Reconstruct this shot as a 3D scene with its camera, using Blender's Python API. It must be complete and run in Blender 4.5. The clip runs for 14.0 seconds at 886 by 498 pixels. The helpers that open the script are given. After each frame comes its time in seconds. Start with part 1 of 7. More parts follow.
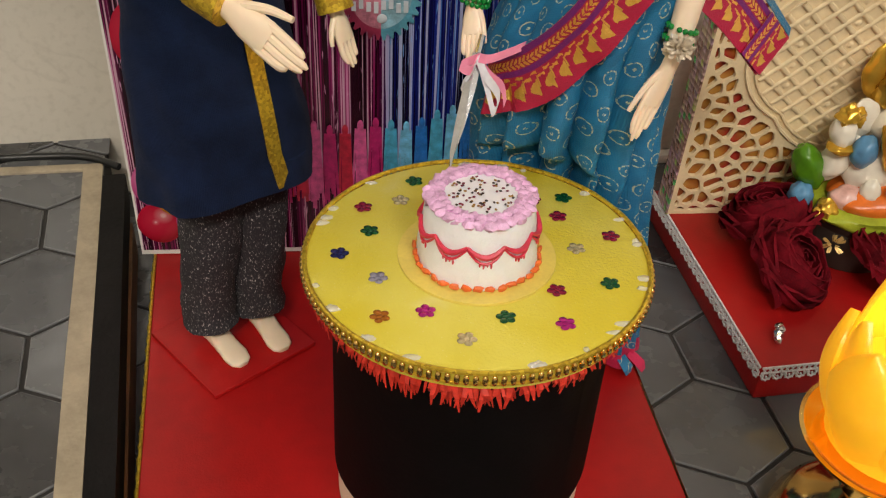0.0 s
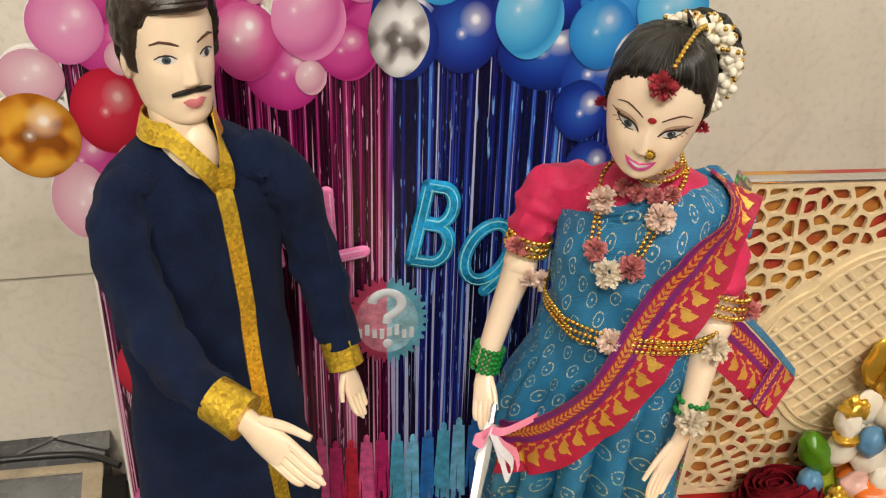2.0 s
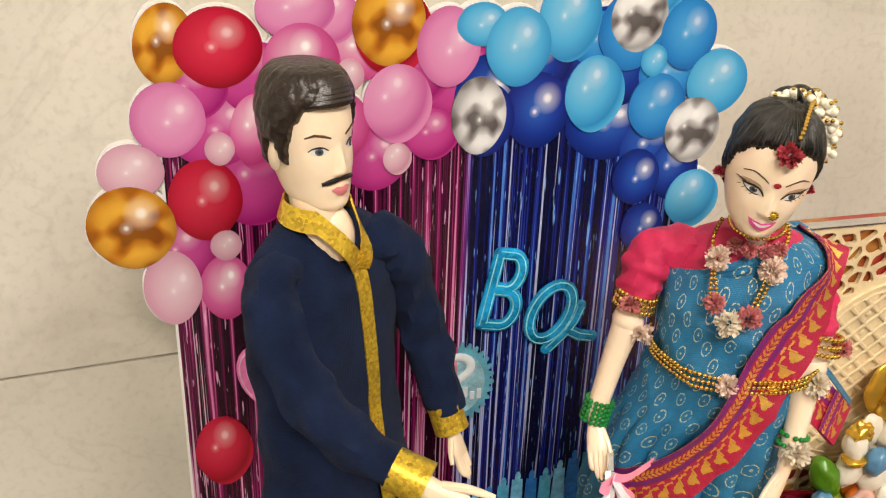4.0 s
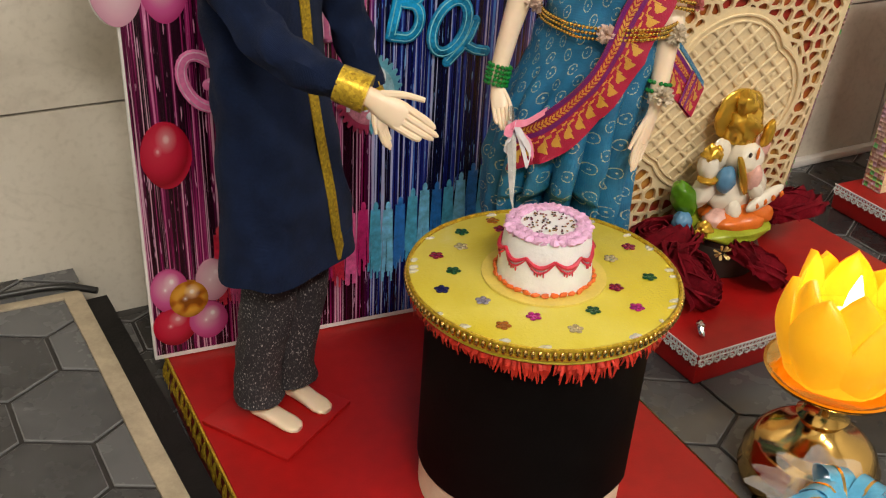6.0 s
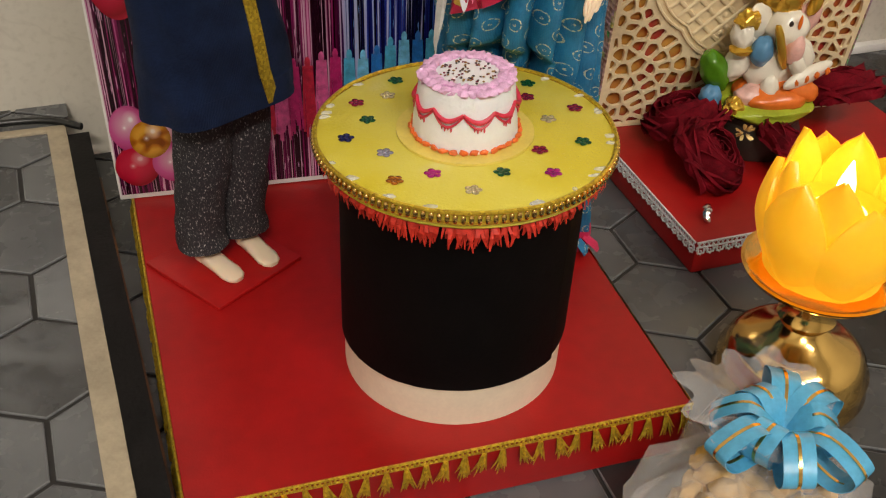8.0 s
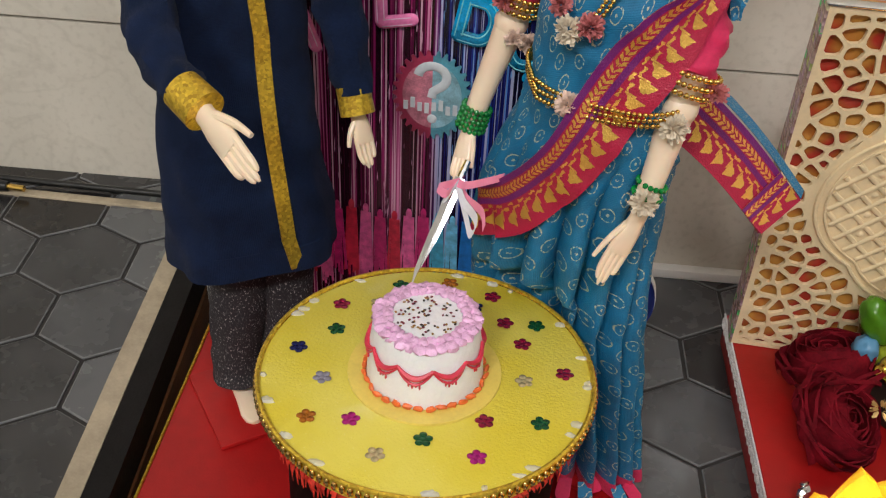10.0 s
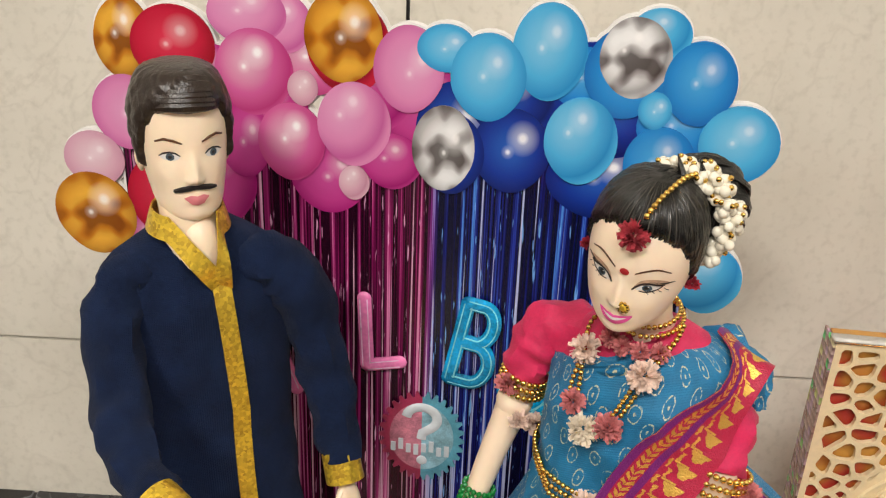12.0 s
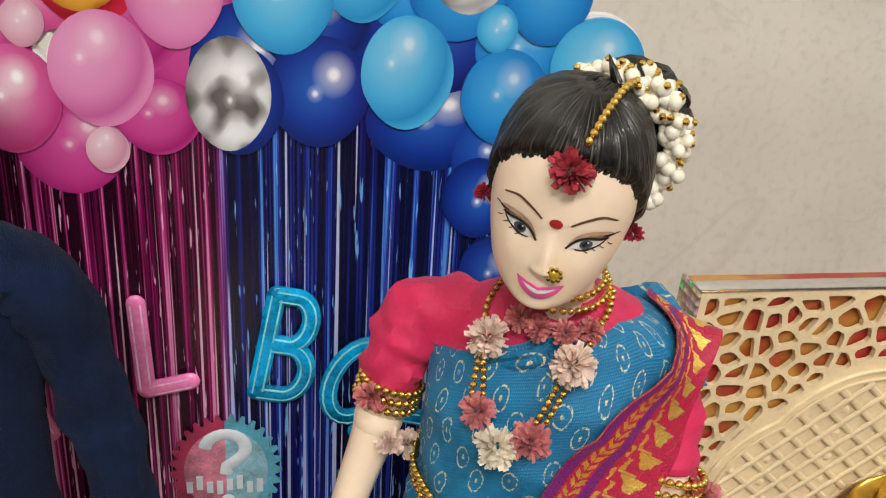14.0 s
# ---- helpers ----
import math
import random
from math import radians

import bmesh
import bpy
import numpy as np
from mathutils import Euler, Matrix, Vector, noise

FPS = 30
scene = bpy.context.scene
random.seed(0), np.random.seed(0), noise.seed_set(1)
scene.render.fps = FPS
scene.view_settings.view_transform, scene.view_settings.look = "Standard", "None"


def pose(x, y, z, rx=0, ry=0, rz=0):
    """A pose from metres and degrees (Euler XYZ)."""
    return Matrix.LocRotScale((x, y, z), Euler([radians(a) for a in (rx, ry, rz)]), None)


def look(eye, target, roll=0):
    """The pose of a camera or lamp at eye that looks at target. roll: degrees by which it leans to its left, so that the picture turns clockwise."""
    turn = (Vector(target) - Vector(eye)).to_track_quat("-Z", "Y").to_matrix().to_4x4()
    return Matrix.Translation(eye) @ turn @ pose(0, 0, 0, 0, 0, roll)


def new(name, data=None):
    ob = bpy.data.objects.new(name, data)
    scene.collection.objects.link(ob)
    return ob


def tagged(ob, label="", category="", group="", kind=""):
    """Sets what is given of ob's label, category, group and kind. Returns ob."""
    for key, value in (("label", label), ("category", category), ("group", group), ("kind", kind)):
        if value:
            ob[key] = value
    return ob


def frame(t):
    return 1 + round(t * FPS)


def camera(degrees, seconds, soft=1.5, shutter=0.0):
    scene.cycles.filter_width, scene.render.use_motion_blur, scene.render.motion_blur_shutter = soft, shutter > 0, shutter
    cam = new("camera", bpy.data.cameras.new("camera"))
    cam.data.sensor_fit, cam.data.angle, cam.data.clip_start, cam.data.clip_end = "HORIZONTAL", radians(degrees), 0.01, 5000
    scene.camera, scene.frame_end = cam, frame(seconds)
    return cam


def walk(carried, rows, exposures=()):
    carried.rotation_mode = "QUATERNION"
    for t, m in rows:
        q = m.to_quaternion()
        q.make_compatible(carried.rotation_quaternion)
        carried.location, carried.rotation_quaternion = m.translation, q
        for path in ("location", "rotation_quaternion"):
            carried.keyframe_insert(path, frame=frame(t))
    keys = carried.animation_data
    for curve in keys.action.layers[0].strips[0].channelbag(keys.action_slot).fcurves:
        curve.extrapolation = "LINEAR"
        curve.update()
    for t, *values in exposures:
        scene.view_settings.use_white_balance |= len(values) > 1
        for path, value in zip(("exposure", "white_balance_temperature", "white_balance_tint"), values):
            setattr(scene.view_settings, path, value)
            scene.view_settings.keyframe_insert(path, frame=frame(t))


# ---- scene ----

cam = camera(47.1, 14.0, soft=1.2)
PATH = [
    (0, (0.044, -0.086, 0.335), (0.225, 1.499, -0.871), 2.8),
    (0.5, (0.043, -0.064, 0.35), (0.227, 1.569, -0.791), 1.5),
    (1, (0.038, -0.056, 0.369), (0.244, 1.62, -0.704), 1.3),
    (1.5, (0.035, -0.051, 0.387), (0.247, 1.664, -0.621), 1.3),
    (2, (0.037, -0.045, 0.398), (0.25, 1.706, -0.544), 1.5),
    (2.5, (0.032, -0.043, 0.401), (0.261, 1.751, -0.453), 1.8),
    (2.7, (0.029, -0.042, 0.405), (0.259, 1.764, -0.424), 1.7),
    (4.8, (-0.116, -0.07, 0.411), (0.527, 1.629, -0.426), 1.9),
    (5, (-0.122, -0.081, 0.4), (0.539, 1.611, -0.436), 2.0),
    (5.5, (-0.117, -0.115, 0.373), (0.589, 1.536, -0.507), 2.3),
    (6, (-0.112, -0.143, 0.347), (0.599, 1.451, -0.63), 2.8),
    (6.5, (-0.101, -0.152, 0.325), (0.576, 1.402, -0.737), 3.3),
    (7, (-0.089, -0.156, 0.32), (0.577, 1.379, -0.776), 3.2),
    (7.2, (-0.083, -0.158, 0.32), (0.569, 1.366, -0.798), 3.2),
    (9.5, (0.133, -0.097, 0.35), (-0.068, 1.472, -0.874), 1.6),
    (10, (0.133, -0.076, 0.368), (-0.109, 1.536, -0.791), 3.0),
    (10.5, (0.126, -0.071, 0.385), (-0.096, 1.617, -0.664), 4.0),
    (11, (0.115, -0.054, 0.403), (-0.11, 1.707, -0.517), 3.1),
    (11.5, (0.111, -0.041, 0.405), (-0.111, 1.759, -0.436), 2.4),
    (12, (0.111, -0.024, 0.404), (-0.107, 1.796, -0.395), 2.3),
    (12.5, (0.11, 0.001, 0.384), (-0.05, 1.809, -0.455), 2.6),
    (13, (0.101, 0.051, 0.36), (0.098, 1.834, -0.546), 2.1),
    (13.5, (0.098, 0.063, 0.354), (0.25, 1.855, -0.528), 3.4),
    (14, (0.078, 0.054, 0.365), (0.402, 1.854, -0.445), 3.4),
]

EXPOSURES = [(0, -0.35, 6400, 10), (1.0, -0.2, 6450, 10), (2.0, 0.0, 6500, 10), (2.7, 0.2, 6500, 10), (5.0, 0.15, 6500, 10), (5.5, 0.0, 6500, 10), (6.0, -0.25, 6500, 10), (6.5, -0.35, 6600, 10), (7.2, -0.4, 6600, 10), (9.5, -0.4, 5900, 10), (10.0, -0.35, 5900, 10), (10.7, -0.16, 5850, 10), (11.5, 0.1, 5950, 10), (12.5, 0.0, 6250, 10), (13.3, 0.06, 6000, 10), (14, 0.0, 5900, 8)]
walk(cam, [(t, look(eye, target, roll)) for t, eye, target, roll in PATH], EXPOSURES)

# ---------------------------------------------------------------- light
world = bpy.data.worlds.new("room_air")
scene.world = world
world.use_nodes = True
world.node_tree.nodes["Background"].inputs[0].default_value = (1.0, 0.93, 0.84, 1)
world.node_tree.nodes["Background"].inputs[1].default_value = 0.25


def area_lamp(name, eye, target, sx, sy, watts, colour):
    d = bpy.data.lights.new(name, "AREA")
    d.shape, d.size, d.size_y, d.energy, d.color = "RECTANGLE", sx, sy, watts, colour
    ob = new(name, d)
    ob.matrix_world = look(eye, target)
    return ob


# assumed room lighting: both lamps are out of view, placed to suit the brightness
area_lamp("assumed_ceiling_lamp", (-0.35, -1.95, 2.28), (0.0, 0.2, 0.1), 0.7, 0.5, 88, (1.0, 0.92, 0.80))
area_lamp("assumed_tube_lamp", (0.75, -1.55, 2.26), (0.1, 0.3, 0.1), 0.9, 0.18, 28, (1.0, 0.95, 0.88))


# ---------------------------------------------------------------- materials
def mat(name, colour, rough=0.5, metal=0.0, **k):
    """A principled material with two scales of variation: k gives vary, scale, bump, bscale, emit, power, sheen, sub, coat, trans, alpha."""
    m = bpy.data.materials.new(name)
    m.use_nodes = True
    nt = m.node_tree
    b = nt.nodes["Principled BSDF"]
    b.inputs["Base Color"].default_value = (*colour, 1)
    b.inputs["Roughness"].default_value = rough
    b.inputs["Metallic"].default_value = metal
    vary, scale = k.get("vary", 0.12), k.get("scale", 60)
    tc = nt.nodes.new("ShaderNodeTexCoord")
    if vary:
        n1 = nt.nodes.new("ShaderNodeTexNoise")
        n1.inputs["Scale"].default_value, n1.inputs["Detail"].default_value = scale, 6
        nt.links.new(tc.outputs["Object"], n1.inputs["Vector"])
        n2 = nt.nodes.new("ShaderNodeTexNoise")
        n2.inputs["Scale"].default_value = scale * 9
        nt.links.new(tc.outputs["Object"], n2.inputs["Vector"])
        ad = nt.nodes.new("ShaderNodeMath")
        ad.operation = "MULTIPLY_ADD"
        ad.inputs[1].default_value = 0.4
        nt.links.new(n2.outputs["Fac"], ad.inputs[0])
        nt.links.new(n1.outputs["Fac"], ad.inputs[2])
        rp = nt.nodes.new("ShaderNodeValToRGB")
        rp.color_ramp.elements[0].position, rp.color_ramp.elements[1].position = 0.45, 0.95
        rp.color_ramp.elements[0].color = (*[c * (1 - vary) for c in colour], 1)
        rp.color_ramp.elements[1].color = (*[min(1, c * (1 + vary)) for c in colour], 1)
        nt.links.new(ad.outputs[0], rp.inputs[0])
        nt.links.new(rp.outputs[0], b.inputs["Base Color"])
    if k.get("bump"):
        n3 = nt.nodes.new("ShaderNodeTexNoise")
        n3.inputs["Scale"].default_value, n3.inputs["Detail"].default_value = k.get("bscale", 400), 4
        nt.links.new(tc.outputs["Object"], n3.inputs["Vector"])
        bp = nt.nodes.new("ShaderNodeBump")
        bp.inputs["Strength"].default_value, bp.inputs["Distance"].default_value = k["bump"], k.get("bdist", 0.001)
        nt.links.new(n3.outputs["Fac"], bp.inputs["Height"])
        nt.links.new(bp.outputs[0], b.inputs["Normal"])
    if k.get("emit"):
        b.inputs["Emission Color"].default_value = (*k["emit"], 1)
        b.inputs["Emission Strength"].default_value = k.get("power", 1)
    b.inputs["Subsurface Weight"].default_value = k.get("sub", 0)
    b.inputs["Subsurface Radius"].default_value = (0.004, 0.002, 0.001)
    b.inputs["Specular IOR Level"].default_value = k.get("spec", 0.5)
    b.inputs["Sheen Weight"].default_value = k.get("sheen", 0)
    b.inputs["Coat Weight"].default_value = k.get("coat", 0)
    b.inputs["Transmission Weight"].default_value = k.get("trans", 0)
    b.inputs["Alpha"].default_value = k.get("alpha", 1)
    return m


def nodes_of(m):
    nt = m.node_tree
    return nt, nt.nodes["Principled BSDF"]


def glitter(name, colour, rough=0.28, cell=1500, base=0.5):
    """Metallic gold tape: every cell of foil leans its own way."""
    m = mat(name, colour, rough, 0.65, vary=0)
    nt, b = nodes_of(m)
    tc = nt.nodes.new("ShaderNodeTexCoord")
    v = nt.nodes.new("ShaderNodeTexVoronoi")
    v.inputs["Scale"].default_value = cell
    nt.links.new(tc.outputs["Object"], v.inputs["Vector"])
    rp = nt.nodes.new("ShaderNodeValToRGB")
    rp.color_ramp.elements[0].color = (*[c * base for c in colour], 1)
    rp.color_ramp.elements[1].color = (*[min(1, c * 1.35) for c in colour], 1)
    nt.links.new(v.outputs["Color"], rp.inputs[0])
    nt.links.new(rp.outputs[0], b.inputs["Base Color"])
    bp = nt.nodes.new("ShaderNodeBump")
    bp.inputs["Strength"].default_value, bp.inputs["Distance"].default_value = 0.8, 0.0006
    nt.links.new(v.outputs["Color"], bp.inputs["Height"])
    nt.links.new(bp.outputs[0], b.inputs["Normal"])
    return m


def weave(m, scale=900, strength=0.35):
    """Adds a woven thread relief along the mesh's UV."""
    nt, b = nodes_of(m)
    uv = nt.nodes.new("ShaderNodeUVMap")
    hs = []
    for axis in ("X", "Y"):
        w = nt.nodes.new("ShaderNodeTexWave")
        w.bands_direction = axis
        w.inputs["Scale"].default_value, w.inputs["Distortion"].default_value = scale, 0.6
        nt.links.new(uv.outputs[0], w.inputs["Vector"])
        hs.append(w)
    mx = nt.nodes.new("ShaderNodeMath")
    mx.operation = "MAXIMUM"
    nt.links.new(hs[0].outputs["Fac"], mx.inputs[0])
    nt.links.new(hs[1].outputs["Fac"], mx.inputs[1])
    bp = nt.nodes.new("ShaderNodeBump")
    bp.inputs["Strength"].default_value, bp.inputs["Distance"].default_value = strength, 0.0004
    nt.links.new(mx.outputs[0], bp.inputs["Height"])
    nt.links.new(bp.outputs[0], b.inputs["Normal"])
    return m


def mixed(nt, fac, a, c):
    """A colour mix; a and c are colours or sockets."""
    mx = nt.nodes.new("ShaderNodeMix")
    mx.data_type = "RGBA"
    nt.links.new(fac, mx.inputs[0])
    for sock, val in ((mx.inputs[6], a), (mx.inputs[7], c)):
        if isinstance(val, tuple):
            sock.default_value = (*val, 1)
        else:
            nt.links.new(val, sock)
    return mx.outputs[2]


def ramp(nt, src, stops, hard=False):
    rp = nt.nodes.new("ShaderNodeValToRGB")
    if hard:
        rp.color_ramp.interpolation = "CONSTANT"
    e = rp.color_ramp.elements
    while len(e) < len(stops):
        e.new(0.5)
    for i, (p, c) in enumerate(stops):
        e[i].position = p
        e[i].color = (*c, 1) if isinstance(c, tuple) else (c, c, c, 1)
    nt.links.new(src, rp.inputs[0])
    return rp.outputs[0]


def sari_silk(name, cloth, thread):
    """Teal silk with woven gold motifs: rings with a dot, in staggered rows."""
    m = mat(name, cloth, 0.45, vary=0)
    nt, b = nodes_of(m)
    uv = nt.nodes.new("ShaderNodeUVMap")
    nz = nt.nodes.new("ShaderNodeTexNoise")
    nz.inputs["Scale"].default_value = 120
    nt.links.new(uv.outputs[0], nz.inputs["Vector"])
    mp = nt.nodes.new("ShaderNodeMapping")
    mp.inputs["Rotation"].default_value = (0, 0, radians(40))
    wn = nt.nodes.new("ShaderNodeTexNoise")
    wn.inputs["Scale"].default_value = 260
    nt.links.new(uv.outputs[0], wn.inputs["Vector"])
    wob = nt.nodes.new("ShaderNodeVectorMath")
    wob.operation = "MULTIPLY_ADD"
    wob.inputs[1].default_value = (0.0013, 0.0013, 0)
    nt.links.new(wn.outputs["Color"], wob.inputs[0])
    nt.links.new(uv.outputs[0], wob.inputs[2])
    nt.links.new(wob.outputs[0], mp.inputs["Vector"])
    v = nt.nodes.new("ShaderNodeTexVoronoi")
    v.voronoi_dimensions = "2D"
    v.inputs["Scale"].default_value, v.inputs["Randomness"].default_value = 96, 0.12
    nt.links.new(mp.outputs[0], v.inputs["Vector"])
    mask = ramp(nt, v.outputs["Distance"], [(0.0, 1.0), (0.065, 0.0), (0.245, 1.0), (0.300, 0.0)], True)
    fine = nt.nodes.new("ShaderNodeTexNoise")
    fine.inputs["Scale"].default_value = 900
    nt.links.new(uv.outputs[0], fine.inputs["Vector"])
    worn = ramp(nt, fine.outputs["Fac"], [(0.40, 0.0), (0.52, 1.0)])
    mul = nt.nodes.new("ShaderNodeMath")
    mul.operation = "MULTIPLY"
    nt.links.new(mask, mul.inputs[0])
    nt.links.new(worn, mul.inputs[1])
    ground = ramp(nt, nz.outputs["Fac"], [(0.3, tuple(c * 0.8 for c in cloth)), (0.7, tuple(c * 1.15 for c in cloth))])
    nt.links.new(mixed(nt, mul.outputs[0], ground, thread), b.inputs["Base Color"])
    half = nt.nodes.new("ShaderNodeMath")
    half.operation = "MULTIPLY"
    half.inputs[1].default_value = 0.4
    nt.links.new(mul.outputs[0], half.inputs[0])
    nt.links.new(half.outputs[0], b.inputs["Metallic"])
    return weave(m, 420, 0.5)


def sari_border(name):
    """Woven border across u (0..1): purple lines, a gold rope band, gold paisley on red."""
    m = mat(name, (0.45, 0.02, 0.06), 0.36, vary=0)
    nt, b = nodes_of(m)
    uv = nt.nodes.new("ShaderNodeUVMap")
    sp = nt.nodes.new("ShaderNodeSeparateXYZ")
    nt.links.new(uv.outputs[0], sp.inputs[0])
    red, purple, gold = (0.42, 0.005, 0.045), (0.16, 0.006, 0.15), (0.95, 0.64, 0.14)
    base = ramp(nt, sp.outputs["X"], [(0.0, purple), (0.11, red), (0.13, red), (0.32, purple), (0.42, red)], True)

    def calc(op, p, q=0.0, r=0.0):
        nd = nt.nodes.new("ShaderNodeMath")
        nd.operation = op
        for sock, val in zip(nd.inputs, (p, q, r)):
            if isinstance(val, float):
                sock.default_value = val
            else:
                nt.links.new(val, sock)
        return nd.outputs[0]

    wn = nt.nodes.new("ShaderNodeTexNoise")
    wn.inputs["Scale"].default_value = 700
    tw = nt.nodes.new("ShaderNodeTexCoord")
    nt.links.new(tw.outputs["Object"], wn.inputs["Vector"])
    wob = calc("MULTIPLY_ADD", wn.outputs["Fac"], 0.10, -0.05)
    u_ = calc("ADD", sp.outputs["X"], wob)
    # rope: two slanting rows of gold stitches
    lean = calc("ABSOLUTE", calc("SUBTRACT", u_, 0.22))
    row = calc("FRACT", calc("ADD", calc("MULTIPLY", sp.outputs["Y"], 420.0), calc("MULTIPLY", lean, 9.0)))
    ropem = calc("LESS_THAN", row, 0.62)
    band = ramp(nt, u_, [(0.0, 0.0), (0.14, 1.0), (0.215, 0.0), (0.228, 1.0), (0.30, 0.0)], True)
    # flame motifs in one row with a stepped vine beside them
    cell = calc("FRACT", calc("MULTIPLY", sp.outputs["Y"], 150.0))
    rise = calc("ABSOLUTE", calc("SUBTRACT", cell, 0.42))
    half_w = calc("MULTIPLY_ADD", cell, -0.20, 0.18)
    near = calc("LESS_THAN", calc("ABSOLUTE", calc("SUBTRACT", u_, 0.72)), half_w)
    flame = calc("MULTIPLY", near, calc("LESS_THAN", rise, 0.30))
    vine_x = calc("MULTIPLY_ADD", calc("GREATER_THAN", cell, 0.5), 0.07, 0.47)
    vine = calc("LESS_THAN", calc("ABSOLUTE", calc("SUBTRACT", u_, vine_x)), 0.022)
    tip = calc("MULTIPLY", calc("LESS_THAN", calc("ABSOLUTE", calc("SUBTRACT", u_, 0.62)), 0.10), calc("LESS_THAN", calc("ABSOLUTE", calc("SUBTRACT", cell, 0.06)), 0.05))
    leaf = calc("MAXIMUM", flame, calc("MAXIMUM", vine, tip))
    zone = ramp(nt, sp.outputs["X"], [(0.0, 0.0), (0.43, 1.0), (0.96, 0.0)], True)
    prods = []
    for p, q in ((ropem, band), (leaf, zone)):
        mu = nt.nodes.new("ShaderNodeMath")
        mu.operation = "MULTIPLY"
        nt.links.new(p, mu.inputs[0])
        nt.links.new(q, mu.inputs[1])
        prods.append(mu.outputs[0])
    su = nt.nodes.new("ShaderNodeMath")
    su.operation, su.use_clamp = "ADD", True
    nt.links.new(prods[0], su.inputs[0])
    nt.links.new(prods[1], su.inputs[1])
    nt.links.new(mixed(nt, su.outputs[0], base, gold), b.inputs["Base Color"])
    half = nt.nodes.new("ShaderNodeMath")
    half.operation = "MULTIPLY"
    half.inputs[1].default_value = 0.97
    nt.links.new(su.outputs[0], half.inputs[0])
    nt.links.new(half.outputs[0], b.inputs["Metallic"])
    fine = nt.nodes.new("ShaderNodeTexNoise")
    fine.inputs["Scale"].default_value = 1800
    tc = nt.nodes.new("ShaderNodeTexCoord")
    nt.links.new(tc.outputs["Object"], fine.inputs["Vector"])
    bp = nt.nodes.new("ShaderNodeBump")
    bp.inputs["Strength"].default_value, bp.inputs["Distance"].default_value = 0.8, 0.0006
    nt.links.new(fine.outputs["Fac"], bp.inputs["Height"])
    nt.links.new(bp.outputs[0], b.inputs["Normal"])
    return m


def balloon_print(name, dark, mid, light, chrome=False, shine=0.5):
    """Printed picture of a shiny balloon: radial tone and printed window lights, on glossy paper."""
    dark, mid, light = [tuple(c * 0.84 for c in tone) for tone in (dark, mid, light)]
    m = mat(name, mid, 0.22, vary=0)
    nt, b = nodes_of(m)
    tc = nt.nodes.new("ShaderNodeTexCoord")
    sp = nt.nodes.new("ShaderNodeSeparateXYZ")
    nt.links.new(tc.outputs["Generated"], sp.inputs[0])
    cb = nt.nodes.new("ShaderNodeCombineXYZ")
    oi = nt.nodes.new("ShaderNodeObjectInfo")
    for axis, k, slot in (("X", 0.22, 0), ("Z", -0.16, 1)):
        mv = nt.nodes.new("ShaderNodeMath")
        mv.operation = "MULTIPLY_ADD"
        mv.inputs[1].default_value = k
        nt.links.new(oi.outputs["Random"], mv.inputs[0])
        nt.links.new(sp.outputs[axis], mv.inputs[2])
        nt.links.new(mv.outputs[0], cb.inputs[slot])

    def spot(cx, cy):
        d = nt.nodes.new("ShaderNodeVectorMath")
        d.operation = "DISTANCE"
        d.inputs[1].default_value = (cx, cy, 0)
        nt.links.new(cb.outputs[0], d.inputs[0])
        return d.outputs["Value"]

    tone = ramp(nt, spot(0.55, 0.50), [(0.0, light), (0.36, mid), (0.56, dark), (0.66, mid)])
    if chrome:
        nz = nt.nodes.new("ShaderNodeTexNoise")
        nz.inputs["Scale"].default_value, nz.inputs["Detail"].default_value = 3.4, 0.5
        nt.links.new(tc.outputs["Generated"], nz.inputs["Vector"])
        ch = ramp(nt, nz.outputs["Fac"], [(0.36, dark), (0.47, mid), (0.56, light), (0.68, tuple(min(0.95, c * 1.15) for c in light))])
        half = ramp(nt, spot(0.60, 0.42), [(0.30, 0.85), (0.5, 0.3)])
        tone = mixed(nt, half, tone, ch)
    hot = ramp(nt, spot(0.70, 0.62), [(0.03, 0.95 * shine), (0.08, 0.35 * shine), (0.22, 0.0)])
    hot2 = ramp(nt, spot(0.52, 0.45), [(0.012, 0.85 * shine), (0.04, 0.2 * shine), (0.09, 0.0)])
    white = (0.95, 0.93, 0.92)
    nt.links.new(mixed(nt, hot2, mixed(nt, hot, tone, white), white), b.inputs["Base Color"])
    return m


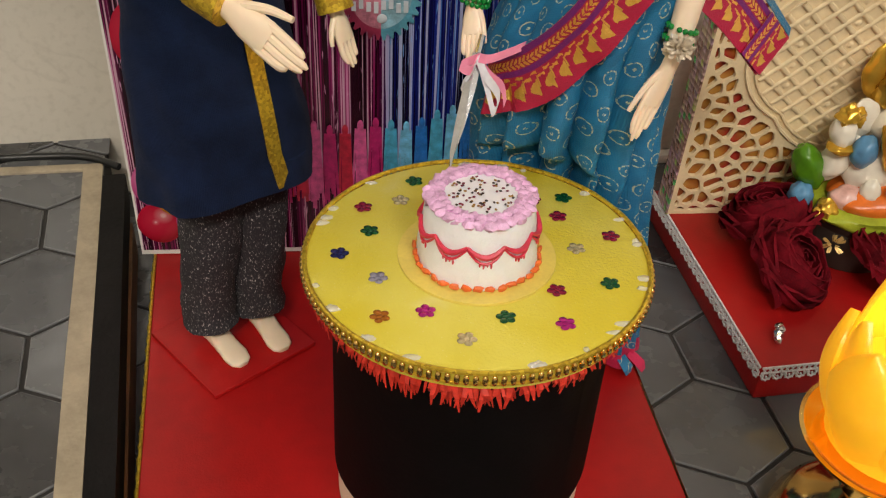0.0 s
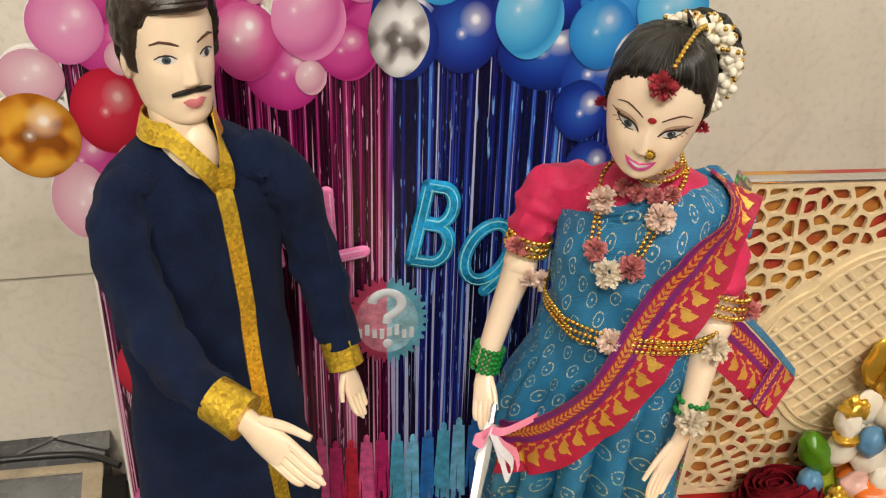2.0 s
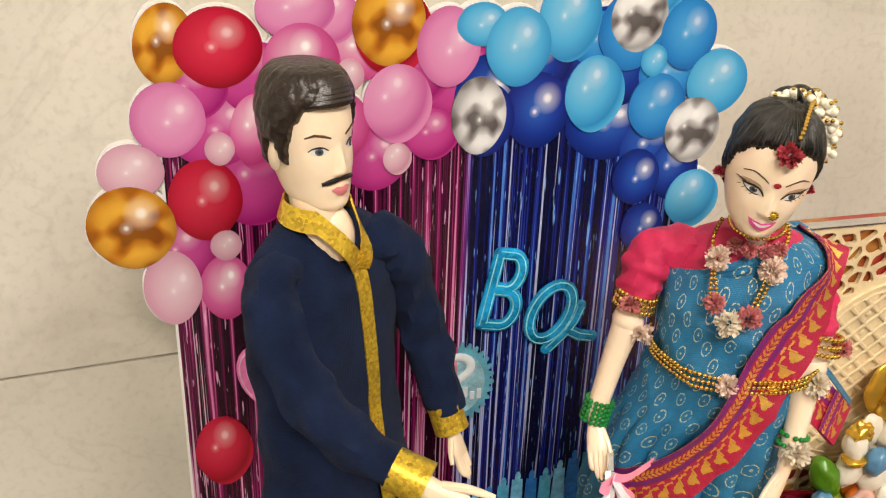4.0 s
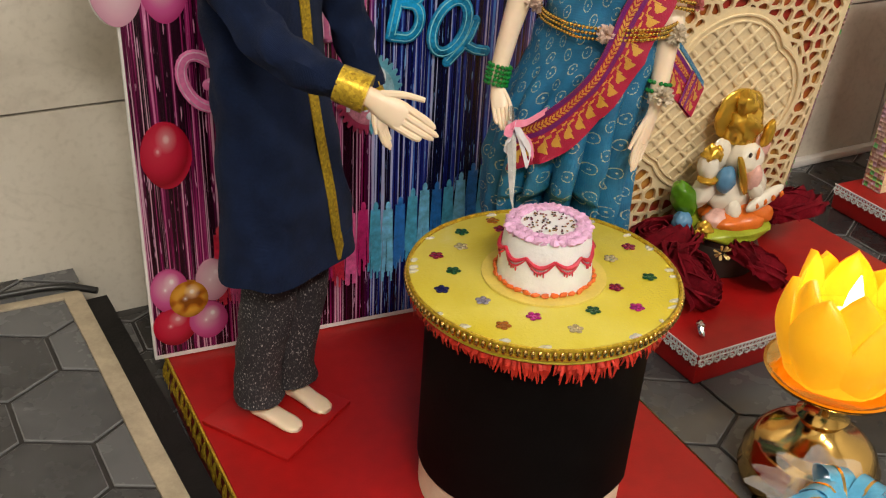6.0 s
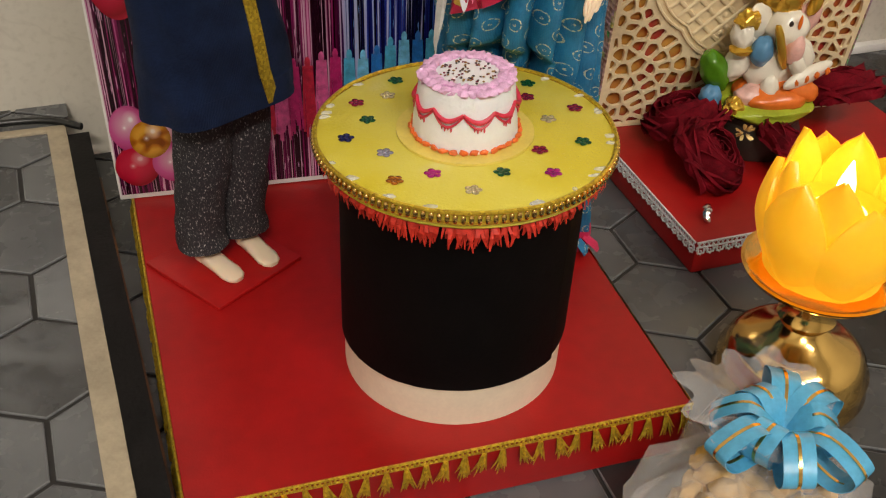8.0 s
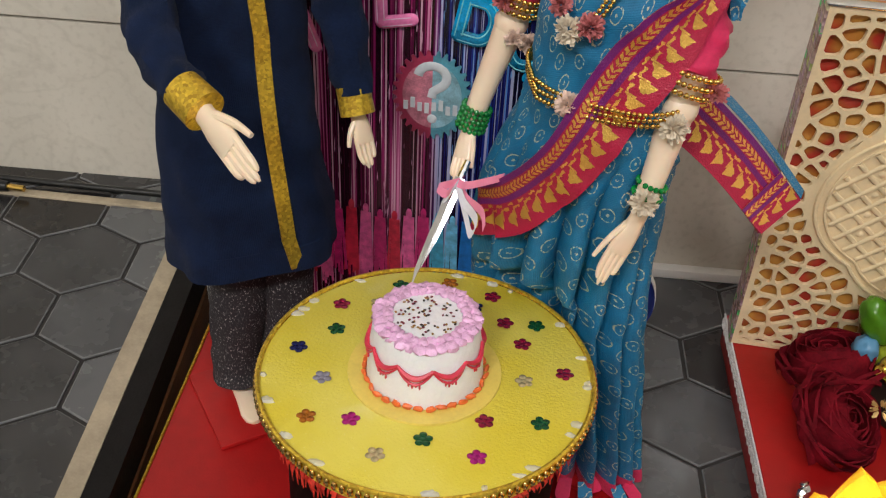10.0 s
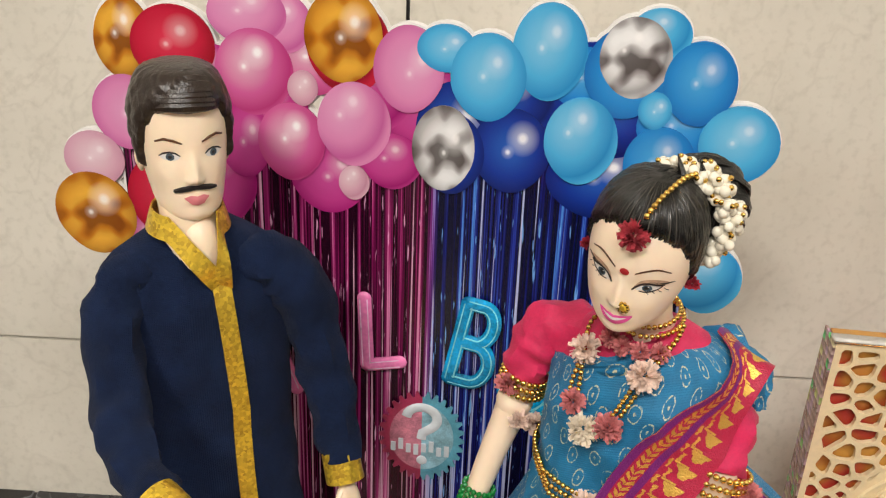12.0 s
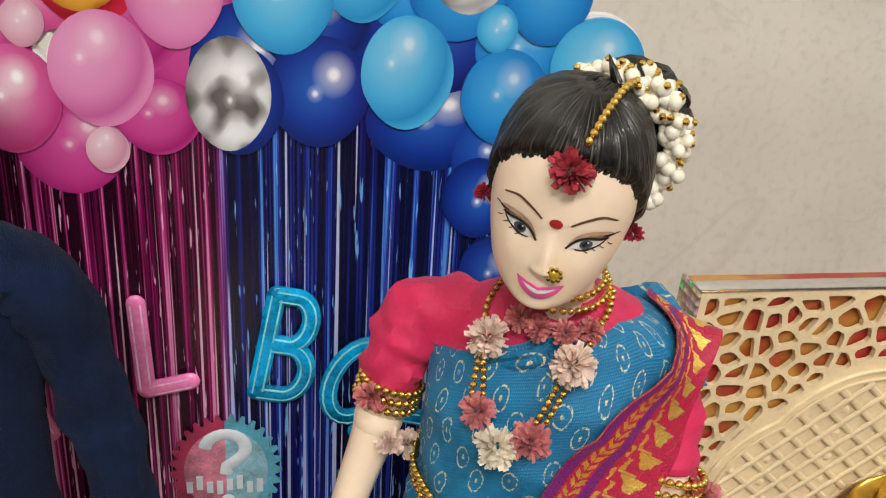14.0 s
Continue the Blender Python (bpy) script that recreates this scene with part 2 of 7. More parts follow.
def curtain_print(name, split):
    """Printed tinsel curtain: vertical shiny strips, magenta beside blue."""
    m = mat(name, (0.2, 0.02, 0.1), 0.25, vary=0)
    nt, b = nodes_of(m)
    tc = nt.nodes.new("ShaderNodeTexCoord")

    def strips(sx, sz, detail):
        mp = nt.nodes.new("ShaderNodeMapping")
        mp.inputs["Scale"].default_value = (sx, 1, sz)
        nt.links.new(tc.outputs["Object"], mp.inputs["Vector"])
        n = nt.nodes.new("ShaderNodeTexNoise")
        n.inputs["Scale"].default_value, n.inputs["Detail"].default_value = 1.0, detail
        nt.links.new(mp.outputs[0], n.inputs["Vector"])
        return n.outputs["Fac"]

    wide, thin, glint, lines = strips(420, 4, 3), strips(1500, 8, 2), strips(900, 70, 2), strips(880, 5, 1)
    ad = nt.nodes.new("ShaderNodeMath")
    ad.operation = "MULTIPLY_ADD"
    ad.inputs[1].default_value = 0.55
    nt.links.new(thin, ad.inputs[0])
    nt.links.new(wide, ad.inputs[2])
    pink = ramp(nt, ad.outputs[0], [(0.73, (0.018, 0.0015, 0.009)), (0.84, (0.11, 0.003, 0.045)), (0.93, (0.34, 0.022, 0.15)), (1.0, (0.60, 0.20, 0.38))])
    blue = ramp(nt, ad.outputs[0], [(0.73, (0.003, 0.003, 0.024)), (0.84, (0.007, 0.009, 0.11)), (0.94, (0.018, 0.038, 0.32)), (1.0, (0.07, 0.22, 0.60))])
    sp = nt.nodes.new("ShaderNodeSeparateXYZ")
    nt.links.new(tc.outputs["Object"], sp.inputs[0])
    gt = nt.nodes.new("ShaderNodeMapRange")
    gt.inputs["From Min"].default_value, gt.inputs["From Max"].default_value = split - 0.002, split + 0.003
    nt.links.new(sp.outputs["X"], gt.inputs["Value"])
    col = mixed(nt, gt.outputs[0], pink, blue)
    # the thin pale lines grow more frequent in the lower part of the print
    low = nt.nodes.new("ShaderNodeMapRange")
    low.inputs["From Min"].default_value, low.inputs["From Max"].default_value = 0.24, 0.13
    low.inputs["To Min"].default_value, low.inputs["To Max"].default_value = -0.05, 0.050
    nt.links.new(sp.outputs["Z"], low.inputs["Value"])
    su = nt.nodes.new("ShaderNodeMath")
    su.operation = "ADD"
    nt.links.new(lines, su.inputs[0])
    nt.links.new(low.outputs[0], su.inputs[1])
    ln = ramp(nt, su.outputs[0], [(0.640, 0.0), (0.685, 0.75)])
    col = mixed(nt, ln, col, mixed(nt, gt.outputs[0], (0.74, 0.44, 0.58), (0.50, 0.54, 0.82)))
    g = ramp(nt, glint, [(0.66, 0.0), (0.70, 0.7)])
    nt.links.new(mixed(nt, g, col, mixed(nt, gt.outputs[0], (0.85, 0.45, 0.68), (0.20, 0.45, 0.90))), b.inputs["Base Color"])
    return m


SKIN = mat("doll_plastic", (0.88, 0.70, 0.51), 0.38, vary=0.04, scale=40, sub=0.15)
SKIN_F = mat("doll_plastic_pale", (0.91, 0.72, 0.54), 0.30, vary=0.03, scale=40, sub=0.15)
NAVY = weave(mat("navy_cotton", (0.006, 0.013, 0.042), 0.9, vary=0.35, scale=90, spec=0.15, sheen=0.03), 520, 0.5)
DENIM = mat("speckled_black_cloth", (0.03, 0.028, 0.032), 0.8, vary=0)
nt, b = nodes_of(DENIM)
tc = nt.nodes.new("ShaderNodeTexCoord")
mp = nt.nodes.new("ShaderNodeMapping")
mp.inputs["Scale"].default_value = (1.0, 1.0, 0.5)
nt.links.new(tc.outputs["Object"], mp.inputs["Vector"])
n = nt.nodes.new("ShaderNodeTexNoise")
n.inputs["Scale"].default_value, n.inputs["Detail"].default_value = 1300, 3
nt.links.new(mp.outputs[0], n.inputs["Vector"])
nt.links.new(ramp(nt, n.outputs["Fac"], [(0.5, (0.018, 0.016, 0.02)), (0.62, (0.06, 0.056, 0.06)), (0.70, (0.42, 0.40, 0.38))]), b.inputs["Base Color"])
GOLD_TAPE = glitter("gold_glitter_tape", (0.98, 0.54, 0.05), 0.30, 850, 0.5)
GOLD = mat("polished_gold_metal", (0.83, 0.53, 0.16), 0.14, 1.0, vary=0.06, scale=30)
GOLD_BEAD = mat("gold_bead", (0.78, 0.52, 0.13), 0.22, 1.0, vary=0)
SILVER = mat("silver_foil", (0.75, 0.74, 0.73), 0.2, 1.0, vary=0.1, scale=300)
HAIR = mat("moulded_dark_hair", (0.022, 0.013, 0.009), 0.30, vary=0.4, scale=500, bump=0.4, bscale=700)
HAIR_F = mat("black_doll_hair", (0.012, 0.012, 0.012), 0.26, vary=0.5, scale=500)
nt, b = nodes_of(HAIR_F)
uvn = nt.nodes.new("ShaderNodeUVMap")
w = nt.nodes.new("ShaderNodeTexNoise")
w.inputs["Scale"].default_value, w.inputs["Detail"].default_value = 1.0, 3
mp = nt.nodes.new("ShaderNodeMapping")
mp.inputs["Scale"].default_value = (1500, 60, 1)
nt.links.new(uvn.outputs[0], mp.inputs["Vector"])
nt.links.new(mp.outputs[0], w.inputs["Vector"])
bp = nt.nodes.new("ShaderNodeBump")
bp.inputs["Strength"].default_value, bp.inputs["Distance"].default_value = 0.9, 0.0012
nt.links.new(w.outputs["Fac"], bp.inputs["Height"])
nt.links.new(bp.outputs[0], b.inputs["Normal"])
# pale strands in the base colour imitate the sheen on black hair
nt.links.new(ramp(nt, w.outputs["Fac"], [(0.40, (0.004, 0.004, 0.004)), (0.56, (0.016, 0.014, 0.012)), (0.72, (0.13, 0.115, 0.095))]), b.inputs["Base Color"])
LIPS = mat("pink_paint", (0.74, 0.09, 0.33), 0.25, vary=0)
LIPS_M = mat("rose_paint", (0.62, 0.18, 0.20), 0.4, vary=0)
WHITE_EYE = mat("eye_white_paint", (0.74, 0.70, 0.66), 0.25, vary=0)
SHADOW_PAINT = mat("brown_eyelid_paint", (0.50, 0.31, 0.21), 0.4, vary=0.3, scale=500)
IRIS = mat("grey_blue_paint", (0.075, 0.10, 0.12), 0.2, vary=0)
BLACK = mat("black_paint", (0.012, 0.009, 0.009), 0.4, vary=0)
BLACK_BROWN = mat("lash_paint", (0.018, 0.010, 0.008), 0.4, vary=0)
BROWN_INK = mat("brown_brow_paint", (0.085, 0.032, 0.012), 0.4, vary=0)
BINDI = mat("red_bindi_felt", (0.35, 0.008, 0.012), 0.7, vary=0.1, scale=300)
SILK = sari_silk("teal_sari_silk", (0.014, 0.175, 0.36), (0.66, 0.62, 0.42))
BORDER = sari_border("red_gold_sari_border")
BLOUSE = weave(mat("pink_red_blouse", (0.58, 0.012, 0.085), 0.6, vary=0.2, scale=120, sheen=0.05), 800, 0.3)
RED_SATIN = mat("red_cloth_board", (0.37, 0.005, 0.005), 0.42, vary=0.18, scale=14, bump=0.12, bscale=900)
RED_FRINGE = mat("red_thread_fringe", (0.62, 0.03, 0.012), 0.6, vary=0.3, scale=400)
YELLOW = mat("yellow_glitter_sheet", (0.72, 0.56, 0.035), 0.35, vary=0)
nt, b = nodes_of(YELLOW)
tc = nt.nodes.new("ShaderNodeTexCoord")
n1 = nt.nodes.new("ShaderNodeTexNoise")
n1.inputs["Scale"].default_value, n1.inputs["Detail"].default_value = 18, 5
n2 = nt.nodes.new("ShaderNodeTexNoise")
n2.inputs["Scale"].default_value = 900
n4 = nt.nodes.new("ShaderNodeTexVoronoi")
n4.inputs["Scale"].default_value = 620
for q in (n1, n2, n4):
    nt.links.new(tc.outputs["Object"], q.inputs["Vector"])
tone = ramp(nt, n1.outputs["Fac"], [(0.40, (0.66, 0.53, 0.03)), (0.62, (0.72, 0.62, 0.10)), (0.78, (0.78, 0.72, 0.40))])
spark = ramp(nt, n4.outputs["Distance"], [(0.0, 0.5), (0.13, 0.0)])
nt.links.new(mixed(nt, spark, tone, (0.95, 0.92, 0.75)), b.inputs["Base Color"])
bp = nt.nodes.new("ShaderNodeBump")
bp.inputs["Strength"].default_value, bp.inputs["Distance"].default_value = 0.5, 0.0006
nt.links.new(n2.outputs["Fac"], bp.inputs["Height"])
nt.links.new(bp.outputs[0], b.inputs["Normal"])
BLACK_CARD = mat("black_card", (0.007, 0.005, 0.005), 0.6, vary=0.3, scale=60, bump=0.1, spec=0.2)
CREAM_CARD = mat("cream_card", (0.80, 0.68, 0.52), 0.6, vary=0.08, scale=60)
FROST = mat("white_frosting", (0.85, 0.84, 0.86), 0.5, vary=0.04, scale=200, bump=0.3, bscale=500, sub=0.1)
FROST_PINK = mat("lilac_pink_frosting", (0.82, 0.46, 0.70), 0.45, vary=0.3, scale=260, bump=0.4, bscale=600)
FROST_RED = mat("red_piping", (0.62, 0.03, 0.07), 0.4, vary=0.2, scale=300)
FROST_ORANGE = mat("orange_piping", (0.80, 0.16, 0.03), 0.4, vary=0.2, scale=300)
BOARD_GOLD = mat("pale_gold_card", (0.76, 0.60, 0.12), 0.3, vary=0.12, scale=80)
PAPER = mat("white_board_edge", (0.80, 0.77, 0.74), 0.6, vary=0.05)
GLUE = mat("clear_glue", (0.85, 0.85, 0.82), 0.15, vary=0, alpha=0.45)
LACE = mat("white_cotton_lace", (0.72, 0.70, 0.70), 0.8, vary=0.15, scale=500, bump=0.5, bscale=900)
CREAM = mat("cream_laser_cut_board", (0.84, 0.68, 0.42), 0.5, vary=0.1, scale=50, bump=0.1)
RED_BACK = mat("red_backing_paper", (0.38, 0.03, 0.02), 0.3, vary=0)
nt, b = nodes_of(RED_BACK)
tc = nt.nodes.new("ShaderNodeTexCoord")
n = nt.nodes.new("ShaderNodeTexNoise")
n.inputs["Scale"].default_value, n.inputs["Detail"].default_value = 55, 1
nt.links.new(tc.outputs["Object"], n.inputs["Vector"])
nt.links.new(ramp(nt, n.outputs["Fac"], [(0.40, (0.36, 0.025, 0.015)), (0.50, (0.36, 0.10, 0.015)), (0.62, (0.50, 0.24, 0.04))]), b.inputs["Base Color"])
ROSE = mat("dark_red_rose_cloth", (0.15, 0.0025, 0.009), 0.85, vary=0.5, scale=90, spec=0.15, bump=0.25, bscale=900)
PETAL_W = mat("cream_dried_petal", (0.76, 0.66, 0.52), 0.8, vary=0.2, scale=300)
PETAL_P = mat("dusty_pink_petal", (0.55, 0.17, 0.17), 0.8, vary=0.35, scale=300)
PETAL_WP = mat("cream_pink_petal", (0.78, 0.58, 0.48), 0.8, vary=0.3, scale=300)
GREEN_BEAD = mat("green_glass_bead", (0.005, 0.20, 0.03), 0.12, vary=0.2, coat=0.5)
PEARL = mat("pearl_bead", (0.84, 0.78, 0.64), 0.2, vary=0.05, coat=0.6)
RIB_PINK = mat("pink_satin_ribbon", (0.85, 0.28, 0.42), 0.3, vary=0.1)
RIB_WHITE = mat("silvery_white_ribbon", (0.75, 0.74, 0.80), 0.25, vary=0.1)
STEEL = mat("shiny_knife_foil", (0.75, 0.75, 0.77), 0.18, 1.0, vary=0.15, scale=200)
LOTUS = mat("glowing_yellow_plastic", (0.90, 0.48, 0.02), 0.3, vary=0.05, scale=30, sub=0.3, emit=(1.0, 0.42, 0.01), power=0.68)
FLAME = mat("lit_bulb_flame", (1, 0.9, 0.6), 0.3, vary=0, emit=(1.0, 0.86, 0.45), power=9)
GLOW = mat("lit_lamp_floor", (1, 0.85, 0.4), 0.4, vary=0, emit=(1.0, 0.75, 0.25), power=4)
WOOD_CREAM = mat("cream_painted_wood", (0.40, 0.33, 0.23), 0.6, vary=0.25, scale=45, bump=0.2)
WOOD_BLACK = mat("black_rubber_edge", (0.007, 0.006, 0.006), 0.6, vary=0.4, scale=80, bump=0.3, spec=0.2)
WOOD_BROWN = mat("brown_wood_side", (0.14, 0.055, 0.016), 0.45, vary=0.45, scale=50, bump=0.3)
GROUT = mat("dark_grout", (0.025, 0.022, 0.02), 0.8, vary=0.3, scale=120)
PLASTER = mat("white_plaster", (0.75, 0.72, 0.66), 0.8, vary=0.05, scale=5)
LED = mat("ceiling_diffuser", (1, 1, 1), 0.5, vary=0, emit=(1.0, 0.94, 0.84), power=6)
CABLE = mat("black_cable", (0.012, 0.012, 0.012), 0.35, vary=0)

TILE_EDGE = mat("pale_tile_edge", (0.16, 0.16, 0.165), 0.3, vary=0.3, scale=90)
TILE = mat("grey_hexagon_tile", (0.16, 0.16, 0.165), 0.22, vary=0)
nt, b = nodes_of(TILE)
smg = nt.nodes.new("ShaderNodeTexNoise")
smg.inputs["Scale"].default_value, smg.inputs["Detail"].default_value = 70, 6
gp = nt.nodes.new("ShaderNodeNewGeometry")
nt.links.new(gp.outputs["Position"], smg.inputs["Vector"])
nt.links.new(ramp(nt, smg.outputs["Fac"], [(0.35, 0.12), (0.65, 0.34)]), b.inputs["Roughness"])
fb = nt.nodes.new("ShaderNodeBump")
fb.inputs["Strength"].default_value, fb.inputs["Distance"].default_value = 0.12, 0.001
nt.links.new(smg.outputs["Fac"], fb.inputs["Height"])
nt.links.new(fb.outputs[0], b.inputs["Normal"])
oi = nt.nodes.new("ShaderNodeObjectInfo")
geo = nt.nodes.new("ShaderNodeNewGeometry")
n1 = nt.nodes.new("ShaderNodeTexNoise")
n1.inputs["Scale"].default_value, n1.inputs["Detail"].default_value, n1.inputs["Distortion"].default_value = 26, 8, 0.6
nt.links.new(geo.outputs["Position"], n1.inputs["Vector"])
ad = nt.nodes.new("ShaderNodeMath")
ad.operation = "MULTIPLY_ADD"
ad.inputs[1].default_value = 0.42
nt.links.new(n1.outputs["Fac"], ad.inputs[0])
nt.links.new(oi.outputs["Random"], ad.inputs[2])
nt.links.new(ramp(nt, ad.outputs[0], [(0.2, (0.016, 0.014, 0.014)), (0.55, (0.034, 0.033, 0.034)), (0.85, (0.072, 0.073, 0.077)), (1.0, (0.115, 0.117, 0.122))]), b.inputs["Base Color"])

WALL = mat("beige_glossy_wall_tile", (0.62, 0.57, 0.48), 0.16, vary=0)
nt, b = nodes_of(WALL)
tc = nt.nodes.new("ShaderNodeTexCoord")
n1 = nt.nodes.new("ShaderNodeTexNoise")
n1.inputs["Scale"].default_value, n1.inputs["Detail"].default_value = 7, 7
n2 = nt.nodes.new("ShaderNodeTexNoise")
n2.inputs["Scale"].default_value, n2.inputs["Detail"].default_value, n2.inputs["Distortion"].default_value = 9, 6, 1.5
for q in (n1, n2):
    nt.links.new(tc.outputs["Object"], q.inputs["Vector"])
body = ramp(nt, n1.outputs["Fac"], [(0.3, (0.57, 0.53, 0.45)), (0.7, (0.74, 0.69, 0.60))])
vein = ramp(nt, n2.outputs["Fac"], [(0.475, 0.0), (0.50, 0.16), (0.525, 0.0)])
sp1 = nt.nodes.new("ShaderNodeTexNoise")
sp1.inputs["Scale"].default_value, sp1.inputs["Detail"].default_value = 210, 5
nt.links.new(tc.outputs["Object"], sp1.inputs["Vector"])
grain = ramp(nt, sp1.outputs["Fac"], [(0.50, 0.0), (0.75, 0.35)])
nt.links.new(mixed(nt, grain, mixed(nt, vein, body, (0.34, 0.30, 0.24)), (0.42, 0.38, 0.31)), b.inputs["Base Color"])
n3 = nt.nodes.new("ShaderNodeTexNoise")
n3.inputs["Scale"].default_value = 11
nt.links.new(tc.outputs["Object"], n3.inputs["Vector"])
bp = nt.nodes.new("ShaderNodeBump")
bp.inputs["Strength"].default_value, bp.inputs["Distance"].default_value = 0.15, 0.004
nt.links.new(n3.outputs["Fac"], bp.inputs["Height"])
nt.links.new(bp.outputs[0], b.inputs["Normal"])

HOLO = mat("holographic_sequin_tape", (0.6, 0.45, 0.42), 0.25, 0.45, vary=0)
nt, b = nodes_of(HOLO)
tc = nt.nodes.new("ShaderNodeTexCoord")
v = nt.nodes.new("ShaderNodeTexVoronoi")
v.inputs["Scale"].default_value, v.inputs["Randomness"].default_value = 260, 0.15
nt.links.new(tc.outputs["Object"], v.inputs["Vector"])
hv = nt.nodes.new("ShaderNodeSeparateColor")
nt.links.new(v.outputs["Color"], hv.inputs[0])
nt.links.new(ramp(nt, hv.outputs[0], [(0.0, (0.42, 0.22, 0.18)), (0.4, (0.74, 0.52, 0.46)), (0.75, (0.70, 0.46, 0.62)), (0.86, (0.85, 0.80, 0.30)), (0.95, (0.20, 0.80, 0.25))]), b.inputs["Base Color"])
bp = nt.nodes.new("ShaderNodeBump")
bp.inputs["Strength"].default_value, bp.inputs["Distance"].default_value = 0.9, 0.003
nt.links.new(v.outputs["Distance"], bp.inputs["Height"])
nt.links.new(bp.outputs[0], b.inputs["Normal"])


# ---------------------------------------------------------------- mesh helpers
def V(*a):
    return Vector(a)


def mesh_object(name, bm, mats, parent=None, label="", smooth=True):
    me = bpy.data.meshes.new(name)
    bmesh.ops.recalc_face_normals(bm, faces=bm.faces[:])
    bm.to_mesh(me)
    bm.free()
    for m in mats if isinstance(mats, (list, tuple)) else [mats]:
        me.materials.append(m)
    if smooth:
        for p in me.polygons:
            p.use_smooth = True
        me.set_sharp_from_angle(angle=radians(42))
    ob = new(name, me)
    if parent:
        ob.parent = parent
    if label:
        tagged(ob, label)
    return ob


def part(name, bm, material, parent, label="", smooth=True):
    return mesh_object(name, bm, material, parent, label, smooth)


def base_empty(name, at, label, category, group="", kind=""):
    e = new(name)
    e.empty_display_size = 0.01
    return tagged(e, label, category, group, kind)


def new_bm():
    bm = bmesh.new()
    bm.loops.layers.uv.new("UVMap")
    return bm


def loft(bm, rings, mi=0, closed=True, cap0=False, cap1=False, unit=False):
    """Skin between rings of points; uv runs in metres round (u) and along (v), or u from 0 to 1 when unit."""
    uvl = bm.loops.layers.uv.verify()
    rows = [[bm.verts.new(p) for p in r] for r in rings]
    n = len(rings[0])
    vv = 0.0
    size = sum((rings[0][j] - rings[0][j - 1]).length for j in range(1, n)) or 1.0
    span = max(sum((r[j] - r[j - 1]).length for j in range(1, n)) for r in rings)
    for i in range(len(rows) - 1):
        dv = sum((rings[i + 1][j] - rings[i][j]).length for j in range(n)) / n
        for j in range(n if closed else n - 1):
            k = (j + 1) % n
            vs = (rows[i][j], rows[i][k], rows[i + 1][k], rows[i + 1][j])
            try:
                f = bm.faces.new(vs)
            except ValueError:
                continue
            f.material_index = mi
            wid = 1.0 if unit else span
            den = n if closed else n - 1
            for lp, (a, c) in zip(f.loops, ((j, 0), (j + 1, 0), (j + 1, 1), (j, 1))):
                lp[uvl].uv = (a / den * wid, vv + c * dv)
        vv += dv
    for want, row in ((cap0, rows[0]), (cap1, rows[-1])):
        if want:
            try:
                bm.faces.new(row).material_index = mi
            except ValueError:
                pass
    return rows


def ring(c, u, v, ru, rv, n=24, power=2.0, start=0.0):
    out = []
    for j in range(n):
        a = start + 2 * math.pi * j / n
        x, y = math.cos(a), math.sin(a)
        e = 2.0 / power
        x, y = math.copysign(abs(x) ** e, x), math.copysign(abs(y) ** e, y)
        out.append(c + u * (ru * x) + v * (rv * y))
    return out


def tube(bm, pts, radii, mi=0, n=12, flat=1.0, up=None, caps=True):
    """A tube along points with a radius each; flat squeezes it along up."""
    pts = [Vector(p) for p in pts]
    if not isinstance(radii, (list, tuple)):
        radii = [radii] * len(pts)
    rings, u = [], None
    for i, p in enumerate(pts):
        d = (pts[min(i + 1, len(pts) - 1)] - pts[max(i - 1, 0)]).normalized()
        if u is None:
            ref = Vector(up) if up else (V(0, 0, 1) if abs(d.z) < 0.9 else V(1, 0, 0))
            u = (ref - d * ref.dot(d)).normalized()
        else:
            u = (u - d * u.dot(d)).normalized()
        v = d.cross(u)
        rings.append(ring(p, u, v, radii[i] * flat, radii[i], n))
    loft(bm, rings, mi, True, caps, caps)


def blob(bm, c, r, mi=0, m3=None, n=14, rows=9, wob=0.0, seed=0):
    """An ellipsoid, turned by m3, roughened by wob."""
    c = Vector(c)
    r = (r, r, r) if isinstance(r, (int, float)) else r
    rings = []
    for i in range(rows + 1):
        th = math.pi * i / rows
        s, co = max(math.sin(th), 0.02), math.cos(th)
        rr = []
        for j in range(n):
            a = 2 * math.pi * j / n
            k = 1.0 + (wob * noise.noise(Vector((s * math.cos(a) * 2 + seed, s * math.sin(a) * 2, co * 2 + seed))) if wob else 0)
            p = Vector((r[0] * s * math.cos(a), r[1] * s * math.sin(a), r[2] * co)) * k
            rr.append(c + (m3 @ p if m3 else p))
        rings.append(rr)
    loft(bm, rings, mi, True, True, True)


def box(bm, lo, hi, mi=0, bevel=0.0, m4=None):
    r = bmesh.ops.create_cube(bm, size=1.0)
    lo, hi = Vector(lo), Vector(hi)
    for v in r["verts"]:
        v.co = Vector([lo[i] + (v.co[i] + 0.5) * (hi[i] - lo[i]) for i in range(3)])
    fs = {f for v in r["verts"] for f in v.link_faces}
    for f in fs:
        f.material_index = mi
    if bevel:
        es = list({e for f in fs for e in f.edges})
        out = bmesh.ops.bevel(bm, geom=es, offset=bevel, segments=2, affect="EDGES", profile=0.5)
        for f in out["faces"]:
            f.material_index = mi
    if m4:
        bm.transform(m4)


def prism(bm, poly, z0, z1, mi=0):
    """An upright prism over a polygon of (x, y)."""
    loft(bm, [[V(x, y, z0) for x, y in poly], [V(x, y, z1) for x, y in poly]], mi, True, True, True)


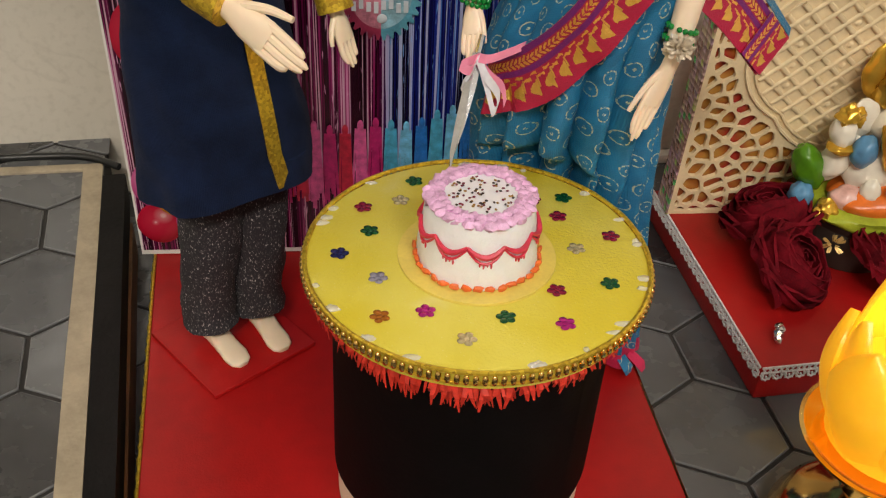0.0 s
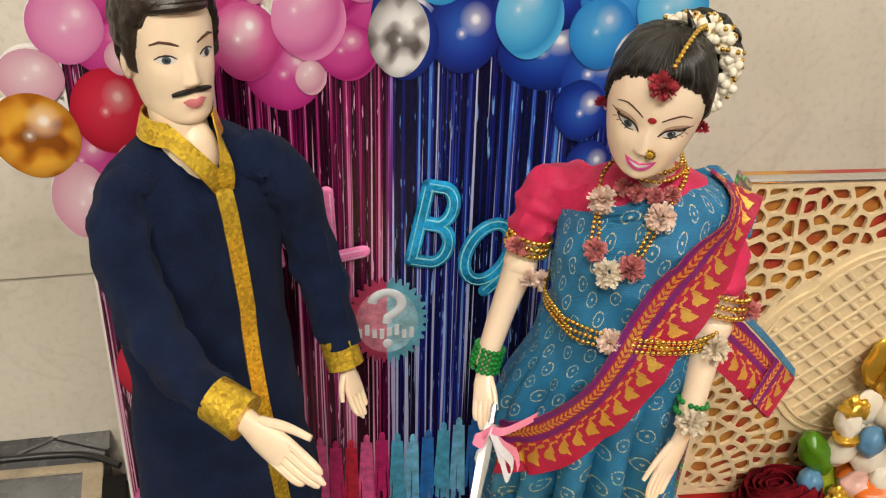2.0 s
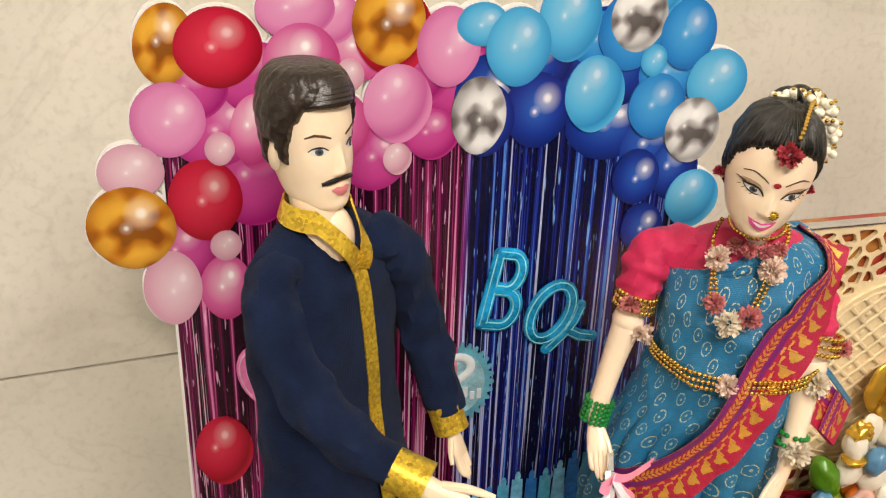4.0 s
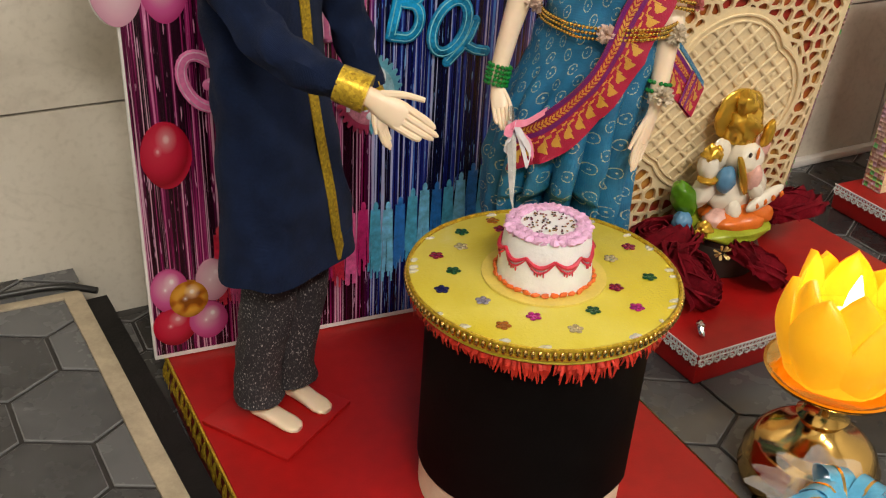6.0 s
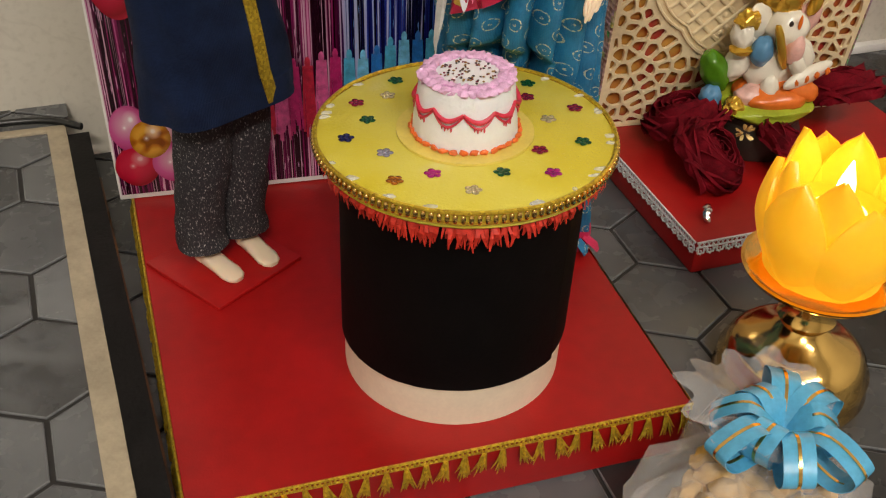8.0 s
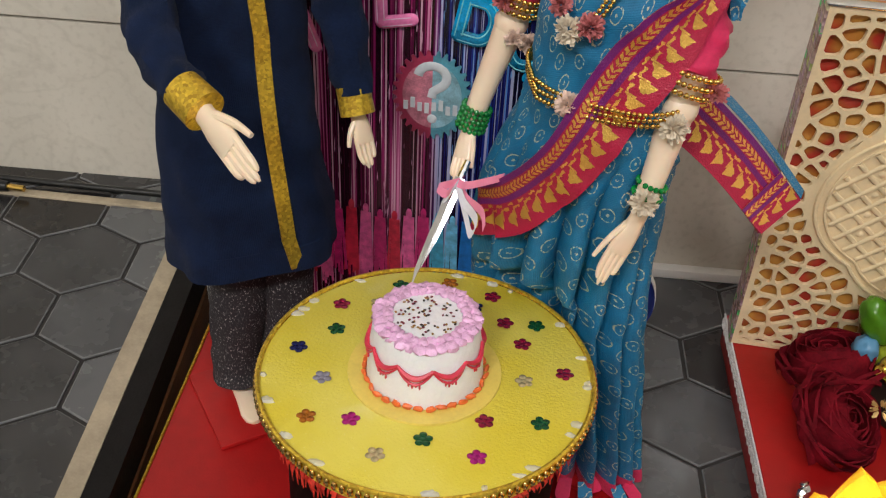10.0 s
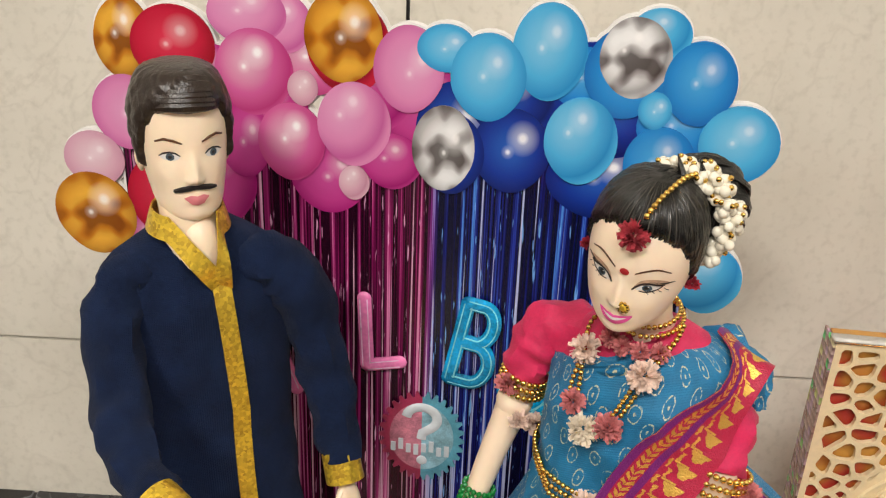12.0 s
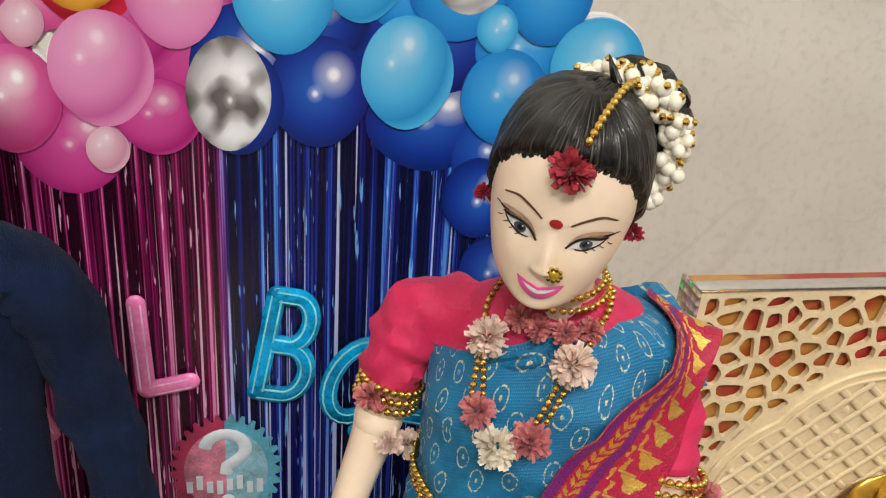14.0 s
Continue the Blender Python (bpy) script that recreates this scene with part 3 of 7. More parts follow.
def lathe(bm, profile, c, mi=0, n=48):
    rings = [[V(c[0] + r * math.cos(2 * math.pi * j / n), c[1] + r * math.sin(2 * math.pi * j / n), z) for j in range(n)] for r, z in profile]
    loft(bm, rings, mi, True, True, True)


def smooth_path(pts, steps=6):
    """Catmull-Rom through points."""
    pts = [Vector(p) for p in pts]
    out = []
    for i in range(len(pts) - 1):
        p0, p1, p2, p3 = pts[max(i - 1, 0)], pts[i], pts[i + 1], pts[min(i + 2, len(pts) - 1)]
        for s in range(steps):
            t = s / steps
            out.append(0.5 * ((2 * p1) + (p2 - p0) * t + (2 * p0 - 5 * p1 + 4 * p2 - p3) * t * t + (3 * p1 - p0 - 3 * p2 + p3) * t ** 3))
    out.append(pts[-1])
    return out


def ribbon(bm, left, right, thick, mi=0, cols=5, normal=None, bulge=0.0):
    """A cloth strip between two edges, with thickness; u runs 0..1 from left to right."""
    rings = []
    for i, (a, c) in enumerate(zip(left, right)):
        nb = left[min(i + 1, len(left) - 1)] - left[max(i - 1, 0)]
        nn = (c - a).cross(nb).normalized()
        if normal and nn.dot(normal) < 0:
            nn = -nn
        top = [a.lerp(c, s / cols) + nn * (bulge * math.sin(math.pi * s / cols)) for s in range(cols + 1)]
        rings.append((top, [p - nn * thick for p in reversed(top)]))
    loft(bm, [t for t, _ in rings], mi, False, unit=True)
    loft(bm, [list(reversed(t)) for _, t in rings], mi, False, unit=True)
    for side in (0, -1):
        loft(bm, [[t[side], u[-1 - side if side == 0 else 0]] for t, u in rings], mi, False, unit=True)
    for e in (rings[0], rings[-1]):
        bm.faces.new([bm.verts.new(p) for p in e[0] + e[1]]).material_index = mi

# ---------------------------------------------------------------- the room
FLOOR_Z = -0.033
bm = new_bm()
box(bm, (-1.6, -3.0, FLOOR_Z - 0.03), (2.0, 0.70, FLOOR_Z - 0.0012))
floor = tagged(mesh_object("floor", bm, GROUT, smooth=False), "floor of grey marbled hexagon tiles with dark joints", "floor", kind="structure")

WALL_YAW = 5.3
wall_m = pose(0, 0.4738, 0, 0, 0, WALL_YAW)
wall_back = tagged(base_empty("wall_back", (0, 0.45, 0), "glossy beige marble-tiled wall behind the display", "wall"), kind="structure")
wall_back.matrix_world = wall_m
bm = new_bm()
box(bm, (-1.7, 0.004, -0.06), (2.05, 0.12, 2.35))
part("wall_core", bm, GROUT, wall_back, "dark joint bed", smooth=False)
joint = 0.114
for (x0, x1) in ((-1.7, -0.58), (-0.578, 0.028), (0.030, 0.64), (0.642, 2.05)):
    for (z0, z1) in ((-0.06, joint), (joint + 0.0016, joint + 0.45), (joint + 0.4516, joint + 0.9), (joint + 0.9016, 2.35)):
        bm = new_bm()
        box(bm, (x0, 0, z0), (x1, 0.006, z1))
        part("wall_tile", bm, WALL, wall_back, smooth=False)
# unseen walls, added to close the room and bounce the light
for nm, lo, hi in (("bounce_wall_left", (-1.72, -3.1, -0.06), (-1.6, 0.8, 2.35)), ("bounce_wall_right", (2.0, -3.1, -0.06), (2.12, 0.8, 2.35)), ("bounce_wall_front", (-1.7, -3.12, -0.06), (2.1, -3.0, 2.35))):
    bm = new_bm()
    box(bm, lo, hi)
    tagged(mesh_object(nm, bm, PLASTER, smooth=False), "plain off-white wall, unseen, added to bounce light", "wall", kind="structure")
# ceiling is out of view too, added to throw light back down
bm = new_bm()
box(bm, (-1.75, -3.15, 2.35), (2.15, 0.85, 2.45))
tagged(mesh_object("ceiling", bm, PLASTER, smooth=False), "plain white ceiling, unseen, added to bounce light", "ceiling", kind="structure")
# fittings added to go with the two assumed lamps; neither is in view
for c, s in (((-0.35, -1.95), (0.36, 0.26)), ((0.75, -1.55), (0.46, 0.10))):
    lamp = base_empty("assumed_ceiling_light", (*c, 2.3), "flat white ceiling light, assumed and out of view, switched on", "light")
    bm = new_bm()
    box(bm, (c[0] - s[0], c[1] - s[1], 2.31), (c[0] + s[0], c[1] + s[1], 2.35), bevel=0.005)
    part("housing", bm, PAPER, lamp)
    bm = new_bm()
    box(bm, (c[0] - s[0] + 0.01, c[1] - s[1] + 0.01, 2.304), (c[0] + s[0] - 0.01, c[1] + s[1] - 0.01, 2.309))
    part("diffuser", bm, LED, lamp, smooth=False)
bm = new_bm()
box(bm, (0.183, 0.0, 0.0), (2.0, 0.008, 0.007), bevel=0.001, m4=pose(0, 0.4652, FLOOR_Z, 0, 0, WALL_YAW))
tagged(mesh_object("skirting_bead", bm, PAPER), "thin white bead along the foot of the wall", "trim", kind="structure")

# low tiled step with a wooden edge beside the board
edging = base_empty("wooden_edging", (0, 0, 0), "cream-painted wooden edging of the step with black rim and brown side", "edging")
A0, A1 = V(-0.1085, 0.428, 0), V(-0.0655, 0.128, 0)
DIR = (A1 - A0).normalized()
END = A0 + DIR * 1.28
STEP_Z = 0.0065
SIDE = V(-DIR.y, DIR.x, 0)


def edge_strip(off0, off1, z0, z1, start, stop, seed):
    bmx = new_bm()
    rings = []
    for i in range(25):
        p = start.lerp(stop, i / 24)
        k = 0.0007 * noise.noise(V(i * 0.45, seed, 0))
        a, c = p + SIDE * (off0 + k), p + SIDE * (off1 + k * 0.6)
        rings.append([V(a.x, a.y, z0), V(c.x, c.y, z0), V(c.x, c.y, z1), V(a.x, a.y, z1)])
    loft(bmx, rings, 0, True, True, True)
    return bmx


bm = new_bm()
back, foot = A0 - DIR * 0.06 + SIDE * 0.0098, END + SIDE * 0.0098
prism(bm, [(foot.x, foot.y), (back.x, back.y), (-1.62, back.y), (-1.62, foot.y)], FLOOR_Z, STEP_Z - 0.0012)
tagged(mesh_object("floor_step", bm, GROUT, smooth=False), "low tiled step of the floor with dark joints", "floor step", kind="structure")
part("cream_strip", edge_strip(-0.0012, 0.0098, 0.0045, 0.0085, A0, END, 1), WOOD_CREAM, edging, smooth=False)
part("black_rim", edge_strip(0.0099, 0.0225, -0.012, 0.0085, A0 + DIR * 0.01, END, 2), WOOD_BLACK, edging, smooth=False)
part("brown_side", edge_strip(0.0185, 0.0240, FLOOR_Z + 0.0004, -0.0125, A0 + DIR * 0.03, END, 3), WOOD_BROWN, edging, smooth=False)
bm = new_bm()
box(bm, (-0.62, 0.427, 0.0052), (-0.0995, 0.434, 0.0082), bevel=0.001, m4=pose(-0.1, 0.433, 0, 0, 0, 3.5) @ pose(0.1, -0.433, 0))
part("cross_strip", bm, WOOD_CREAM, edging)
bm = new_bm()
cable = base_empty("power_cable", (0, 0, 0), "black cable with a brass-tipped plug lying along the wall", "cable")
tube(bm, smooth_path([V(-0.6, 0.437, 0.004), V(-0.33, 0.438, 0.010), V(-0.245, 0.436, 0.0105), V(-0.17, 0.437, 0.0095), V(-0.115, 0.4365, 0.009), V(-0.09, 0.425, 0.0075)], 8), 0.0022, n=10)
part("cord", bm, CABLE, cable)
bm = new_bm()
tube(bm, [V(-0.265, 0.426, 0.0125), V(-0.236, 0.425, 0.012), V(-0.225, 0.4245, 0.012)], [0.0045, 0.0042, 0.0032])
part("plug_body", bm, CABLE, cable)
bm = new_bm()
tube(bm, [V(-0.2255, 0.4245, 0.012), V(-0.214, 0.424, 0.0118)], [0.002, 0.002])
part("plug_tip", bm, GOLD_BEAD, cable, "brass plug tip")
cable.matrix_world = pose(-0.1, 0.4365, 0.0005, 0, 0, 3.5) @ pose(0.1, -0.433, 0)

# ---------------------------------------------------------------- the display board
TOP = -0.0015
FL, FR, BR, BL = V(-0.0385, 0.127, 0), V(0.1845, 0.140, 0), V(0.174, 0.362, 0), V(-0.0600, 0.362, 0)
board = base_empty("display_board", (0.06, 0.23, 0), "thick square red cloth-covered board with gold tasselled trim", "board")
bm = new_bm()
prism(bm, [(p.x, p.y) for p in (FL, FR, BR, BL)], FLOOR_Z + 0.0006, TOP)
bmesh.ops.bevel(bm, geom=bm.edges[:], offset=0.0006, segments=2, affect="EDGES")
part("red_panel", bm, RED_SATIN, board)


def board_trim(p, q, name):
    """Gold beaded braid with hanging tassels along one side."""
    d = (q - p)
    ln = d.length
    d.normalize()
    out = V(d.y, -d.x, 0)
    bmx = new_bm()
    for z, r in ((TOP + 0.0002, 0.0007), (TOP - 0.0026, 0.0006)):
        tube(bmx, [p + out * 0.0006 + V(0, 0, z), q + out * 0.0006 + V(0, 0, z)], r, n=8)
    nb = int(ln / 0.0021)
    for i in range(nb):
        c = p + d * (ln * (i + 0.5) / nb) + out * 0.001 + V(0, 0, TOP - 0.0012)
        blob(bmx, c, (0.0007, 0.0007, 0.0013), 0, n=6, rows=4)
    part(name, bmx, GOLD_TAPE, board, "gold metallic braid")
    nt_ = int(ln / 0.0085)
    for i in range(nt_):
        c = p + d * (ln * (i + 0.5) / nt_) + out * 0.0012 + V(0, 0, TOP - 0.003)
        bmx = new_bm()
        lean = random.uniform(-0.6, 0.6)
        for k in range(9):
            s = (k - 4) / 4
            tip = c + d * (s * 0.0034 + lean * 0.0040) + out * random.uniform(0.0004, 0.0022) + V(0, 0, -random.uniform(0.0075, 0.0125))
            tip.z = max(tip.z, FLOOR_Z + 0.0008)
            tube(bmx, [c + d * s * 0.0006, c.lerp(tip, 0.5) + out * 0.0006, tip], [0.0005, 0.0006, 0.0002], n=4)
        part("tassel", bmx, GOLD_TAPE, board)


board_trim(FL, FR, "braid_front")
board_trim(BL, FL, "braid_side")
bm = new_bm()
tube(bm, [FR + V(0, 0, TOP), BR + V(0, 0, TOP)], 0.0006, n=6)
part("braid_edge", bm, GOLD, board)
bm = new_bm()
box(bm, (-0.0282, -0.0282, TOP + 0.0002), (0.0282, 0.0282, TOP + 0.0026), bevel=0.0006)
plinth = tagged(mesh_object("foot_plinth", bm, RED_SATIN), "small square red plinth under the groom doll's feet", "plinth")
plinth.matrix_world = pose(-0.0133, 0.2859, 0, 0, 0, 37.9)
bm = new_bm()
box(bm, (-0.024, -0.024, TOP + 0.0002), (0.024, 0.024, TOP + 0.0026), bevel=0.0006)
plinth2 = tagged(mesh_object("foot_plinth", bm, RED_SATIN), "small square red plinth under the bride doll's sari", "plinth")
plinth2.matrix_world = pose(0.148, 0.288, 0, 0, 0, -28)

# ---------------------------------------------------------------- printed backdrop
BY = 0.352
backdrop = base_empty("backdrop_board", (0.05, BY, 0), "upright cut-out board printed with a balloon arch and pink and blue tinsel curtain", "backdrop board")
BALLOONS = []
PRINTS = {
    "gold": balloon_print("print_gold_balloon", (0.22, 0.05, 0.004), (0.58, 0.20, 0.01), (0.80, 0.42, 0.04), True, 0.8),
    "red": balloon_print("print_red_balloon", (0.30, 0.004, 0.015), (0.58, 0.012, 0.045), (0.75, 0.04, 0.09)),
    "pink": balloon_print("print_pink_balloon", (0.58, 0.12, 0.34), (0.76, 0.26, 0.50), (0.82, 0.38, 0.60)),
    "pale": balloon_print("print_pale_pink_balloon", (0.60, 0.28, 0.38), (0.74, 0.42, 0.52), (0.85, 0.62, 0.68)),
    "pearl": balloon_print("print_pearl_pink_balloon", (0.50, 0.04, 0.20), (0.68, 0.12, 0.34), (0.85, 0.50, 0.62), shine=0.95),
    "magenta": balloon_print("print_magenta_balloon", (0.36, 0.01, 0.16), (0.56, 0.05, 0.27), (0.62, 0.09, 0.33)),
    "silver": balloon_print("print_silver_balloon", (0.06, 0.045, 0.04), (0.40, 0.37, 0.37), (0.88, 0.88, 0.88), True, 0.8),
    "navy": balloon_print("print_dark_blue_balloon", (0.006, 0.014, 0.13), (0.010, 0.035, 0.30), (0.03, 0.13, 0.55), shine=0.9),
    "blue": balloon_print("print_blue_balloon", (0.015, 0.15, 0.50), (0.03, 0.27, 0.68), (0.09, 0.42, 0.80)),
    "sky": balloon_print("print_sky_blue_balloon", (0.03, 0.28, 0.62), (0.09, 0.46, 0.80), (0.25, 0.62, 0.88)),
}


def balloon(x, z, rx, rz, kind, lean=0.0):
    BALLOONS.append((x, z, rx, rz, kind, lean))


# filling behind
balloon(-0.030, 0.262, 0.020, 0.022, "magenta")
balloon(0.020, 0.268, 0.016, 0.016, "magenta")
balloon(0.055, 0.300, 0.016, 0.018, "magenta")
balloon(0.095, 0.300, 0.018, 0.020, "navy")
balloon(0.125, 0.275, 0.020, 0.016, "navy")
balloon(0.070, 0.290, 0.016, 0.020, "navy")
balloon(0.150, 0.262, 0.018, 0.018, "navy")
balloon(0.120, 0.310, 0.018, 0.018, "navy")
balloon(-0.045, 0.285, 0.020, 0.018, "magenta")
balloon(0.128, 0.300, 0.0170, 0.0160, "navy")
balloon(0.152, 0.298, 0.0150, 0.0150, "blue")
balloon(0.012, 0.316, 0.0200, 0.0160, "pearl")
balloon(-0.004, 0.294, 0.0160, 0.0150, "magenta")
balloon(0.038, 0.304, 0.0150, 0.0170, "magenta")
balloon(-0.027, 0.303, 0.0150, 0.0150, "magenta")
balloon(-0.052, 0.300, 0.0140, 0.0130, "magenta")
balloon(0.117, 0.314, 0.0140, 0.0120, "blue")
balloon(-0.060, 0.230, 0.0140, 0.0150, "magenta")
balloon(0.160, 0.252, 0.0120, 0.0150, "navy")
balloon(0.090, 0.303, 0.0160, 0.0140, "navy")
# left side
balloon(-0.061, 0.318, 0.0115, 0.0160, "gold", 10)
balloon(-0.041, 0.316, 0.0170, 0.0160, "red")
balloon(-0.062, 0.288, 0.0145, 0.0155, "pink")
balloon(-0.050, 0.253, 0.0150, 0.0180, "red")
balloon(-0.044, 0.212, 0.0110, 0.0155, "pearl")
balloon(-0.066, 0.214, 0.0120, 0.0175, "pale")
balloon(-0.078, 0.267, 0.0130, 0.0120, "pale")
balloon(-0.080, 0.243, 0.0175, 0.0185, "gold", -25)
balloon(-0.043, 0.232, 0.0065, 0.0070, "pale")
# arch, pink half
balloon(0.004, 0.327, 0.0100, 0.0110, "pink")
balloon(-0.011, 0.330, 0.0155, 0.0120, "pink")
balloon(-0.027, 0.281, 0.0115, 0.0165, "pearl")
balloon(-0.014, 0.280, 0.0110, 0.0155, "magenta")
balloon(-0.009, 0.308, 0.0155, 0.0170, "pearl")
balloon(0.028, 0.320, 0.0160, 0.0180, "red")
balloon(0.026, 0.324, 0.0150, 0.0178, "gold")
balloon(0.005, 0.281, 0.0135, 0.0160, "pearl")
balloon(0.010, 0.303, 0.0060, 0.0070, "pale")
balloon(-0.043, 0.275, 0.0060, 0.0070, "pale")
balloon(0.045, 0.276, 0.0120, 0.0115, "magenta")
balloon(0.051, 0.313, 0.0135, 0.0168, "pink")
balloon(0.030, 0.290, 0.0145, 0.0170, "pink")
balloon(0.030, 0.266, 0.0062, 0.0072, "pale")
# arch, blue half
balloon(0.065, 0.322, 0.0110, 0.0090, "sky")
balloon(0.091, 0.284, 0.0150, 0.0170, "navy")
balloon(0.068, 0.281, 0.0130, 0.0165, "navy")
balloon(0.065, 0.283, 0.0122, 0.0172, "silver")
balloon(0.103, 0.323, 0.0138, 0.0182, "sky")
balloon(0.081, 0.312, 0.0142, 0.0168, "sky")
balloon(0.142, 0.332, 0.0110, 0.0095, "sky")
balloon(0.131, 0.317, 0.0150, 0.0170, "blue")
balloon(0.134, 0.323, 0.0130, 0.0150, "silver")
balloon(0.158, 0.315, 0.0132, 0.0158, "blue")
balloon(0.175, 0.293, 0.0148, 0.0150, "sky")
balloon(0.117, 0.290, 0.0138, 0.0172, "sky")
balloon(0.147, 0.283, 0.0135, 0.0150, "blue")
balloon(0.143, 0.304, 0.0062, 0.0072, "sky")
balloon(0.166, 0.271, 0.0135, 0.0155, "silver")
balloon(0.141, 0.250, 0.0115, 0.0135, "navy")
balloon(0.147, 0.224, 0.0105, 0.0125, "navy")
balloon(0.171, 0.237, 0.0135, 0.0145, "sky")
# foot of the board
balloon(-0.050, 0.127, 0.0130, 0.0188, "red")
balloon(-0.055, 0.045, 0.0105, 0.0140, "pearl")
balloon(-0.031, 0.048, 0.0095, 0.0135, "pale")
balloon(-0.054, 0.021, 0.0120, 0.0125, "red")
balloon(-0.035, 0.022, 0.0110, 0.0125, "pearl")
balloon(-0.045, 0.038, 0.0108, 0.0120, "gold")
balloon(0.172, 0.042, 0.0090, 0.0180, "navy")

XL, XR, ZT = -0.0655, 0.166, 0.290
bm = new_bm()
box(bm, (XL - 0.0012, BY, TOP + 0.0009), (XR, BY + 0.004, ZT))
for i, (x, z, rx, rz, kind, lean) in enumerate(BALLOONS):
    if z > 0.19 or x > 0.16 or x < -0.045:
        c = V(x, BY + 0.0001 + 0.00001 * i, max(z, TOP + rz + 0.0005))
        k = 0.0006
        loft(bm, [ring(c, V(1, 0, 0), V(0, 0, 1), rx + k, rz + k, 30), ring(c + V(0, 0.004, 0), V(1, 0, 0), V(0, 0, 1), rx + k, rz + k, 30)], 0, True, True, True)
part("board", bm, PAPER, backdrop, "white foam board with a cut-out edge", smooth=False)
SPLIT = 0.061
bm = new_bm()
box(bm, (XL, BY - 0.0004, TOP + 0.004), (XR - 0.001, BY - 0.0001, ZT - 0.004))
part("printed_curtain", bm, curtain_print("printed_tinsel_curtain", SPLIT), backdrop, "print of a magenta and blue tinsel curtain", smooth=False)
for i, (x, z, rx, rz, kind, lean) in enumerate(BALLOONS):
    bm = new_bm()
    rot = Matrix.Rotation(radians(lean), 3, "Y")
    front = BY - 0.0006 - 0.00002 * i
    rr = [rot @ p for p in ring(V(0, 0, 0), V(1, 0, 0), V(0, 0, 1), rx, rz, 36)]
    for p in rr:
        if p.z < -0.3 * rz:
            p.x *= 1.0 + 0.16 * (p.z / rz + 0.3)
    c = V(x, 0, max(z, TOP + rz * 0.985))
    loft(bm, [[c + V(p.x, front, p.z) for p in rr], [c + V(p.x, BY - 0.0003, p.z) for p in rr]], 0, True, True, False)
    part("printed_balloon", bm, PRINTS[kind], backdrop, smooth=False)

PINK_FOIL = mat("print_pink_foil", (0.78, 0.20, 0.44), 0.2, vary=0.3, scale=70)
BLUE_FOIL = mat("print_blue_foil", (0.010, 0.26, 0.52), 0.2, vary=0.8, scale=110)
PALE_FOIL = mat("print_foil_light", (0.22, 0.66, 0.78), 0.2, vary=0.4, scale=200)
PALE_PINK_FOIL = mat("print_pink_foil_light", (0.85, 0.45, 0.62), 0.2, vary=0.4, scale=200)


def foil_letter(strokes, x, z, sx, sz, material, lean=0.0, r=0.0032):
    bmx = new_bm()
    rot = Matrix.Rotation(radians(lean), 3, "Y")
    for s in strokes:
        tube(bmx, [V(x, BY - 0.0026, z) + rot @ V(px * sx, 0, pz * sz) for px, pz in s], r, n=10, flat=0.45, up=(0, 1, 0))
        for px, pz in (s[0], s[-1]):
            blob(bmx, V(x, BY - 0.0026, z) + rot @ V(px * sx, 0, pz * sz), (r, r * 0.45, r), n=10, rows=6)
    body = part("foil_letter", bmx, material, backdrop)
    bmx = new_bm()
    for s in strokes:
        for off in (-0.55, 0.45):
            line = []
            for i, (px, pz) in enumerate(s):
                nx, nz = s[min(i + 1, len(s) - 1)]
                lx, lz = s[max(i - 1, 0)]
                d = V((nx - lx) * sx, 0, (nz - lz) * sz).normalized()
                line.append(V(x, BY - 0.0026 - r * 0.34, z) + rot @ (V(px * sx, 0, pz * sz) + V(-d.z, 0, d.x) * (r * off)))
            tube(bmx, line, r * 0.13, n=5, flat=0.6, up=(0, 1, 0))
    part("foil_edge", bmx, PALE_FOIL if material is BLUE_FOIL else PALE_PINK_FOIL, body, "bright foil edge")


def arc(cx, cz, rx, rz, a0, a1, k=14):
    return [(cx + rx * math.cos(radians(a0 + (a1 - a0) * i / k)), cz + rz * math.sin(radians(a0 + (a1 - a0) * i / k))) for i in range(k + 1)]


LETTER_B = [[(-0.7, -1), (-0.7, 1)], [(-0.7, 1), (0.0, 1)] + arc(0.0, 0.52, 0.6, 0.48, 90, -90) + [(-0.5, 0.05)], [(-0.5, 0.0), (0.1, 0.0)] + arc(0.1, -0.5, 0.7, 0.5, 90, -90) + [(-0.7, -1)]]
foil_letter(LETTER_B, 0.0812, 0.1982, 0.0098, 0.0185, BLUE_FOIL, 11)
foil_letter([arc(0, 0, 1, 1, 0, 360, 24)], 0.105, 0.184, 0.0092, 0.0150, BLUE_FOIL, 24)
foil_letter([[(-0.9, -0.9), (0, 0)], [(0, 0), (0.3, 0.5), (0.55, 1.2)], [(0, 0), (0.6, -0.35), (1.25, -0.5)]], 0.114, 0.1735, 0.0105, 0.0105, BLUE_FOIL, 0)
foil_letter([[(-0.1, 1), (0.0, -1)], [(0.0, -1), (1.0, -0.82)]], 0.0358, 0.1995, 0.0140, 0.0160, PINK_FOIL, 0, 0.0031)
foil_letter([[(-0.6, -1), (-0.6, 1), (0.0, 1)] + arc(0.0, 0.5, 0.6, 0.5, 90, -90) + [(-0.5, 0.0), (0.7, -1)]], 0.0165, 0.198, 0.0085, 0.0160, PINK_FOIL, -6, 0.0027)
foil_letter([[(0, 1), (0, -1)]], -0.001, 0.182, 0.006, 0.015, PINK_FOIL, -20)
foil_letter([arc(0, 0, 1, 1, 30, 345, 22) + [(0.2, -0.2)]], -0.029, 0.166, 0.0090, 0.0150, PINK_FOIL, -25)

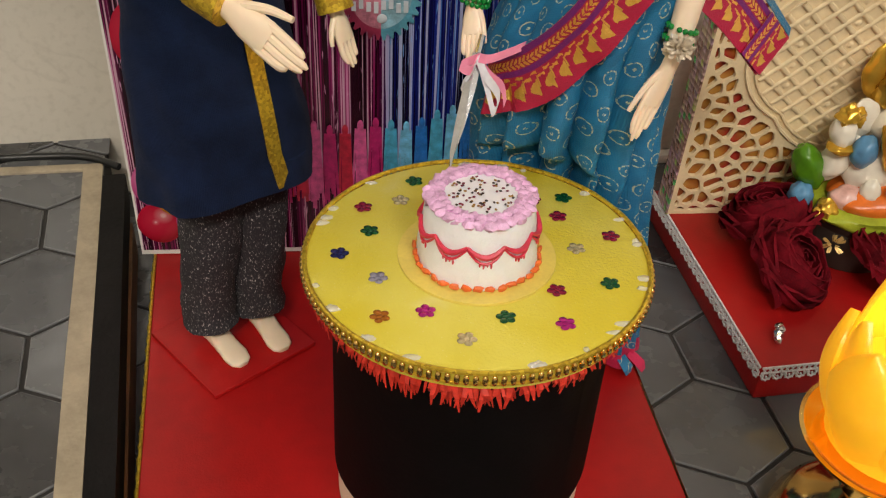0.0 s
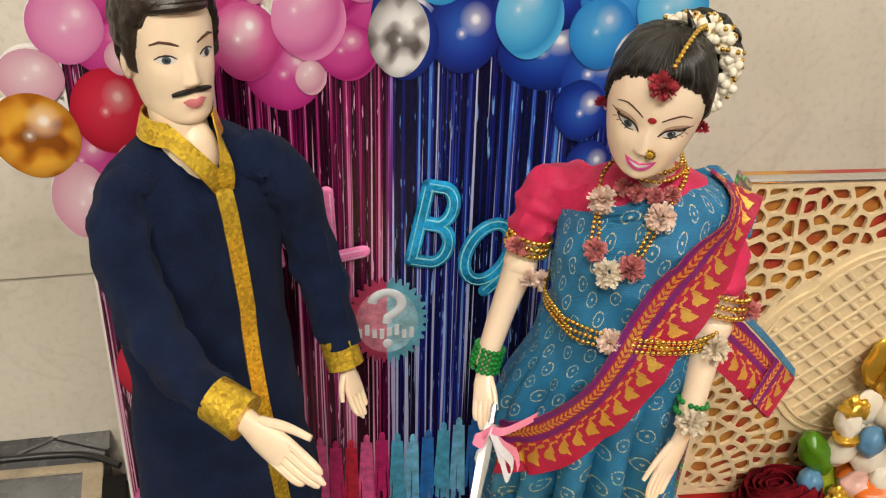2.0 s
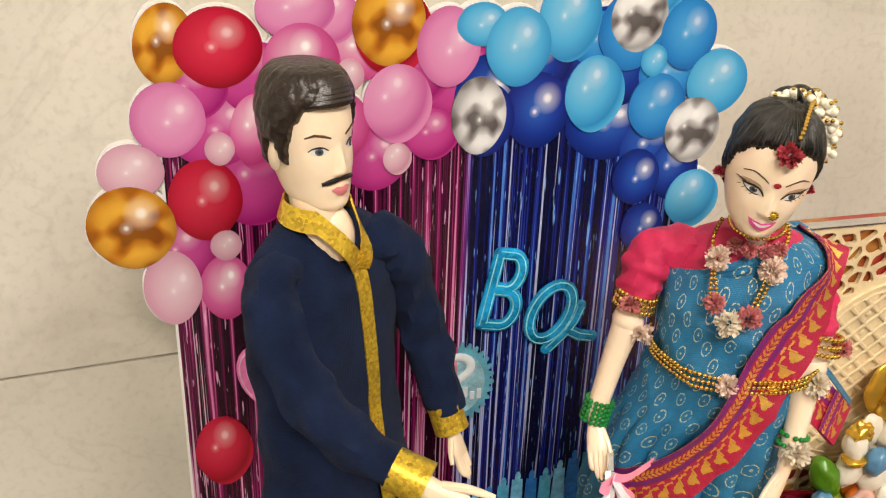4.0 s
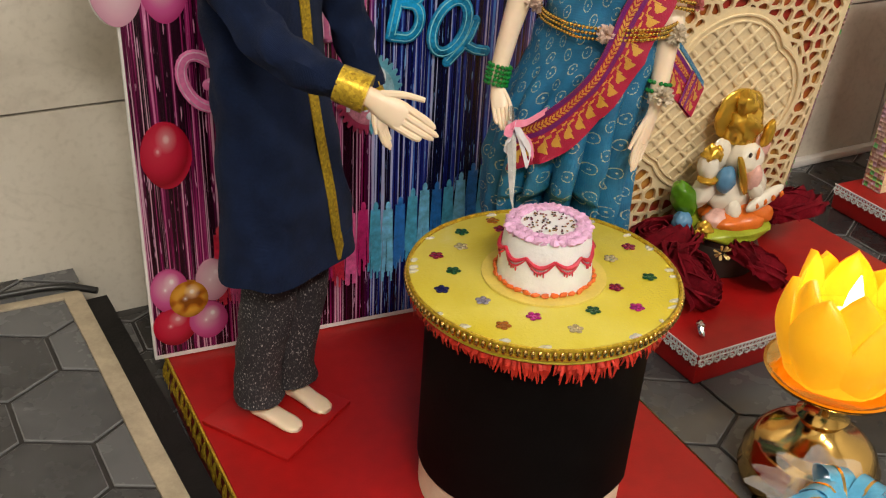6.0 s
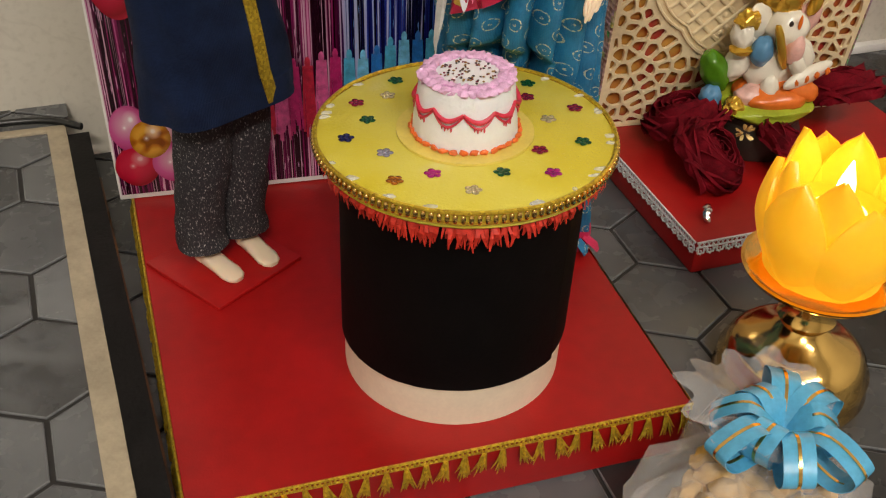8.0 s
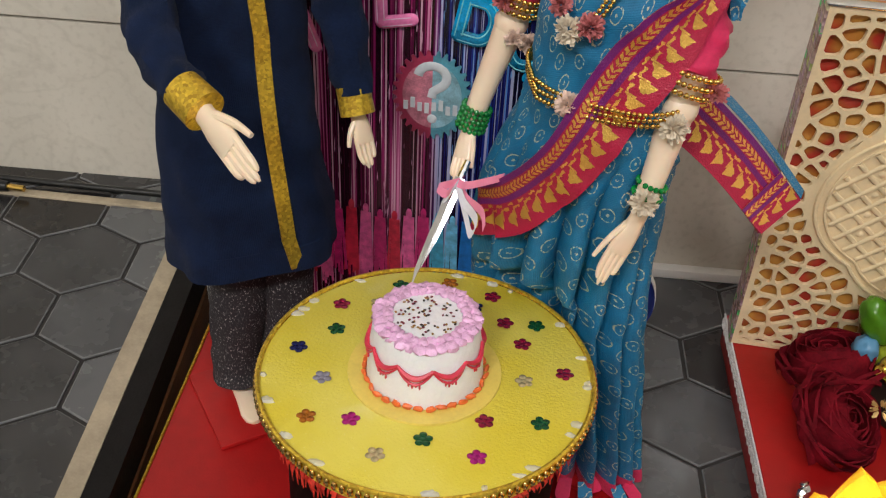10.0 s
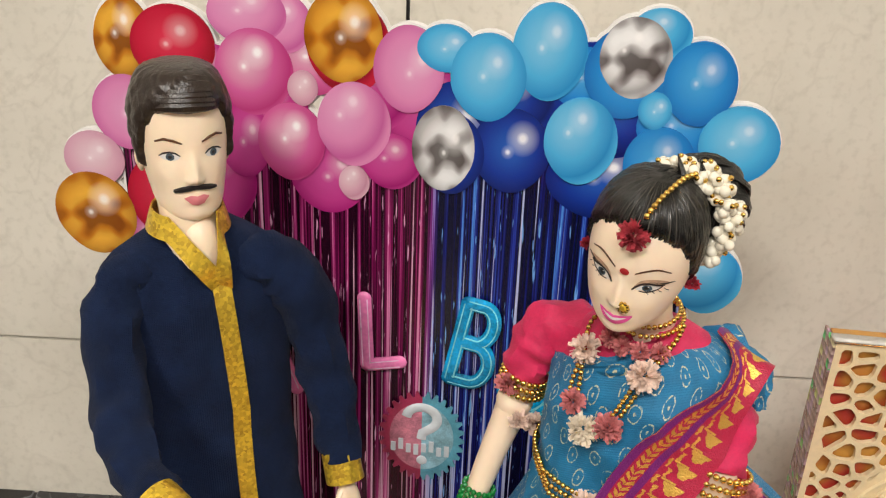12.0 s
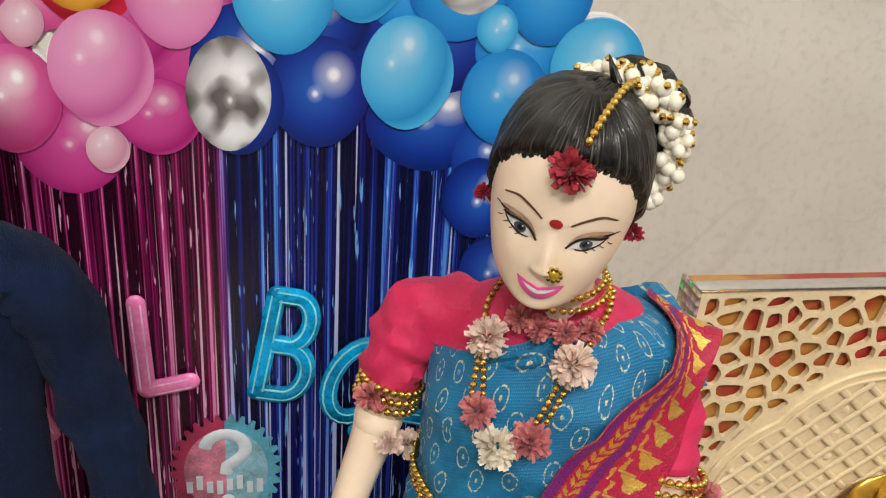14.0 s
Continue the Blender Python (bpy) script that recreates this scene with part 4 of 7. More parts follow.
# question badge
RED_PRINT = mat("print_badge_red", (0.36, 0.035, 0.09), 0.3, vary=0.35, scale=110)
BLUE_PRINT = mat("print_badge_blue", (0.10, 0.32, 0.42), 0.3, vary=0.35, scale=110)
WHITE_PRINT = mat("print_white", (0.62, 0.66, 0.70), 0.4, vary=0.15)
bc = V(0.060, BY - 0.0022, 0.149)
for sgn, material in ((-1, RED_PRINT), (1, BLUE_PRINT)):
    bm = new_bm()
    pts = [bc]
    for i in range(61):
        a = radians(90 + sgn * -180 * i / 60)
        rr = 1.0 if (i // 2) % 2 else 0.88
        pts.append(bc + V(0.0190 * rr * math.cos(a), 0, 0.0232 * rr * math.sin(a)))
    loft(bm, [pts, [p + V(0, 0.0008, 0) for p in pts]], 0, True, True, True)
    part("badge_half", bm, material, backdrop, smooth=False)
for sgn, material in ((-1, mat("print_badge_rose", (0.56, 0.20, 0.27), 0.3, vary=0.5, scale=160)), (1, mat("print_badge_aqua", (0.26, 0.46, 0.54), 0.3, vary=0.5, scale=160))):
    bm = new_bm()
    pts = [bc + V(0, -0.0002, 0)] + [bc + V(0.0142 * math.cos(radians(90 - sgn * 9 * i)), -0.0002, 0.0172 * math.sin(radians(90 - sgn * 9 * i))) for i in range(21)]
    loft(bm, [pts, [p + V(0, 0.0004, 0) for p in pts]], 0, True, True, True)
    part("badge_middle", bm, material, backdrop, smooth=False)
bm = new_bm()
hook = arc(0, 0.6, 1, 0.75, 175, -50, 12) + [(0.05, -0.35), (0.0, -0.75)]
tube(bm, [bc + V(px * 0.0068, -0.0005, 0.0052 + pz * 0.0078) for px, pz in hook], 0.0022, n=8, flat=0.3, up=(0, 1, 0))
blob(bm, bc + V(0.0004, -0.0005, -0.0120), (0.0024, 0.0005, 0.0024))
part("badge_question_mark", bm, WHITE_PRINT, backdrop)
bm = new_bm()
for k in range(8):
    x = -0.0135 + k * 0.0034
    up_ = 0.0012 * math.sin(k * 1.7)
    box(bm, (bc.x + x, bc.y - 0.0010, bc.z - 0.0080 + up_), (bc.x + x + 0.0021, bc.y - 0.0004, bc.z - 0.0036 + up_ + 0.001 * (k % 2)))
part("badge_lettering_bars", bm, WHITE_PRINT, backdrop, smooth=False)

# printed tassels at the foot of the curtain
TASSELS = [mat("print_tassel_" + nm, c, 0.3, vary=0.4, scale=260) for nm, c in (("red", (0.50, 0.02, 0.05)), ("pink", (0.62, 0.10, 0.28)), ("dark_pink", (0.45, 0.02, 0.14)), ("teal", (0.07, 0.36, 0.55)), ("sky", (0.16, 0.48, 0.72)), ("blue", (0.02, 0.16, 0.50)))]
for i in range(24):
    x = -0.026 + i * 0.0076
    top = 0.078 + 0.0022 * math.sin(i * 1.3) + (0.15 * (x - SPLIT) + 1.5 * (x - SPLIT) ** 2 if x > SPLIT else 0)
    material = TASSELS[i % 3] if x < SPLIT else TASSELS[3 + i % 3]
    bm = new_bm()
    hgt = 0.043 + 0.003 * math.sin(i * 2.1)
    cols = 11
    for k in range(cols):
        s = (k + 0.5) / cols - 0.5
        x0 = x + s * 0.0052
        x1 = x + s * 0.0082 + random.uniform(-0.0007, 0.0007)
        y = BY - 0.0008 - 0.00004 * k - 0.0003 * (i % 2)
        zt, zb = top - 0.002, top - hgt - random.uniform(-0.006, 0.006)
        loft(bm, [[V(x0 - 0.0004, y, zt), V(x0 + 0.0004, y, zt), V(x0 + 0.0004, y + 0.0003, zt), V(x0 - 0.0004, y + 0.0003, zt)], [V(x1 - 0.0006, y, zb), V(x1 + 0.0006, y, zb), V(x1 + 0.0006, y + 0.0003, zb), V(x1 - 0.0006, y + 0.0003, zb)]], 0, True, True, True)
    blob(bm, V(x, BY - 0.0012, top), (0.0016, 0.0005, 0.0034), n=8, rows=6)
    part("printed_tassel", bm, material, backdrop)
backdrop.matrix_world = pose(0, BY, 0.15, 1.4) @ pose(0, -BY, -0.15)  # the board leans slightly forward

# ---------------------------------------------------------------- the cake table
TC = V(0.0885, 0.1955, 0)
TZ = 0.1184
LEAN_T = V(-0.012, 0.020, 0)  # the drum stands slightly askew
table = base_empty("cake_table", TC, "round toy table with black drum, yellow glitter top and red fringe", "table")
bm = new_bm()
lathe(bm, [(0.0500, TOP + 0.0003), (0.0510, 0.1105), (0.049, 0.1105), (0.048, TOP + 0.0003)], TC, n=64)
for v in bm.verts:
    v.co += LEAN_T * (TZ - v.co.z)
part("drum_wall", bm, CREAM_CARD, table, "cream card foot showing under the black wrap")
bm = new_bm()
wrap = []
for i in range(73):
    a = radians(-58 + 368 * i / 72)
    r = 0.0514 + 0.0012 * max(0, (i - 60) / 12) + 0.0002 * noise.noise(V(i * 0.3, 0, 0))
    low = TOP + 0.0215 + 0.0022 * math.sin(a * 1.0 + 2.2) + 0.0006 * noise.noise(V(i * 0.5, 3, 0))
    col = []
    for z in (low, low + 0.03, 0.08, 0.1105):
        col.append(V(TC.x + r * math.cos(a), TC.y + r * math.sin(a), z))
    wrap.append(col)
loft(bm, wrap, 0, False)
for v in bm.verts:
    v.co += LEAN_T * (TZ - v.co.z)
bmesh.ops.solidify(bm, geom=bm.faces[:], thickness=0.0003)
part("black_wrap", bm, BLACK_CARD, table)
bm = new_bm()
RT = 0.0600
lathe(bm, [(0.0, 0.1108), (RT - 0.001, 0.1108), (RT, 0.1118), (RT, TZ - 0.0006), (RT - 0.0008, TZ), (0.0, TZ)], TC, n=72)
part("tabletop", bm, YELLOW, table)
bm = new_bm()
for z, r in ((TZ + 0.0003, 0.0009), (TZ - 0.0042, 0.0007)):
    loop = [V(TC.x + (RT + 0.0006) * math.cos(2 * math.pi * i / 90), TC.y + (RT + 0.0006) * math.sin(2 * math.pi * i / 90), z + 0.0003 * noise.noise(V(i * 0.4, z * 90, 0))) for i in range(91)]
    tube(bm, loop, r, n=7, caps=False)
part("rim_cord", bm, GOLD_TAPE, table, "gold glitter cord")
NB = 132
rim = new_bm()
for i in range(NB):
    a = 2 * math.pi * (i + 0.5) / NB
    blob(rim, V(TC.x + (RT + 0.0013) * math.cos(a), TC.y + (RT + 0.0013) * math.sin(a), TZ - 0.0020), (0.0011, 0.0011, 0.0021), n=7, rows=5)
part("beaded_rim", rim, GOLD, table, "row of gold rim beads")
bm = new_bm()
for i in range(900):
    a = 2 * math.pi * random.random()
    c = V(TC.x + (RT - 0.0025) * math.cos(a), TC.y + (RT - 0.0025) * math.sin(a), 0.1118)
    o = V(math.cos(a), math.sin(a), 0)
    t = V(-math.sin(a), math.cos(a), 0)
    ln = random.uniform(0.005, 0.0095) * (1.0 + 0.25 * math.sin(3 * a + 1))
    tip = c + o * random.uniform(-0.003, 0.002) + t * random.uniform(-0.003, 0.003) - V(0, 0, ln)
    mid = c.lerp(tip, 0.5) + o * random.uniform(0.0, 0.0018)
    w = random.uniform(0.0003, 0.0009)
    loft(bm, [[c - t * w, c + t * w], [mid - t * w, mid + t * w], [tip - t * w * 0.4, tip + t * w * 0.4]], 0, False)
tagged(part("fringe", bm, RED_FRINGE, table, "ragged red thread fringe", smooth=False), kind="stuff")
bm = new_bm()
for i in range(26):
    a = 2 * math.pi * random.random()
    blob(bm, V(TC.x + (RT - 0.0016) * math.cos(a), TC.y + (RT - 0.0016) * math.sin(a), TZ + 0.0001), (random.uniform(0.001, 0.0034), random.uniform(0.001, 0.002), 0.0006), n=8, rows=4, wob=0.5, seed=i)
tagged(part("glue_smears", bm, GLUE, table, "whitish dried glue at the rim"), kind="stuff")

SEQ = {
    "green": (0.005, 0.10, 0.03), "amber": (0.50, 0.16, 0.01), "maroon": (0.30, 0.006, 0.05), "pale": (0.62, 0.52, 0.28),
    "navy": (0.012, 0.015, 0.12), "lilac": (0.40, 0.38, 0.48), "magenta": (0.50, 0.012, 0.24)}
SEQ_MAT = {k: mat("sequin_" + k, c, 0.18, 0.55, vary=0.25, scale=700, coat=0.6) for k, c in SEQ.items()}
SEQUINS = [
    (0.0690, 0.2420, "green"), (0.0880, 0.2480, "amber"), (0.1060, 0.2430, "maroon"), (0.0490, 0.2250, "maroon"), (0.0630, 0.2290, "pale"),
    (0.0510, 0.2100, "green"), (0.0400, 0.1970, "navy"), (0.0530, 0.1830, "lilac"), (0.0530, 0.1630, "amber"), (0.0680, 0.1650, "magenta"),
    (0.0800, 0.1510, "pale"), (0.0940, 0.1610, "green"), (0.1130, 0.1570, "magenta"), (0.1130, 0.1740, "maroon"), (0.1320, 0.1770, "green"),
    (0.1240, 0.1970, "pale"), (0.1380, 0.2040, "maroon"), (0.1210, 0.2170, "maroon"), (0.1130, 0.2280, "maroon"), (0.1250, 0.2290, "green"),
    (0.1000, 0.2350, "navy"), (0.0880, 0.2390, "maroon")]
for i, (x, y, c) in enumerate(SEQUINS):
    bm = new_bm()
    a0 = random.random() * 6
    for k in range(5):
        a = a0 + 2 * math.pi * k / 5
        blob(bm, V(x + 0.0021 * math.cos(a), y + 0.0021 * math.sin(a), TZ + 0.0004), (0.0014, 0.0014, 0.0004), n=10, rows=4)
    blob(bm, V(x, y, TZ + 0.0003), (0.0014, 0.0014, 0.0003), n=8, rows=4)
    tagged(part("flower_sequin", bm, SEQ_MAT[c], table), "shiny " + {"pale": "pale clear gold", "navy": "dark blue"}.get(c, c) + " flower-shaped sequin")

# ---------------------------------------------------------------- cake on its board
CC = V(0.0880, 0.1945, 0)
bm = new_bm()
lathe(bm, [(0, TZ + 0.0002), (0.0278, TZ + 0.0002), (0.0278, TZ + 0.0012), (0, TZ + 0.0012)], CC, n=48)
tagged(mesh_object("cake_board", bm, BOARD_GOLD), "thin round pale-gold card board under the cake", "cake board")
cake = base_empty("toy_cake", CC, "small clay birthday cake with pink rim, red swags and orange border", "cake")
CB = TZ + 0.0013
bm = new_bm()
prof = [(0.0, CB), (0.0212, CB), (0.0208, CB + 0.006), (0.0196, CB + 0.015), (0.0188, CB + 0.0215), (0.0176, CB + 0.0242), (0.0, CB + 0.0246)]
lathe(bm, prof, CC, n=56)
for v in bm.verts:
    v.co += V(noise.noise(v.co * 160), noise.noise(v.co * 160 + V(5, 0, 0)), 0.4 * noise.noise(v.co * 160 + V(0, 9, 0))) * 0.0006
part("cake_body", bm, FROST, cake)
bm = new_bm()
for i in range(30):
    a = 2 * math.pi * i / 30
    for r, dz, s in ((0.0168, 0.0240, 0.0027), (0.0140, 0.0250, 0.0020)):
        q = r + 0.0009 * noise.noise(V(i * 0.9, r * 90, 0))
        blob(bm, V(CC.x + q * math.cos(a + r * 60), CC.y + q * math.sin(a + r * 60), CB + dz), (s, s, s * 0.55), n=9, rows=6, wob=0.6, seed=i)
part("pink_rim", bm, FROST_PINK, cake)
bm = new_bm()
NS = 10
for i in range(NS):
    a0, a1 = 2 * math.pi * i / NS, 2 * math.pi * (i + 1) / NS
    for rows_, drop, rr in ((0, 0.0030, 0.0008), (1, 0.0046, 0.0004)):
        pts = []
        for k in range(9):
            s = k / 8
            a = a0 + (a1 - a0) * s
            z = CB + 0.0165 - 0.001 * rows_ - drop * math.sin(math.pi * s)
            r = 0.0199 + 0.0009 * math.sin(math.pi * s)
            pts.append(V(CC.x + r * math.cos(a), CC.y + r * math.sin(a), z))
        tube(bm, pts, [rr * (0.7 + 0.6 * math.sin(math.pi * k / 8)) for k in range(9)], n=6)
    for k in range(4):
        a = a0 + (a1 - a0) * (0.35 + 0.1 * k)
        z = CB + 0.0105 - 0.0007 * (k % 2)
        blob(bm, V(CC.x + 0.0206 * math.cos(a), CC.y + 0.0206 * math.sin(a), z), (0.0004, 0.0004, 0.0011), n=5, rows=4)
part("swag_piping", bm, FROST_RED, cake)
bm = new_bm()
for i in range(34):
    a = 2 * math.pi * i / 34
    q = 0.0218 + random.uniform(-0.0004, 0.0006)
    m3 = Matrix.Rotation(a + random.uniform(-0.4, 0.4), 3, "Z")
    blob(bm, V(CC.x + q * math.cos(a), CC.y + q * math.sin(a), CB + 0.0011), (0.0009, 0.0020, 0.0011), m3=m3, n=7, rows=5, wob=0.5, seed=i)
part("orange_border", bm, FROST_ORANGE, cake)
SPR = [mat("sprinkle_" + nm, c, 0.3, vary=0) for nm, c in (("dark", (0.03, 0.015, 0.012)), ("gold", (0.30, 0.16, 0.03)), ("wine", (0.16, 0.01, 0.03)))]
for q in range(3):
    bm = new_bm()
    for i in range(28):
        a, r = 6.283 * random.random(), 0.0112 * math.sqrt(random.random())
        m3 = Matrix.Rotation(6.28 * random.random(), 3, "Z")
        blob(bm, V(CC.x + r * math.cos(a), CC.y + r * math.sin(a), CB + 0.0250), (0.00065, 0.00045, 0.0003), m3=m3, n=6, rows=4)
    tagged(part("sprinkles", bm, SPR[q], cake), kind="stuff")

# ---------------------------------------------------------------- dolls
def head_ring(t, levels):
    """Smoothly interpolated forward shift, half-width and half-depth of a head at height t."""
    t = max(levels[0][0], min(levels[-1][0], t))
    for i in range(len(levels) - 1):
        p, q = levels[i], levels[i + 1]
        if p[0] <= t <= q[0]:
            o, r = levels[max(0, i - 1)], levels[min(len(levels) - 1, i + 2)]
            h = q[0] - p[0]
            s = (t - p[0]) / h
            out = []
            for k in (1, 2, 3):
                m0 = (q[k] - o[k]) / (q[0] - o[0]) * h
                m1 = (r[k] - p[k]) / (r[0] - p[0]) * h
                out.append((2 * s ** 3 - 3 * s * s + 1) * p[k] + (s ** 3 - 2 * s * s + s) * m0 + (3 * s * s - 2 * s ** 3) * q[k] + (s ** 3 - s * s) * m1)
            return out


def relief(levels, x, z):
    """Nose, lips, cheeks, chin and eye hollows, out from the head's plain form."""
    k = 1.0 if levels[0][0] > -0.02 else 1.18
    x, z = abs(x) / k, z / k

    def hill(cx, cz, sx, sz):
        return math.exp(-((x - cx) / sx) ** 2 - ((z - cz) / sz) ** 2)

    s = max(0.0, min(1.0, (0.0030 - z) / 0.0094))
    ridge = s * s * (3 - 2 * s)
    if z < -0.0064:
        ridge *= max(0.0, 1 - ((-0.0064 - z) / 0.0020) ** 2)
    wide = 0.00105 + 0.0007 * s
    out = 0.0023 * ridge * math.exp(-(x / wide) ** 2)
    out += 0.0006 * hill(0.0016, -0.0070, 0.0008, 0.0010)
    out += 0.0007 * hill(0.0, -0.0127, 0.0036, 0.0018) + 0.0006 * hill(0.0, -0.0172, 0.0032, 0.0022)
    out += 0.0005 * hill(0.0078, -0.0060, 0.0034, 0.0036) - 0.0007 * hill(0.0060, 0.0004, 0.0034, 0.0022)
    return out * k


def on_face(levels, x, z, lift=0.0003):
    f, a, d = head_ring(z, levels)
    s = max(0.05, 1 - (x / a) ** 2)
    return V(x, -(f + d * math.sqrt(s)) - relief(levels, x, z) - lift, z)


def decal(bm, M, levels, pts, mi, lift=0.0003, mid=None):
    """A painted patch that hugs the face."""
    cx = sum(p[0] for p in pts) / len(pts)
    cz = sum(p[1] for p in pts) / len(pts)
    rings = []
    for s, extra in ((1.0, 0.0), (0.55, 0.00012), (0.05, 0.00016)):
        rings.append([M @ on_face(levels, cx + (x - cx) * s, cz + (z - cz) * s, lift + extra) for x, z in pts])
    loft(bm, rings, mi, True, False, True)


def stroke(bm, M, levels, pts, r, mi, lift=0.0001):
    k = len(pts) - 1
    tube(bm, [M @ on_face(levels, x, z, lift) for x, z in pts], [r * (0.35 + 0.65 * math.sin(math.pi * (0.12 + 0.76 * i / k))) for i in range(k + 1)], mi, n=6)


def oval(cx, cz, rx, rz, k=18, lean=0.0):
    c, s = math.cos(radians(lean)), math.sin(radians(lean))
    return [(cx + rx * math.cos(2 * math.pi * i / k) * c - rz * math.sin(2 * math.pi * i / k) * s, cz + rx * math.cos(2 * math.pi * i / k) * s + rz * math.sin(2 * math.pi * i / k) * c) for i in range(k)]


def head_shell(bm, M, levels, mi, grow=0.0, hairline=None, n=150, steps=100, rough=0.0):
    """The head's skin, or with a hairline the moulded hair that rises out of it."""
    z0, z1 = levels[0][0], levels[-1][0]
    rings = []
    for i in range(steps + 1):
        z = z0 + (z1 - z0) * i / steps
        f, a, d = head_ring(z, levels)
        zz = z + grow * max(0, (z / z1)) if z > 0 else z
        rr = []
        for j in range(n):
            ang = 2 * math.pi * j / n
            if hairline:
                deg = math.degrees(ang if ang <= math.pi else 2 * math.pi - ang)
                edge = hairline(deg) + 0.0005 * noise.noise(V(ang * 9, 2.0, 0))
                s = max(0.0, min(1.0, (z - edge + 0.0008) / 0.0030))
                g = -0.0012 + (grow + 0.0012) * (1 - (1 - s) ** 2)
                g += rough * grow * s * noise.noise(V(math.cos(ang) * 7, math.sin(ang) * 7, z * 300))
                rr.append(V((a + g) * math.sin(ang), -(f + (d + g) * math.cos(ang)), z + (zz - z) * s))
            else:
                p = V(a * math.sin(ang), -(f + d * math.cos(ang)), zz)
                if math.cos(ang) > 0.3:
                    p.y -= relief(levels, p.x, z)
                rr.append(p)
        rings.append(rr)
    loft(bm, [[M @ p for p in r] for r in rings], mi, True, True, True)


def along(stops, x):
    for (a, p), (b_, q) in zip(stops, stops[1:]):
        if a <= x <= b_:
            s = (x - a) / (b_ - a)
            return p + (q - p) * s * s * (3 - 2 * s)
    return stops[-1][1]


def closed_curve(pts, sg=1):
    return [(sg * p.x, p.z) for p in smooth_path([V(x, 0, z) for x, z in pts + [pts[0]]], 4)[:-1]]


def doll_palm(bm, wrist, tip, thumb, mi, width=0.0050, side=None):
    """A moulded doll hand: flat palm, four fingers, a thumb."""
    wrist, tip, thumb = Vector(wrist), Vector(tip), Vector(thumb)
    d = (tip - wrist).normalized()
    s = (thumb - wrist) - d * (thumb - wrist).dot(d)
    s = s.normalized() if side is None else Vector(side).normalized()
    nrm = d.cross(s)
    ln = (tip - wrist).length
    rings = []
    for t, wd, th in ((-0.05, 0.62, 0.62), (0.12, 0.70, 0.5), (0.30, 0.95, 0.42), (0.5, 1.0, 0.36), (0.56, 0.95, 0.30)):
        rings.append(ring(wrist + d * (ln * t), s, nrm, width * wd, width * th, 14, 2.4))
    loft(bm, rings, mi, True, True, True)
    for k in range(4):
        o = s * (width * (0.72 - 0.48 * k))
        reach = (0.92, 1.0, 0.97, 0.84)[k]
        p0 = wrist + d * (ln * 0.48) + o
        p1 = wrist + d * (ln * 0.75) + o * 0.95 + nrm * 0.0002
        p2 = wrist + d * (ln * reach) + o * 0.72 - nrm * 0.0006
        tube(bm, smooth_path([p0, p1, p2], 4), [width * 0.27] * 6 + [width * 0.24, width * 0.2, width * 0.08], mi, n=8)
    q0 = wrist + d * (ln * 0.18) + s * (width * 0.55)
    q1 = wrist.lerp(thumb, 0.62) + s * (width * 0.22)
    pts = smooth_path([q0, q1, thumb], 4)
    tube(bm, pts, [width * (0.34 - 0.02 * i) for i in range(len(pts))], mi, n=8)


def cloth_sleeve(bm, pts, radii, mi, folds=0.0006, n=18, seed=0):
    """A sleeve along a path, with soft folds."""
    path = smooth_path(pts, 7)
    rr = []
    for i in range(len(path)):
        s = i / (len(path) - 1) * (len(radii) - 1)
        k = min(int(s), len(radii) - 2)
        rr.append(radii[k] + (radii[k + 1] - radii[k]) * (s - k))
    rings, u = [], None
    for i, p in enumerate(path):
        d = (path[min(i + 1, len(path) - 1)] - path[max(i - 1, 0)]).normalized()
        ref = V(0, 0, 1) if abs(d.z) < 0.9 else V(1, 0, 0)
        u = (ref - d * ref.dot(d)).normalized() if u is None else (u - d * u.dot(d)).normalized()
        v = d.cross(u)
        row = []
        for j in range(n):
            a = 2 * math.pi * j / n
            k = rr[i] + folds * noise.noise(V(math.cos(a) * 1.6 + seed, math.sin(a) * 1.6, i * 0.35)) * 2
            row.append(p + u * (k * math.cos(a)) + v * (k * math.sin(a)))
        rings.append(row)
    loft(bm, rings, mi, True, True, True)


# groom doll: one mesh
GA = radians(33)
GX, GF = V(math.cos(GA), math.sin(GA), 0), V(math.sin(GA), -math.cos(GA), 0)
MATS_M = [SKIN, NAVY, GOLD_TAPE, DENIM, HAIR, WHITE_EYE, IRIS, BLACK, LIPS_M, BROWN_INK]
bm = new_bm()
KURTA = [  # height, centre x, centre y, half width, half depth
    (0.0985, -0.005, 0.2795, 0.0385, 0.0225), (0.112, -0.0055, 0.279, 0.0375, 0.0220), (0.135, -0.007, 0.2785, 0.0350, 0.0208),
    (0.165, -0.009, 0.278, 0.0325, 0.0195), (0.195, -0.011, 0.2775, 0.0315, 0.0190), (0.225, -0.012, 0.277, 0.0325, 0.0190),
    (0.245, -0.012, 0.277, 0.0330, 0.0178), (0.256, -0.012, 0.278, 0.0315, 0.0158), (0.2625, -0.0125, 0.2795, 0.0270, 0.0135),
    (0.2675, -0.013, 0.281, 0.0190, 0.0115), (0.2710, -0.0135, 0.2825, 0.0120, 0.0105)]


KURTA = [(z, x, y + 0.005 * max(0.0, min(1.0, (z - 0.14) / 0.06)), w, d - 0.0035 * max(0.0, min(1.0, (z - 0.14) / 0.06))) for z, x, y, w, d in KURTA]


